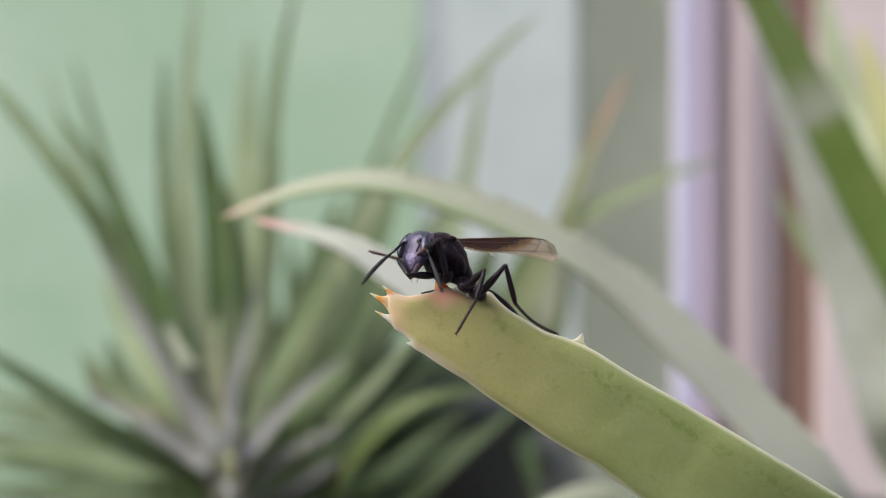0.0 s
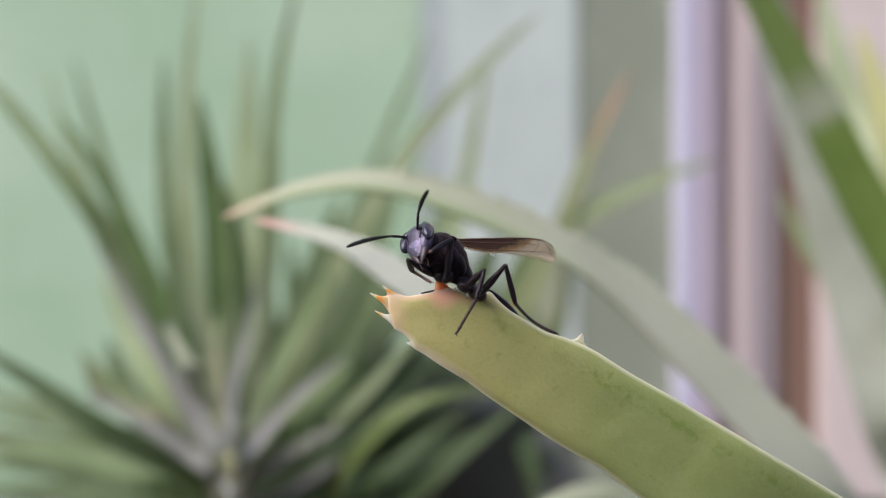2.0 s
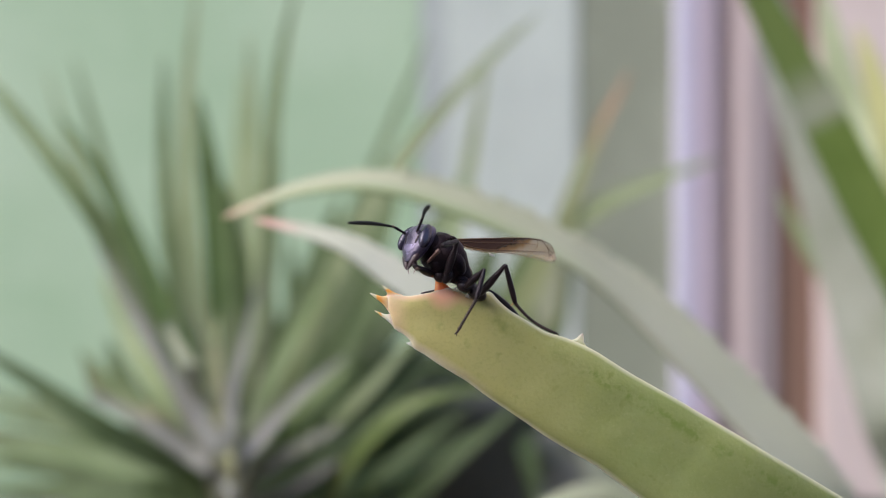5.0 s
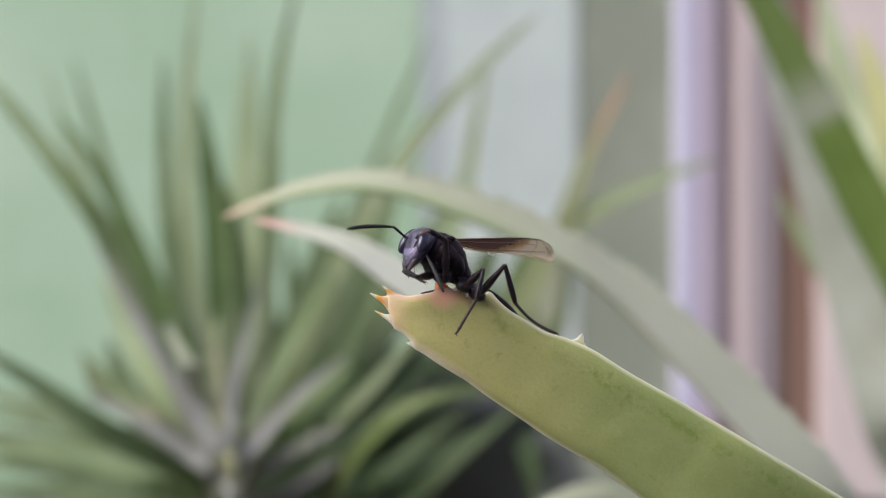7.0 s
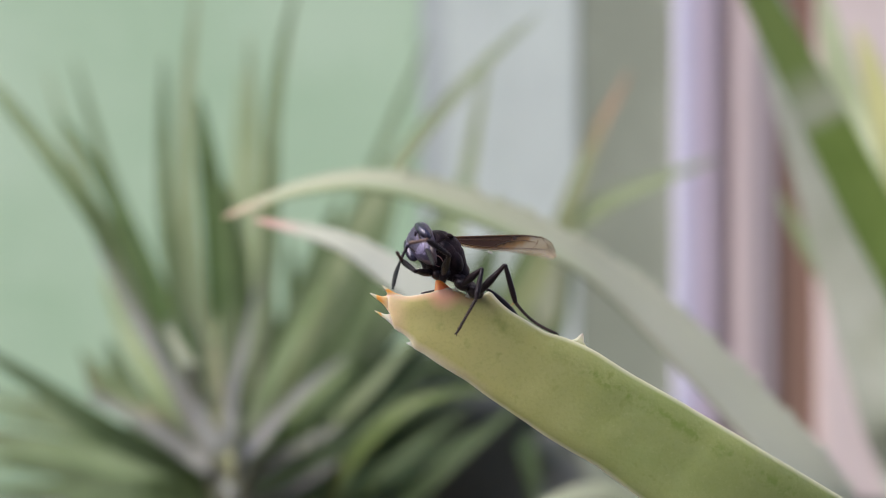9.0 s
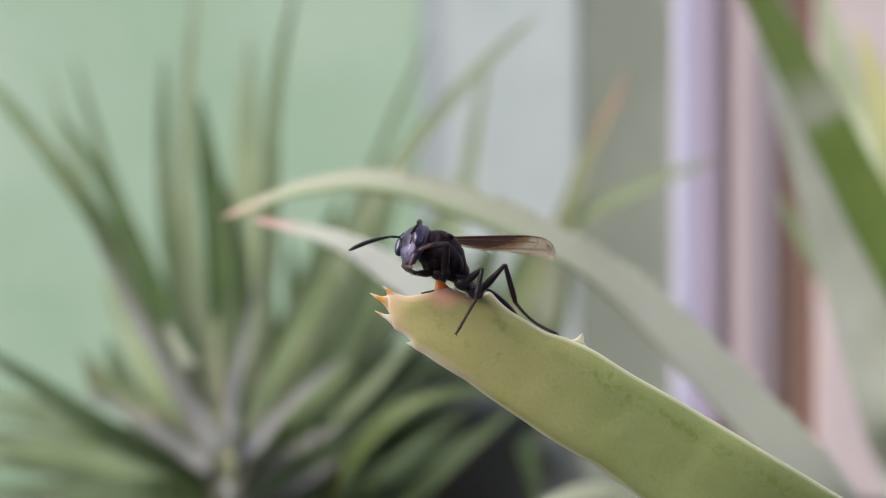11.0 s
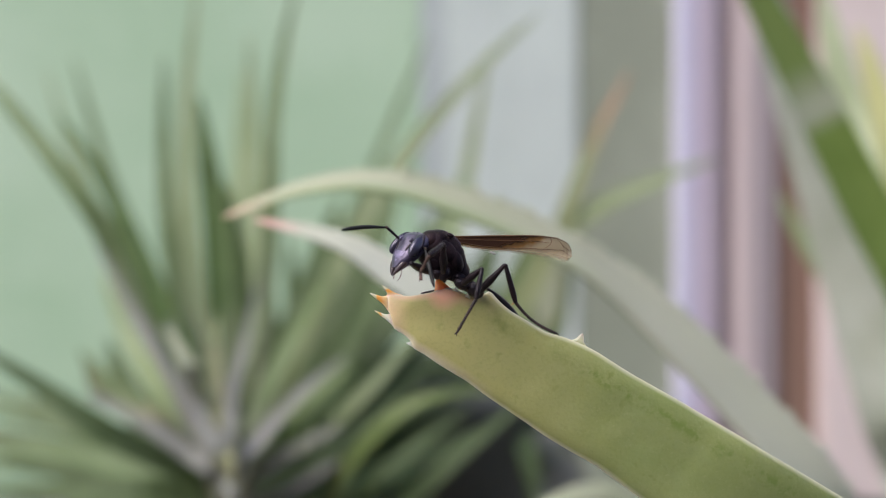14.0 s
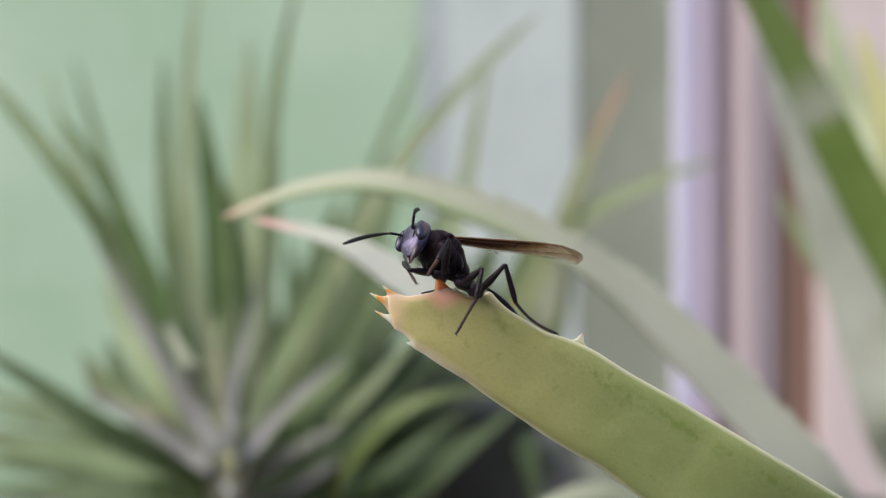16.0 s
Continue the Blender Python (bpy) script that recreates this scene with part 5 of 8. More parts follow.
def motions():
    walk(thorax, [
        (0, shifted((0, 0, 0))), (0.3, shifted((0.3, 0, -0.12))), (0.4, shifted((0.18, 0, -0.06))), (0.5, shifted((0, 0, 0))), (0.8, shifted((0, 0, 0))), (1, shifted((0, 0, 0))),
        (1.5, shifted((0, 0, 0))), (2, shifted((0, 0, 0))), (2.5, shifted((0, 0, 0))), (3, shifted((0, 0, 0))), (3.3, shifted((0, 0, 0))), (3.5, shifted((0, 0, 0))),
        (4, shifted((0, 0, 0))), (6.3, shifted((-0.06, 0, 0))), (6.5, shifted((-0.06, 0, 0))), (6.8, shifted((-0.12, 0, 0))), (7, shifted((-0.12, 0, 0))),
        (7.2, shifted((-0.18, 0, 0.06))), (7.5, shifted((-0.3, 0, 0.24))), (8, shifted((-0.3, 0, 0.24))), (8.5, shifted((-0.3, 0, 0.24))), (8.8, shifted((-0.3, 0, 0.24))),
        (9, shifted((-0.3, 0, 0.24))), (9.2, shifted((-0.3, 0, 0.24))), (11.3, shifted((-0.3, 0, 0.24))), (11.5, shifted((-0.24, 0, 0.24))), (12, shifted((-0.48, 0, 0.3))),
        (12.5, shifted((-0.48, 0, 0.36))), (12.7, shifted((-0.48, 0, 0.36))), (13, shifted((-0.48, 0, 0.3))), (13.5, shifted((-0.48, 0, 0.3))), (13.8, shifted((-0.36, 0, 0.3))),
        (14, shifted((-0.3, 0, 0.3))), (14.5, shifted((-0.3, 0, 0.3))), (15, shifted((-0.3, 0, 0.3))), (15.5, shifted((-0.3, 0, 0.3))), (16, shifted((-0.3, 0, 0.3))),
    ])
    walk(gaster, [
        (0, shifted((0, 0, 0))), (0.3, shifted((0.15, 0, -0.06))), (0.4, shifted((0.09, 0, -0.03))), (0.5, shifted((0, 0, 0))), (0.8, shifted((0, 0, 0))), (1, shifted((0, 0, 0))),
        (1.5, shifted((0, 0, 0))), (2, shifted((0, 0, 0))), (2.5, shifted((0, 0, 0))), (3, shifted((0, 0, 0))), (3.3, shifted((0, 0, 0))), (3.5, shifted((0, 0, 0))),
        (4, shifted((0, 0, 0))), (6.3, shifted((-0.03, 0, 0))), (6.5, shifted((-0.03, 0, 0))), (6.8, shifted((-0.06, 0, 0))), (7, shifted((-0.06, 0, 0))),
        (7.2, shifted((-0.09, 0, 0.03))), (7.5, shifted((-0.15, 0, 0.12))), (8, shifted((-0.15, 0, 0.12))), (8.5, shifted((-0.15, 0, 0.12))), (8.8, shifted((-0.15, 0, 0.12))),
        (9, shifted((-0.15, 0, 0.12))), (9.2, shifted((-0.15, 0, 0.12))), (11.3, shifted((-0.15, 0, 0.12))), (11.5, shifted((-0.12, 0, 0.12))), (12, shifted((-0.24, 0, 0.15))),
        (12.5, shifted((-0.24, 0, 0.18))), (12.7, shifted((-0.24, 0, 0.18))), (13, shifted((-0.24, 0, 0.15))), (13.5, shifted((-0.24, 0, 0.15))), (13.8, shifted((-0.18, 0, 0.15))),
        (14, shifted((-0.15, 0, 0.15))), (14.5, shifted((-0.15, 0, 0.15))), (15, shifted((-0.15, 0, 0.15))), (15.5, shifted((-0.15, 0, 0.15))), (16, shifted((-0.15, 0, 0.15))),
    ])
    walk(head, [
        (0, headed((-6.07, -1, 5), (-4.44, -2.97, -34.03))), (0.3, headed((-5.73, -1, 5.67), (-14.39, 2.71, -39.77))), (0.4, headed((-5.94, -1, 5.76), (-15.27, 2.2, -31.56))),
        (0.5, headed((-6.15, -1, 5.86), (-16.09, 2.37, -25.37))), (0.8, headed((-6, -1, 5.85), (-17.42, -6.01, -26.61))), (1, headed((-5.79, -1, 5.87), (-11.06, -25.82, -25.34))),
        (1.5, headed((-5.83, -1, 5.91), (-18.45, -29.26, -30.36))), (2, headed((-5.86, -1, 5.81), (-22.22, -24.6, -28.46))),
        (2.5, headed((-5.88, -1, 5.92), (-25.79, -22.52, -31.19))), (3, headed((-5.87, -1, 5.96), (-22.7, -20.2, -30.24))), (3.3, headed((-6.03, -1, 5.75), (-12.45, -6.15, -32.37))),
        (3.5, headed((-6.05, -1, 5.51), (-3.68, 3.49, -44.8))), (4, headed((-6.05, -1, 5.55), (-7.62, 4.73, -47.08))), (6.3, headed((-5.95, -1, 6.16), (-19.26, -10.63, -33.59))),
        (6.5, headed((-5.95, -1, 6.19), (-21.81, -10.77, -34.61))), (6.8, headed((-5.98, -1, 5.78), (-9.66, -4.27, -42.36))), (7, headed((-5.99, -1, 5.42), (-6.54, 0.84, -48.62))),
        (7.2, headed((-6.23, -1, 5.59), (-8.99, 1.38, -53.14))), (7.5, headed((-6.62, -1, 5.84), (-14.94, 0.6, -49.06))), (8, headed((-6.61, -1, 5.85), (-17.29, -0.85, -47.91))),
        (8.5, headed((-6.25, -1, 5.8), (-17, -16.77, -36.14))), (8.8, headed((-5.95, -1, 5.76), (-18.86, -31.62, -31.58))), (9, headed((-5.61, -1, 5.52), (-7.42, -51.66, -31.69))),
        (9.2, headed((-5.84, -1, 5.55), (-12.43, -37.61, -27.34))), (11.3, headed((-6.44, -1, 5.53), (-13.18, -6.65, -47.92))),
        (11.5, headed((-6.5, -1, 5.31), (-5.6, 2.45, -45.43))), (12, headed((-7.17, -1, 5.73), (-14.5, 1.13, -60.75))), (12.5, headed((-7.16, -1, 5.94), (-17.41, 4.64, -58.74))),
        (12.7, headed((-7.27, -1, 5.81), (-15.39, 2.84, -57.49))), (13, headed((-7.25, -1, 5), (-21.75, 1.25, -52.67))), (13.5, headed((-7.18, -1, 4.94), (-10.55, 6.49, -41.95))),
        (13.8, headed((-6.96, -1, 5.01), (-10.68, 10.39, -45.43))), (14, headed((-6.86, -1, 5.07), (-11.03, 12.22, -45.6))),
        (14.5, headed((-6.36, -1, 5.52), (-12.37, -15.29, -31.85))), (15, headed((-6.1, -1, 5.79), (-17.74, -37.94, -36.41))),
        (15.5, headed((-6.23, -1, 5.95), (-16.66, -31.38, -36.18))), (16, headed((-6.33, -1, 5.95), (-22.77, -18.64, -39.38))),
    ])
    walk(antenna_l, [
        (0, aimed((-7.26, -1.14, 5.74), (-8.27, -2.24, 4.76))), (0.3, aimed((-6.81, -0.9, 6.57), (-7.88, -1.87, 5.52))), (0.4, aimed((-7.01, -1.05, 6.67), (-7.91, -2.58, 6.5))),
        (0.5, aimed((-7.19, -1.15, 6.79), (-8.19, -2.53, 7.31))), (0.8, aimed((-7.16, -1.1, 6.64), (-8.26, -2.48, 6.91))), (1, aimed((-7.14, -1.21, 6.22), (-8.37, -2.49, 6.21))),
        (1.5, aimed((-7.21, -1.02, 6.21), (-8.2, -2.5, 6.27))), (2, aimed((-7.2, -1.01, 6.24), (-8.57, -2.15, 6.33))), (2.5, aimed((-7.19, -0.9, 6.39), (-8.57, -2.03, 6.51))),
        (3, aimed((-7.18, -0.96, 6.48), (-8.57, -2.08, 6.45))), (3.3, aimed((-7.22, -1.06, 6.49), (-8.44, -2.32, 6.8))), (3.5, aimed((-7.17, -0.95, 6.36), (-8.28, -2.06, 7.21))),
        (4, aimed((-7.13, -0.86, 6.44), (-8.29, -1.93, 7.27))), (6.3, aimed((-7.17, -0.93, 6.85), (-8.27, -2.3, 7.2))), (6.5, aimed((-7.17, -0.88, 6.88), (-8.27, -2.24, 7.21))),
        (6.8, aimed((-7.17, -0.89, 6.52), (-8.28, -2.08, 7.27))), (7, aimed((-7.12, -0.83, 6.23), (-8.3, -1.65, 7.28))), (7.2, aimed((-7.33, -0.71, 6.41), (-8.47, -1.77, 7.27))),
        (7.5, aimed((-7.7, -0.71, 6.68), (-8.81, -1.95, 7.33))), (8, aimed((-7.71, -0.69, 6.67), (-8.81, -1.93, 7.33))), (8.5, aimed((-7.55, -0.91, 6.34), (-8.8, -2.16, 6.57))),
        (8.8, aimed((-7.33, -0.99, 6), (-7.74, -2.45, 5.06))), (9, aimed((-6.98, -1.11, 5.23), (-7.59, -1.93, 3.77))), (9.2, aimed((-7.24, -1.15, 5.63), (-7.91, -2.56, 4.76))),
        (11.3, aimed((-7.63, -0.73, 6.23), (-8.69, -2.09, 6.68))), (11.5, aimed((-7.62, -0.91, 6.15), (-8.7, -1.92, 7.16))), (12, aimed((-8.19, -0.49, 6.55), (-9.29, -1.7, 7.28))),
        (12.5, aimed((-8.13, -0.51, 6.84), (-8.87, -2.04, 7.39))), (12.7, aimed((-8.28, -0.55, 6.67), (-8.69, -2.08, 7.5))), (13, aimed((-8.27, -0.55, 5.86), (-9.78, -1.5, 5.82))),
        (13.5, aimed((-8.22, -0.93, 5.88), (-9.76, -1.73, 6.28))), (13.8, aimed((-7.93, -0.88, 6.01), (-9.18, -1.62, 7.05))), (14, aimed((-7.8, -0.88, 6.1), (-9.01, -1.56, 7.22))),
        (14.5, aimed((-7.65, -1.06, 6.08), (-8.79, -2.4, 6.33))), (15, aimed((-7.5, -0.9, 5.86), (-8.8, -2.13, 5.75))), (15.5, aimed((-7.61, -0.91, 6.16), (-8.85, -2.2, 6.16))),
        (16, aimed((-7.62, -0.77, 6.46), (-8.68, -2.19, 6.63))),
    ])
    walk(flagellum_l, [
        (0, bent((-7.26, -1.14, 5.74), (-8.27, -2.24, 4.76), (-11.39, -4.54, 1.42))), (0.3, bent((-6.81, -0.9, 6.57), (-7.88, -1.87, 5.52), (-7.89, -4.16, 0.95))),
        (0.4, bent((-7.01, -1.05, 6.67), (-7.91, -2.58, 6.5), (-9.79, -7.01, 4.78))), (0.5, bent((-7.19, -1.15, 6.79), (-8.19, -2.53, 7.31), (-12.64, -5.05, 7.48))),
        (0.8, bent((-7.16, -1.1, 6.64), (-8.26, -2.48, 6.91), (-12.57, -5.2, 6.46))), (1, bent((-7.14, -1.21, 6.22), (-8.37, -2.49, 6.21), (-12.53, -5.07, 4.71))),
        (1.5, bent((-7.21, -1.02, 6.21), (-8.2, -2.5, 6.27), (-12.7, -4.46, 4.83))), (2, bent((-7.2, -1.01, 6.24), (-8.57, -2.15, 6.33), (-12.84, -4.73, 5.22))),
        (2.5, bent((-7.19, -0.9, 6.39), (-8.57, -2.03, 6.51), (-12.98, -4.5, 5.73))), (3, bent((-7.18, -0.96, 6.48), (-8.57, -2.08, 6.45), (-12.91, -4.66, 5.62))),
        (3.3, bent((-7.22, -1.06, 6.49), (-8.44, -2.32, 6.8), (-12.82, -4.96, 6.64))), (3.5, bent((-7.17, -0.95, 6.36), (-8.28, -2.06, 7.21), (-12.75, -4.56, 7.21))),
        (4, bent((-7.13, -0.86, 6.44), (-8.29, -1.93, 7.27), (-12.76, -4.41, 7.38))), (6.3, bent((-7.17, -0.93, 6.85), (-8.27, -2.3, 7.2), (-12.8, -4.68, 7.38))),
        (6.5, bent((-7.17, -0.88, 6.88), (-8.27, -2.24, 7.21), (-12.8, -4.62, 7.32))), (6.8, bent((-7.17, -0.89, 6.52), (-8.28, -2.08, 7.27), (-12.82, -4.43, 7.27))),
        (7, bent((-7.12, -0.83, 6.23), (-8.3, -1.65, 7.28), (-12.87, -3.95, 7.05))), (7.2, bent((-7.33, -0.71, 6.41), (-8.47, -1.77, 7.27), (-12.88, -4.37, 7.27))),
        (7.5, bent((-7.7, -0.71, 6.68), (-8.81, -1.95, 7.33), (-12.86, -5.06, 7.48))), (8, bent((-7.71, -0.69, 6.67), (-8.81, -1.93, 7.33), (-12.87, -5.05, 7.48))),
        (8.5, bent((-7.55, -0.91, 6.34), (-8.8, -2.16, 6.57), (-13.14, -4.65, 5.51))), (8.8, bent((-7.33, -0.99, 6), (-7.74, -2.45, 5.06), (-10.05, -2.82, 0.51))),
        (9, bent((-6.98, -1.11, 5.23), (-7.59, -1.93, 3.77), (-8.18, -6.21, 1.03))), (9.2, bent((-7.24, -1.15, 5.63), (-7.91, -2.56, 4.76), (-9.51, -5.42, 0.83))),
        (11.3, bent((-7.63, -0.73, 6.23), (-8.69, -2.09, 6.68), (-13.16, -4.43, 5.85))), (11.5, bent((-7.62, -0.91, 6.15), (-8.7, -1.92, 7.16), (-13.16, -4.37, 6.7))),
        (12, bent((-8.19, -0.49, 6.55), (-9.29, -1.7, 7.28), (-13.55, -4.52, 6.87))), (12.5, bent((-8.13, -0.51, 6.84), (-8.87, -2.04, 7.39), (-13.17, -4.79, 7.54))),
        (12.7, bent((-8.28, -0.55, 6.67), (-8.69, -2.08, 7.5), (-12.83, -4.83, 8.68))), (13, bent((-8.27, -0.55, 5.86), (-9.78, -1.5, 5.82), (-12.41, -3.33, 1.83))),
        (13.5, bent((-8.22, -0.93, 5.88), (-9.76, -1.73, 6.28), (-13.69, -4.21, 4.14))), (13.8, bent((-7.93, -0.88, 6.01), (-9.18, -1.62, 7.05), (-13.59, -4.16, 7.62))),
        (14, bent((-7.8, -0.88, 6.1), (-9.01, -1.56, 7.22), (-13.42, -4.14, 6.93))), (14.5, bent((-7.65, -1.06, 6.08), (-8.79, -2.4, 6.33), (-12.94, -4.88, 4.66))),
        (15, bent((-7.5, -0.9, 5.86), (-8.8, -2.13, 5.75), (-12.56, -4.72, 3.46))), (15.5, bent((-7.61, -0.91, 6.16), (-8.85, -2.2, 6.16), (-12.83, -4.83, 4.32))),
        (16, bent((-7.62, -0.77, 6.46), (-8.68, -2.19, 6.63), (-13.31, -4.07, 5.51))),
    ])
    walk(antenna_r, [
        (0, aimed((-5.85, -2.08, 5.86), (-4.82, -3.11, 4.82))), (0.3, aimed((-5.5, -1.99, 6.64), (-4.48, -3.05, 5.63))), (0.4, aimed((-5.56, -1.93, 6.73), (-4.88, -3.55, 7.06))),
        (0.5, aimed((-5.65, -1.88, 6.83), (-5.18, -2.88, 8.23))), (0.8, aimed((-5.64, -1.82, 6.93), (-5.41, -2.79, 8.41))), (1, aimed((-5.76, -1.83, 7), (-5.64, -2.76, 8.52))),
        (1.5, aimed((-5.94, -1.69, 7.13), (-5.76, -2.8, 8.52))), (2, aimed((-5.85, -1.64, 7.06), (-5.76, -2.64, 8.53))), (2.5, aimed((-5.85, -1.59, 7.19), (-5.64, -2.6, 8.65))),
        (3, aimed((-5.8, -1.66, 7.19), (-5.64, -2.69, 8.64))), (3.3, aimed((-5.79, -1.94, 6.76), (-5.46, -3.06, 8.11))), (3.5, aimed((-5.96, -2.15, 6.3), (-5.28, -3.42, 7.36))),
        (4, aimed((-5.97, -2.11, 6.4), (-5.17, -2.94, 7.77))), (6.3, aimed((-5.78, -1.8, 7.3), (-5.35, -2.75, 8.76))), (6.5, aimed((-5.79, -1.76, 7.36), (-5.35, -2.68, 8.82))),
        (6.8, aimed((-5.91, -2.03, 6.74), (-5.34, -3.45, 7.64))), (7, aimed((-5.99, -2.1, 6.28), (-5.12, -2.09, 4.73))), (7.2, aimed((-6.3, -2.07, 6.49), (-5.29, -2.71, 5.17))),
        (7.5, aimed((-6.58, -1.98, 6.84), (-6.04, -2.97, 8.23))), (8, aimed((-6.56, -1.93, 6.89), (-5.99, -2.8, 8.35))), (8.5, aimed((-6.24, -1.81, 6.95), (-5.46, -3.05, 5.92))),
        (8.8, aimed((-6.12, -1.67, 6.98), (-5.63, -3.28, 7.59))), (9, aimed((-6.14, -1.79, 6.55), (-5, -1.78, 5.17))), (9.2, aimed((-6.06, -1.76, 6.71), (-5.06, -1.75, 5.23))),
        (11.3, aimed((-6.49, -1.96, 6.56), (-5.86, -3.27, 7.59))), (11.5, aimed((-6.43, -2.12, 6.15), (-5.05, -3.07, 5.51))), (12, aimed((-7.36, -1.97, 6.73), (-6.77, -3.39, 7.64))),
        (12.5, aimed((-7.24, -1.96, 6.96), (-6.5, -3.22, 7.99))), (12.7, aimed((-7.36, -1.98, 6.81), (-6.66, -3.48, 7.46))), (13, aimed((-7.23, -1.87, 6.1), (-6.04, -2.94, 6.9))),
        (13.5, aimed((-6.96, -2.07, 5.81), (-5.69, -2.08, 7.07))), (13.8, aimed((-6.76, -2.1, 5.86), (-5.18, -2.57, 5.17))), (14, aimed((-6.64, -2.11, 5.9), (-5.07, -2.19, 5.05))),
        (14.5, aimed((-6.26, -1.89, 6.6), (-5.86, -3.28, 7.65))), (15, aimed((-6.46, -1.66, 6.97), (-6.46, -2.53, 8.53))), (15.5, aimed((-6.47, -1.73, 7.13), (-6.16, -2.79, 8.52))),
        (16, aimed((-6.38, -1.7, 7.17), (-6.16, -2.84, 8.52))),
    ])
    walk(flagellum_r, [
        (0, bent((-5.85, -2.08, 5.86), (-4.82, -3.11, 4.82), (-3.27, -5.77, 0.73))), (0.3, bent((-5.5, -1.99, 6.64), (-4.48, -3.05, 5.63), (-3.1, -6.91, 2.56))),
        (0.4, bent((-5.56, -1.93, 6.73), (-4.88, -3.55, 7.06), (-4.25, -8.55, 6.14))), (0.5, bent((-5.65, -1.88, 6.83), (-5.18, -2.88, 8.23), (-4.53, -7.9, 9))),
        (0.8, bent((-5.64, -1.82, 6.93), (-5.41, -2.79, 8.41), (-4.64, -7.59, 10))), (1, bent((-5.76, -1.83, 7), (-5.64, -2.76, 8.52), (-4.59, -7.2, 10.85))),
        (1.5, bent((-5.94, -1.69, 7.13), (-5.76, -2.8, 8.52), (-4.76, -7.12, 11.08))), (2, bent((-5.85, -1.64, 7.06), (-5.76, -2.64, 8.53), (-4.65, -7.12, 10.74))),
        (2.5, bent((-5.85, -1.59, 7.19), (-5.64, -2.6, 8.65), (-4.43, -7.02, 10.92))), (3, bent((-5.8, -1.66, 7.19), (-5.64, -2.69, 8.64), (-4.32, -7.05, 10.97))),
        (3.3, bent((-5.79, -1.94, 6.76), (-5.46, -3.06, 8.11), (-4.69, -7.99, 9.27))), (3.5, bent((-5.96, -2.15, 6.3), (-5.28, -3.42, 7.36), (-4.84, -8.52, 7.34))),
        (4, bent((-5.97, -2.11, 6.4), (-5.17, -2.94, 7.77), (-4.63, -8.03, 7.9))), (6.3, bent((-5.78, -1.8, 7.3), (-5.35, -2.75, 8.76), (-4.09, -7.19, 10.96))),
        (6.5, bent((-5.79, -1.76, 7.36), (-5.35, -2.68, 8.82), (-3.93, -7.1, 10.97))), (6.8, bent((-5.91, -2.03, 6.74), (-5.34, -3.45, 7.64), (-4.84, -8.55, 7.66))),
        (7, bent((-5.99, -2.1, 6.28), (-5.12, -2.09, 4.73), (-3.15, -4.53, 0.68))), (7.2, bent((-6.3, -2.07, 6.49), (-5.29, -2.71, 5.17), (-3.54, -6.31, 1.98))),
        (7.5, bent((-6.58, -1.98, 6.84), (-6.04, -2.97, 8.23), (-6.28, -8.02, 8.99))), (8, bent((-6.56, -1.93, 6.89), (-5.99, -2.8, 8.35), (-6.23, -7.83, 9.22))),
        (8.5, bent((-6.24, -1.81, 6.95), (-5.46, -3.05, 5.92), (-4.31, -7.58, 3.84))), (8.8, bent((-6.12, -1.67, 6.98), (-5.63, -3.28, 7.59), (-5.18, -8.3, 6.69))),
        (9, bent((-6.14, -1.79, 6.55), (-5, -1.78, 5.17), (-4.1, -6.49, 3.39))), (9.2, bent((-6.06, -1.76, 6.71), (-5.06, -1.75, 5.23), (-4.21, -6.54, 3.66))),
        (11.3, bent((-6.49, -1.96, 6.56), (-5.86, -3.27, 7.59), (-5.34, -8.36, 7.67))), (11.5, bent((-6.43, -2.12, 6.15), (-5.05, -3.07, 5.51), (-3.88, -6.15, 1.59))),
        (12, bent((-7.36, -1.97, 6.73), (-6.77, -3.39, 7.64), (-6.97, -8.5, 7.34))), (12.5, bent((-7.24, -1.96, 6.96), (-6.5, -3.22, 7.99), (-7.58, -8.2, 7.56))),
        (12.7, bent((-7.36, -1.98, 6.81), (-6.66, -3.48, 7.46), (-6.26, -8.56, 6.95))), (13, bent((-7.23, -1.87, 6.1), (-6.04, -2.94, 6.9), (-4.96, -7.94, 7.08))),
        (13.5, bent((-6.96, -2.07, 5.81), (-5.69, -2.08, 7.07), (-3.82, -6.8, 7.71))), (13.8, bent((-6.76, -2.1, 5.86), (-5.18, -2.57, 5.17), (-3.99, -5.83, 1.41))),
        (14, bent((-6.64, -2.11, 5.9), (-5.07, -2.19, 5.05), (-4.11, -5.45, 1.23))), (14.5, bent((-6.26, -1.89, 6.6), (-5.86, -3.28, 7.65), (-5.51, -8.19, 6.25))),
        (15, bent((-6.46, -1.66, 6.97), (-6.46, -2.53, 8.53), (-5.47, -7.55, 8.52))), (15.5, bent((-6.47, -1.73, 7.13), (-6.16, -2.79, 8.52), (-5.4, -7.85, 8.61))),
        (16, bent((-6.38, -1.7, 7.17), (-6.16, -2.84, 8.52), (-5.51, -7.91, 8.83))),
    ])
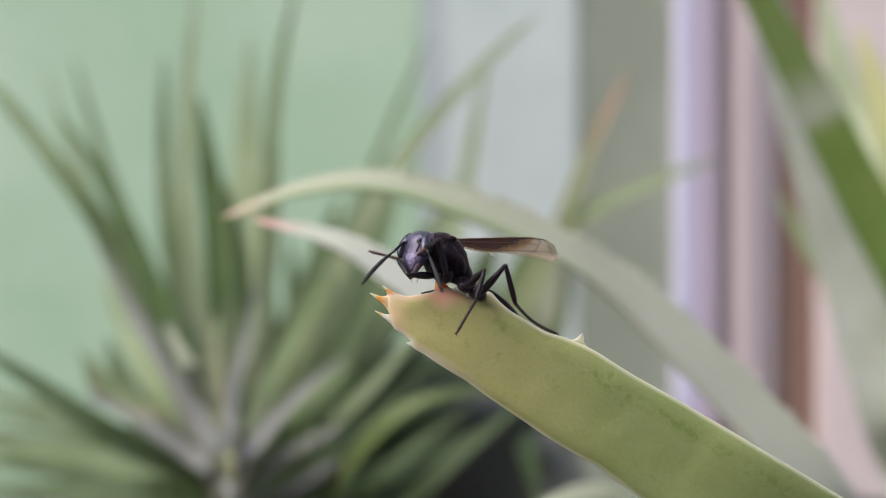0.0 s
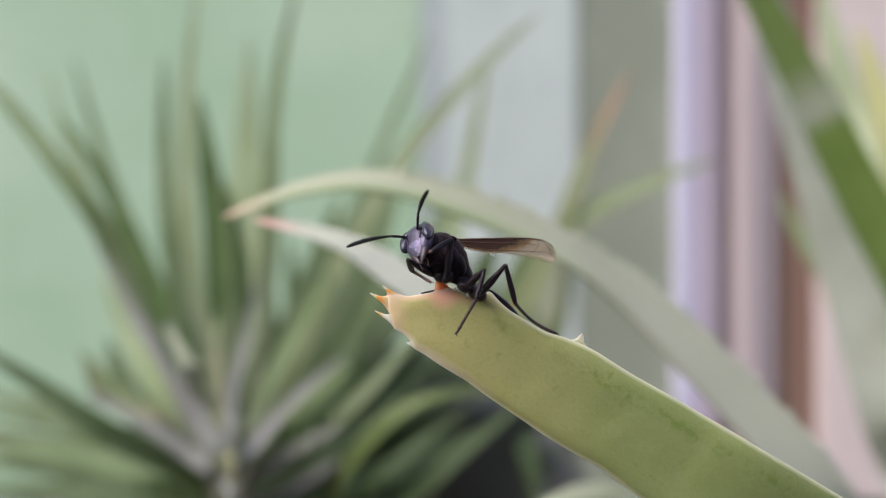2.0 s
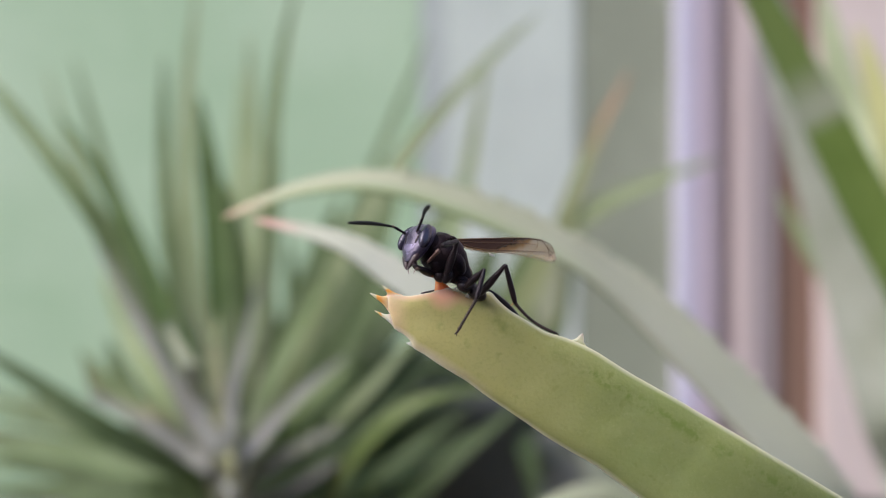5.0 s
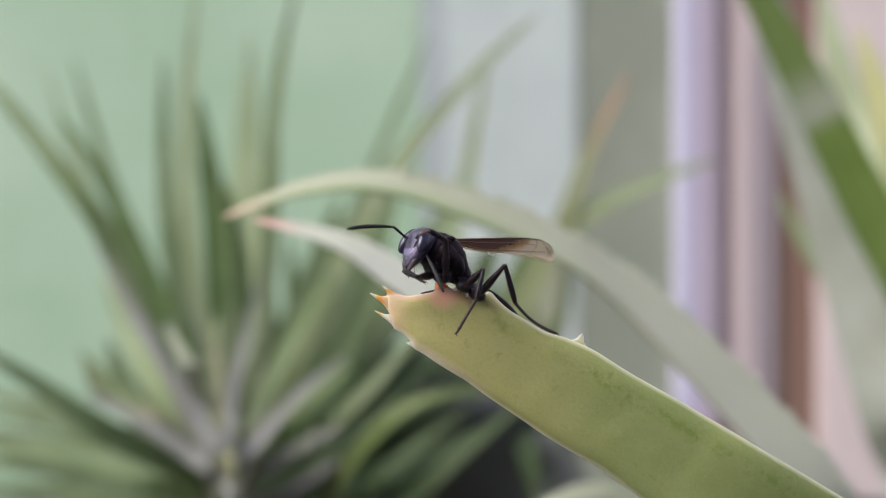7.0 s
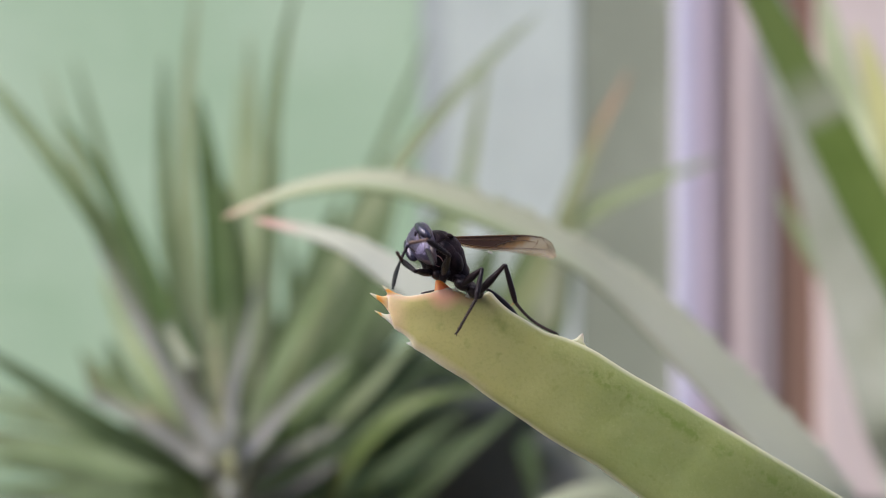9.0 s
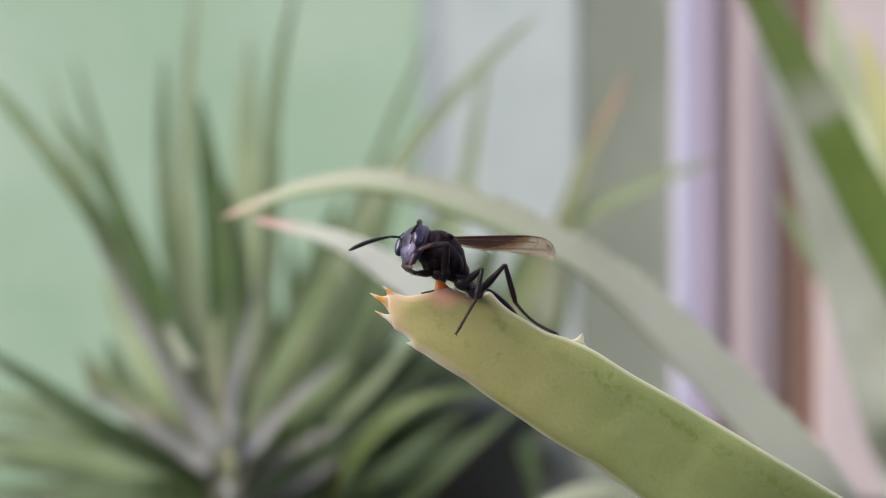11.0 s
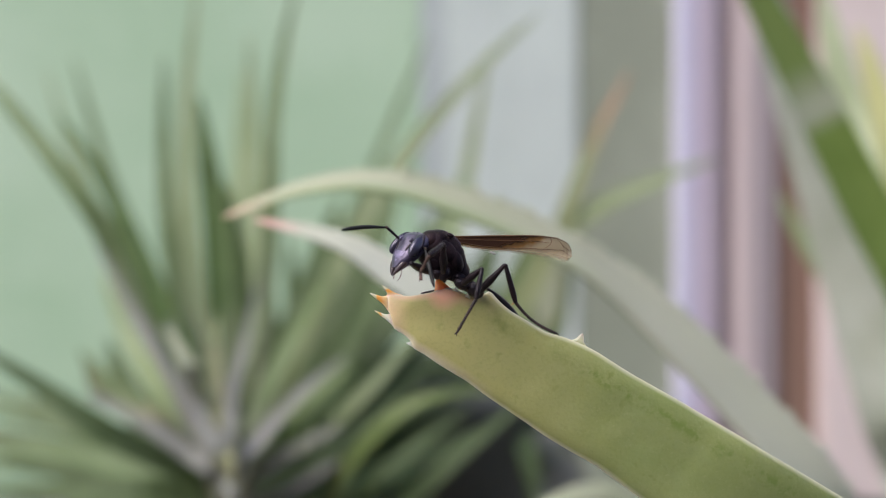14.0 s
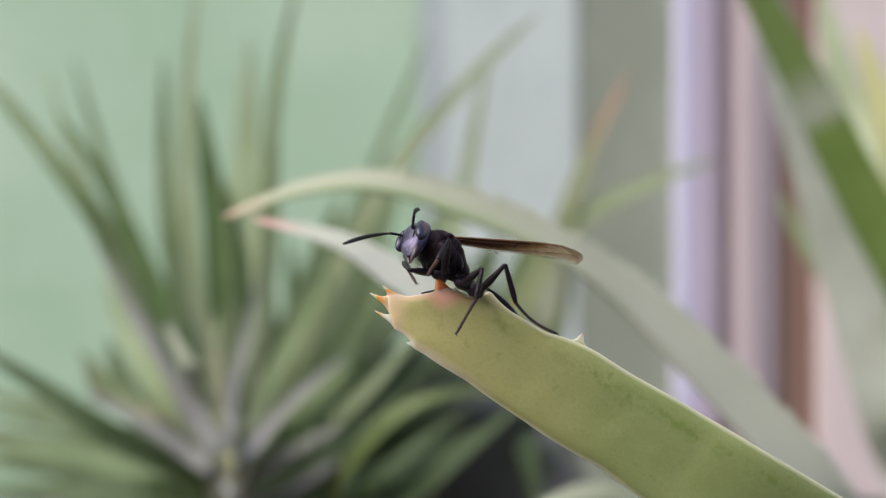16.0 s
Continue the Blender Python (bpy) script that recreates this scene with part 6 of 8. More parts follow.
    walk(foreleg_l, [
        (0, aimed((-4.04, -0.6, 2.22), (-6.78, -3.24, 2.35))), (0.3, aimed((-3.74, -0.6, 2.1), (-7.54, -0.79, 1.94))), (0.4, aimed((-3.86, -0.6, 2.16), (-7.66, -0.78, 2.05))),
        (0.5, aimed((-4.04, -0.6, 2.22), (-6.66, -3.29, 2.87))), (0.8, aimed((-4.04, -0.6, 2.22), (-6.49, -3.47, 2.76))), (1, aimed((-4.04, -0.6, 2.22), (-6.13, -3.75, 2.65))),
        (1.5, aimed((-4.04, -0.6, 2.22), (-6.67, -3.07, 3.44))), (2, aimed((-4.04, -0.6, 2.22), (-6.8, -2.61, 3.9))), (2.5, aimed((-4.04, -0.6, 2.22), (-6.68, -2.77, 3.9))),
        (3, aimed((-4.04, -0.6, 2.22), (-6.13, -3.73, 2.76))), (3.3, aimed((-4.04, -0.6, 2.22), (-6.01, -3.85, 2.48))), (3.5, aimed((-4.04, -0.6, 2.22), (-5.9, -3.92, 2.31))),
        (4, aimed((-4.04, -0.6, 2.22), (-6.02, -3.61, 3.45))), (6.3, aimed((-4.1, -0.6, 2.22), (-6.31, -3.63, 2.88))), (6.5, aimed((-4.1, -0.6, 2.22), (-6.42, -3.55, 2.87))),
        (6.8, aimed((-4.16, -0.6, 2.22), (-6.02, -3.91, 2.48))), (7, aimed((-4.16, -0.6, 2.22), (-5.84, -4.02, 2.2))), (7.2, aimed((-4.22, -0.6, 2.28), (-5.9, -4.01, 2.43))),
        (7.5, aimed((-4.34, -0.6, 2.46), (-6.01, -3.99, 2.88))), (8, aimed((-4.34, -0.6, 2.46), (-6.79, -3.13, 3.9))), (8.5, aimed((-4.34, -0.6, 2.46), (-6.42, -3.63, 3.45))),
        (8.8, aimed((-4.34, -0.6, 2.46), (-6.01, -3.9, 3.34))), (9, aimed((-4.34, -0.6, 2.46), (-6.01, -4.01, 2.77))), (9.2, aimed((-4.34, -0.6, 2.46), (-6.01, -4.01, 2.77))),
        (11.3, aimed((-4.34, -0.6, 2.46), (-6.12, -3.96, 2.43))), (11.5, aimed((-4.28, -0.6, 2.46), (-6.3, -3.81, 2.19))), (12, aimed((-4.52, -0.6, 2.51), (-6.01, -4.09, 2.77))),
        (12.5, aimed((-4.52, -0.6, 2.57), (-6.01, -4.09, 2.89))), (12.7, aimed((-4.52, -0.6, 2.57), (-6, -4.1, 2.66))), (13, aimed((-4.52, -0.6, 2.51), (-5.83, -4.17, 2.32))),
        (13.5, aimed((-4.52, -0.6, 2.51), (-6, -4.1, 2.37))), (13.8, aimed((-4.4, -0.6, 2.51), (-6.13, -3.99, 2.65))), (14, aimed((-4.34, -0.6, 2.51), (-6.48, -3.57, 3.56))),
        (14.5, aimed((-4.34, -0.6, 2.51), (-5.84, -4.03, 3.23))), (15, aimed((-4.34, -0.6, 2.51), (-5.72, -4.15, 2.49))), (15.5, aimed((-4.34, -0.6, 2.51), (-6.42, -3.79, 2.54))),
        (16, aimed((-4.34, -0.6, 2.51), (-6.59, -3.65, 2.88))),
    ])
    walk(foreleg_l_tibia, [
        (0, bent((-4.04, -0.6, 2.22), (-6.78, -3.24, 2.35), (-7.86, -1.18, 4))), (0.3, bent((-3.74, -0.6, 2.1), (-7.54, -0.79, 1.94), (-8.48, 1.74, 1))),
        (0.4, bent((-3.86, -0.6, 2.16), (-7.66, -0.78, 2.05), (-8.48, 1.92, 1.6))), (0.5, bent((-4.04, -0.6, 2.22), (-6.66, -3.29, 2.87), (-7.41, -0.61, 3.52))),
        (0.8, bent((-4.04, -0.6, 2.22), (-6.49, -3.47, 2.76), (-7.33, -0.93, 3.76))), (1, bent((-4.04, -0.6, 2.22), (-6.13, -3.75, 2.65), (-7.2, -1.47, 4))),
        (1.5, bent((-4.04, -0.6, 2.22), (-6.67, -3.07, 3.44), (-6.59, -0.28, 2.8))), (2, bent((-4.04, -0.6, 2.22), (-6.8, -2.61, 3.9), (-6.42, -0.05, 2.68))),
        (2.5, bent((-4.04, -0.6, 2.22), (-6.68, -2.77, 3.9), (-5.94, -0.29, 2.69))), (3, bent((-4.04, -0.6, 2.22), (-6.13, -3.73, 2.76), (-7.49, -1.48, 3.89))),
        (3.3, bent((-4.04, -0.6, 2.22), (-6.01, -3.85, 2.48), (-7.43, -1.5, 3.3))), (3.5, bent((-4.04, -0.6, 2.22), (-5.9, -3.92, 2.31), (-7.42, -1.55, 2.71))),
        (4, bent((-4.04, -0.6, 2.22), (-6.02, -3.61, 3.45), (-5.33, -0.98, 2.58))), (6.3, bent((-4.1, -0.6, 2.22), (-6.31, -3.63, 2.88), (-7.61, -1.35, 4))),
        (6.5, bent((-4.1, -0.6, 2.22), (-6.42, -3.55, 2.87), (-7.67, -1.34, 4.18))), (6.8, bent((-4.16, -0.6, 2.22), (-6.02, -3.91, 2.48), (-7.42, -1.61, 3.42))),
        (7, bent((-4.16, -0.6, 2.22), (-5.84, -4.02, 2.2), (-7.25, -1.59, 2.71))), (7.2, bent((-4.22, -0.6, 2.28), (-5.9, -4.01, 2.43), (-7.08, -1.49, 3.06))),
        (7.5, bent((-4.34, -0.6, 2.46), (-6.01, -3.99, 2.88), (-6.85, -1.39, 3.71))), (8, bent((-4.34, -0.6, 2.46), (-6.79, -3.13, 3.9), (-5.93, -0.51, 3.16))),
        (8.5, bent((-4.34, -0.6, 2.46), (-6.42, -3.63, 3.45), (-7.1, -0.87, 3.76))), (8.8, bent((-4.34, -0.6, 2.46), (-6.01, -3.9, 3.34), (-5.5, -1.2, 2.59))),
        (9, bent((-4.34, -0.6, 2.46), (-6.01, -4.01, 2.77), (-7.42, -1.74, 3.77))), (9.2, bent((-4.34, -0.6, 2.46), (-6.01, -4.01, 2.77), (-7.37, -1.66, 3.65))),
        (11.3, bent((-4.34, -0.6, 2.46), (-6.12, -3.96, 2.43), (-7.31, -1.45, 3.06))), (11.5, bent((-4.28, -0.6, 2.46), (-6.3, -3.81, 2.19), (-7.27, -1.17, 2.7))),
        (12, bent((-4.52, -0.6, 2.51), (-6.01, -4.09, 2.77), (-7.07, -1.69, 3.89))), (12.5, bent((-4.52, -0.6, 2.57), (-6.01, -4.09, 2.89), (-6.95, -1.83, 4.35))),
        (12.7, bent((-4.52, -0.6, 2.57), (-6, -4.1, 2.66), (-7.41, -1.88, 3.77))), (13, bent((-4.52, -0.6, 2.51), (-5.83, -4.17, 2.32), (-7.81, -2.3, 3.2))),
        (13.5, bent((-4.52, -0.6, 2.51), (-6, -4.1, 2.37), (-7.25, -1.64, 3.12))), (13.8, bent((-4.4, -0.6, 2.51), (-6.13, -3.99, 2.65), (-6.68, -1.26, 3.29))),
        (14, bent((-4.34, -0.6, 2.51), (-6.48, -3.57, 3.56), (-5.51, -0.99, 2.82))), (14.5, bent((-4.34, -0.6, 2.51), (-5.84, -4.03, 3.23), (-5.21, -1.32, 2.59))),
        (15, bent((-4.34, -0.6, 2.51), (-5.72, -4.15, 2.49), (-7.62, -2.45, 3.78))), (15.5, bent((-4.34, -0.6, 2.51), (-6.42, -3.79, 2.54), (-7.79, -1.4, 3.3))),
        (16, bent((-4.34, -0.6, 2.51), (-6.59, -3.65, 2.88), (-7.28, -0.97, 3.58))),
    ])
    walk(foreleg_l_tarsus, [
        (0, bent2((-4.04, -0.6, 2.22), (-6.78, -3.24, 2.35), (-7.86, -1.18, 4), (-10.73, -2.03, 4.76))),
        (0.3, bent2((-3.74, -0.6, 2.1), (-7.54, -0.79, 1.94), (-8.48, 1.74, 1), (-7.24, -0.4, -0.87))),
        (0.4, bent2((-3.86, -0.6, 2.16), (-7.66, -0.78, 2.05), (-8.48, 1.92, 1.6), (-7.46, -0.72, 0.33))),
        (0.5, bent2((-4.04, -0.6, 2.22), (-6.66, -3.29, 2.87), (-7.41, -0.61, 3.52), (-7.8, -3.53, 2.59))),
        (0.8, bent2((-4.04, -0.6, 2.22), (-6.49, -3.47, 2.76), (-7.33, -0.93, 3.76), (-6.75, -3.97, 3.8))),
        (1, bent2((-4.04, -0.6, 2.22), (-6.13, -3.75, 2.65), (-7.2, -1.47, 4), (-5.72, -4.11, 3.34))),
        (1.5, bent2((-4.04, -0.6, 2.22), (-6.67, -3.07, 3.44), (-6.59, -0.28, 2.8), (-4.37, -2.22, 1.85))),
        (2, bent2((-4.04, -0.6, 2.22), (-6.8, -2.61, 3.9), (-6.42, -0.05, 2.68), (-4.44, -2.14, 1.56))),
        (2.5, bent2((-4.04, -0.6, 2.22), (-6.68, -2.77, 3.9), (-5.94, -0.29, 2.69), (-4.71, -3.13, 2.63))),
        (3, bent2((-4.04, -0.6, 2.22), (-6.13, -3.73, 2.76), (-7.49, -1.48, 3.89), (-6.57, -4.42, 4.2))),
        (3.3, bent2((-4.04, -0.6, 2.22), (-6.01, -3.85, 2.48), (-7.43, -1.5, 3.3), (-5.73, -4.05, 2.89))),
        (3.5, bent2((-4.04, -0.6, 2.22), (-5.9, -3.92, 2.31), (-7.42, -1.55, 2.71), (-4.78, -2.68, 1.58))),
        (4, bent2((-4.04, -0.6, 2.22), (-6.02, -3.61, 3.45), (-5.33, -0.98, 2.58), (-4.3, -3.88, 2.88))),
        (6.3, bent2((-4.1, -0.6, 2.22), (-6.31, -3.63, 2.88), (-7.61, -1.35, 4), (-7.87, -4.43, 3.8))),
        (6.5, bent2((-4.1, -0.6, 2.22), (-6.42, -3.55, 2.87), (-7.67, -1.34, 4.18), (-7.93, -4.41, 4.37))),
        (6.8, bent2((-4.16, -0.6, 2.22), (-6.02, -3.91, 2.48), (-7.42, -1.61, 3.42), (-6.28, -4.46, 3.06))),
        (7, bent2((-4.16, -0.6, 2.22), (-5.84, -4.02, 2.2), (-7.25, -1.59, 2.71), (-5.05, -3.46, 1.61))),
        (7.2, bent2((-4.22, -0.6, 2.28), (-5.9, -4.01, 2.43), (-7.08, -1.49, 3.06), (-7.53, -4.55, 3.12))),
        (7.5, bent2((-4.34, -0.6, 2.46), (-6.01, -3.99, 2.88), (-6.85, -1.39, 3.71), (-7.53, -4.38, 3.35))),
        (8, bent2((-4.34, -0.6, 2.46), (-6.79, -3.13, 3.9), (-5.93, -0.51, 3.16), (-5.34, -3.5, 2.64))),
        (8.5, bent2((-4.34, -0.6, 2.46), (-6.42, -3.63, 3.45), (-7.1, -0.87, 3.76), (-5.6, -2.28, 1.45))),
        (8.8, bent2((-4.34, -0.6, 2.46), (-6.01, -3.9, 3.34), (-5.5, -1.2, 2.59), (-6, -4.12, 3.45))),
        (9, bent2((-4.34, -0.6, 2.46), (-6.01, -4.01, 2.77), (-7.42, -1.74, 3.77), (-7.81, -4.68, 4.66))),
        (9.2, bent2((-4.34, -0.6, 2.46), (-6.01, -4.01, 2.77), (-7.37, -1.66, 3.65), (-7.69, -4.62, 4.49))),
        (11.3, bent2((-4.34, -0.6, 2.46), (-6.12, -3.96, 2.43), (-7.31, -1.45, 3.06), (-5.72, -4.05, 2.54))),
        (11.5, bent2((-4.28, -0.6, 2.46), (-6.3, -3.81, 2.19), (-7.27, -1.17, 2.7), (-4.49, -2.39, 2.09))),
        (12, bent2((-4.52, -0.6, 2.51), (-6.01, -4.09, 2.77), (-7.07, -1.69, 3.89), (-7.69, -4.65, 3.24))),
        (12.5, bent2((-4.52, -0.6, 2.57), (-6.01, -4.09, 2.89), (-6.95, -1.83, 4.35), (-7.28, -4.87, 3.92))),
        (12.7, bent2((-4.52, -0.6, 2.57), (-6, -4.1, 2.66), (-7.41, -1.88, 3.77), (-8.83, -4.6, 3.35))),
        (13, bent2((-4.52, -0.6, 2.51), (-5.83, -4.17, 2.32), (-7.81, -2.3, 3.2), (-9.59, -4.29, 1.64))),
        (13.5, bent2((-4.52, -0.6, 2.51), (-6, -4.1, 2.37), (-7.25, -1.64, 3.12), (-7.99, -4.4, 1.93))),
        (13.8, bent2((-4.4, -0.6, 2.51), (-6.13, -3.99, 2.65), (-6.68, -1.26, 3.29), (-7.15, -4.16, 2.32))),
        (14, bent2((-4.34, -0.6, 2.51), (-6.48, -3.57, 3.56), (-5.51, -0.99, 2.82), (-5.44, -3.94, 1.91))),
        (14.5, bent2((-4.34, -0.6, 2.51), (-5.84, -4.03, 3.23), (-5.21, -1.32, 2.59), (-6.01, -4.17, 3.46))),
        (15, bent2((-4.34, -0.6, 2.51), (-5.72, -4.15, 2.49), (-7.62, -2.45, 3.78), (-6.53, -5.32, 4.15))),
        (15.5, bent2((-4.34, -0.6, 2.51), (-6.42, -3.79, 2.54), (-7.79, -1.4, 3.3), (-5.08, -1.4, 1.8))),
        (16, bent2((-4.34, -0.6, 2.51), (-6.59, -3.65, 2.88), (-7.28, -0.97, 3.58), (-5.93, -2.78, 1.47))),
    ])
    walk(foreleg_r, [
        (0, aimed((-2.86, -2, 2.26), (-3.66, -2.06, 5.98))), (0.3, aimed((-2.56, -2, 2.14), (-1.29, -4.81, 4.37))), (0.4, aimed((-2.68, -2, 2.2), (-1.74, -4.8, 4.6))),
        (0.5, aimed((-2.86, -2, 2.26), (-2.59, -4.57, 5.05))), (0.8, aimed((-2.86, -2, 2.26), (-2.58, -3.97, 5.51))), (1, aimed((-2.86, -2, 2.26), (-2.58, -3.01, 5.92))),
        (1.5, aimed((-2.86, -2, 2.26), (-2.41, -2.05, 6.04))), (2, aimed((-2.86, -2, 2.26), (-2.31, -2.05, 6.02))), (2.5, aimed((-2.86, -2, 2.26), (-1.03, -3.63, 5.17))),
        (3, aimed((-2.86, -2, 2.26), (-1.03, -3.63, 5.17))), (3.3, aimed((-2.86, -2, 2.26), (-1.71, -3.01, 5.74))), (3.5, aimed((-2.86, -2, 2.26), (-2.47, -2.05, 6.04))),
        (4, aimed((-2.86, -2, 2.26), (-2.28, -2.05, 6.02))), (6.3, aimed((-2.92, -2, 2.26), (-1.25, -3.05, 5.51))), (6.5, aimed((-2.92, -2, 2.26), (-1.04, -2.07, 5.57))),
        (6.8, aimed((-2.98, -2, 2.26), (-2.32, -2.05, 6.01))), (7, aimed((-2.98, -2, 2.26), (-2.87, -3.03, 5.92))), (7.2, aimed((-3.04, -2, 2.32), (-2.47, -3.79, 5.63))),
        (7.5, aimed((-3.16, -2, 2.49), (-2.3, -3.79, 5.74))), (8, aimed((-3.16, -2, 2.49), (-2.3, -3.99, 5.63))), (8.5, aimed((-3.16, -2, 2.49), (-3.16, -4.82, 5.05))),
        (8.8, aimed((-3.16, -2, 2.49), (-2.61, -2.06, 6.26))), (9, aimed((-3.16, -2, 2.49), (-2.59, -5.26, 4.37))), (9.2, aimed((-3.16, -2, 2.49), (-2.59, -4.77, 5.05))),
        (11.3, aimed((-3.16, -2, 2.49), (-2.75, -3.95, 5.74))), (11.5, aimed((-3.1, -2, 2.49), (-2.88, -2.06, 6.3))), (12, aimed((-3.34, -2, 2.55), (-2.7, -5.15, 4.6))),
        (12.5, aimed((-3.34, -2, 2.61), (-2.87, -4.89, 5.05))), (12.7, aimed((-3.34, -2, 2.61), (-2.87, -4.29, 5.62))), (13, aimed((-3.34, -2, 2.55), (-4.49, -2.1, 6.18))),
        (13.5, aimed((-3.34, -2, 2.55), (-3.77, -2.09, 6.34))), (13.8, aimed((-3.22, -2, 2.55), (-3.15, -3.07, 6.21))), (14, aimed((-3.16, -2, 2.55), (-3.15, -4.41, 5.51))),
        (14.5, aimed((-3.16, -2, 2.55), (-3.56, -3.75, 5.91))), (15, aimed((-3.16, -2, 2.55), (-2.41, -3.63, 5.91))), (15.5, aimed((-3.16, -2, 2.55), (-2.4, -2.75, 6.21))),
        (16, aimed((-3.16, -2, 2.55), (-2.58, -3.71, 5.91))),
    ])
    walk(foreleg_r_tibia, [
        (0, bent((-2.86, -2, 2.26), (-3.66, -2.06, 5.98), (-5.03, -4.39, 5.06))), (0.3, bent((-2.56, -2, 2.14), (-1.29, -4.81, 4.37), (-3.16, -5.08, 2.23))),
        (0.4, bent((-2.68, -2, 2.2), (-1.74, -4.8, 4.6), (-3.15, -5.9, 2.37))), (0.5, bent((-2.86, -2, 2.26), (-2.59, -4.57, 5.05), (-3.16, -5.78, 2.53))),
        (0.8, bent((-2.86, -2, 2.26), (-2.58, -3.97, 5.51), (-3.89, -5.87, 3.82))), (1, bent((-2.86, -2, 2.26), (-2.58, -3.01, 5.92), (-4.29, -4.69, 4.37))),
        (1.5, bent((-2.86, -2, 2.26), (-2.41, -2.05, 6.04), (-4.3, -3.77, 4.76))), (2, bent((-2.86, -2, 2.26), (-2.31, -2.05, 6.02), (-4.3, -3.66, 4.77))),
        (2.5, bent((-2.86, -2, 2.26), (-1.03, -3.63, 5.17), (-3.55, -4.25, 6.36))), (3, bent((-2.86, -2, 2.26), (-1.03, -3.63, 5.17), (-3.55, -4.25, 6.36))),
        (3.3, bent((-2.86, -2, 2.26), (-1.71, -3.01, 5.74), (-4.12, -4.42, 5.17))), (3.5, bent((-2.86, -2, 2.26), (-2.47, -2.05, 6.04), (-4.82, -2.1, 4.41))),
        (4, bent((-2.86, -2, 2.26), (-2.28, -2.05, 6.02), (-3.73, -3.7, 4.19))), (6.3, bent((-2.92, -2, 2.26), (-1.25, -3.05, 5.51), (-3.55, -4.6, 6.19))),
        (6.5, bent((-2.92, -2, 2.26), (-1.04, -2.07, 5.57), (-3.44, -3.3, 6.49))), (6.8, bent((-2.98, -2, 2.26), (-2.32, -2.05, 6.01), (-4.3, -3.82, 7.05))),
        (7, bent((-2.98, -2, 2.26), (-2.87, -3.03, 5.92), (-4.57, -5.12, 6.86))), (7.2, bent((-3.04, -2, 2.32), (-2.47, -3.79, 5.63), (-3.32, -3.84, 2.9))),
        (7.5, bent((-3.16, -2, 2.49), (-2.3, -3.79, 5.74), (-3.15, -4.27, 3.06))), (8, bent((-3.16, -2, 2.49), (-2.3, -3.99, 5.63), (-4.28, -6.05, 5.61))),
        (8.5, bent((-3.16, -2, 2.49), (-3.16, -4.82, 5.05), (-4.37, -7.16, 3.95))), (8.8, bent((-3.16, -2, 2.49), (-2.61, -2.06, 6.26), (-3.73, -4.47, 7.33))),
        (9, bent((-3.16, -2, 2.49), (-2.59, -5.26, 4.37), (-4.71, -6.44, 5.89))), (9.2, bent((-3.16, -2, 2.49), (-2.59, -4.77, 5.05), (-4.55, -6.85, 5.05))),
        (11.3, bent((-3.16, -2, 2.49), (-2.75, -3.95, 5.74), (-4.55, -6.17, 5.61))), (11.5, bent((-3.1, -2, 2.49), (-2.88, -2.06, 6.3), (-5.05, -3.82, 6.89))),
        (12, bent((-3.34, -2, 2.55), (-2.7, -5.15, 4.6), (-3.71, -6.45, 2.27))), (12.5, bent((-3.34, -2, 2.61), (-2.87, -4.89, 5.05), (-4.26, -7.38, 5.16))),
        (12.7, bent((-3.34, -2, 2.61), (-2.87, -4.29, 5.62), (-4.99, -6.2, 5.61))), (13, bent((-3.34, -2, 2.55), (-4.49, -2.1, 6.18), (-7.19, -3.04, 6.09))),
        (13.5, bent((-3.34, -2, 2.55), (-3.77, -2.09, 6.34), (-6.02, -3.56, 7.29))), (13.8, bent((-3.22, -2, 2.55), (-3.15, -3.07, 6.21), (-5.02, -5.19, 6.63))),
        (14, bent((-3.16, -2, 2.55), (-3.15, -4.41, 5.51), (-4.54, -6.64, 4.39))), (14.5, bent((-3.16, -2, 2.55), (-3.56, -3.75, 5.91), (-5.7, -5.11, 4.6))),
        (15, bent((-3.16, -2, 2.55), (-2.41, -3.63, 5.91), (-4.28, -5.46, 4.77))), (15.5, bent((-3.16, -2, 2.55), (-2.4, -2.75, 6.21), (-4.3, -4.33, 4.77))),
        (16, bent((-3.16, -2, 2.55), (-2.58, -3.71, 5.91), (-3.72, -5.42, 3.93))),
    ])
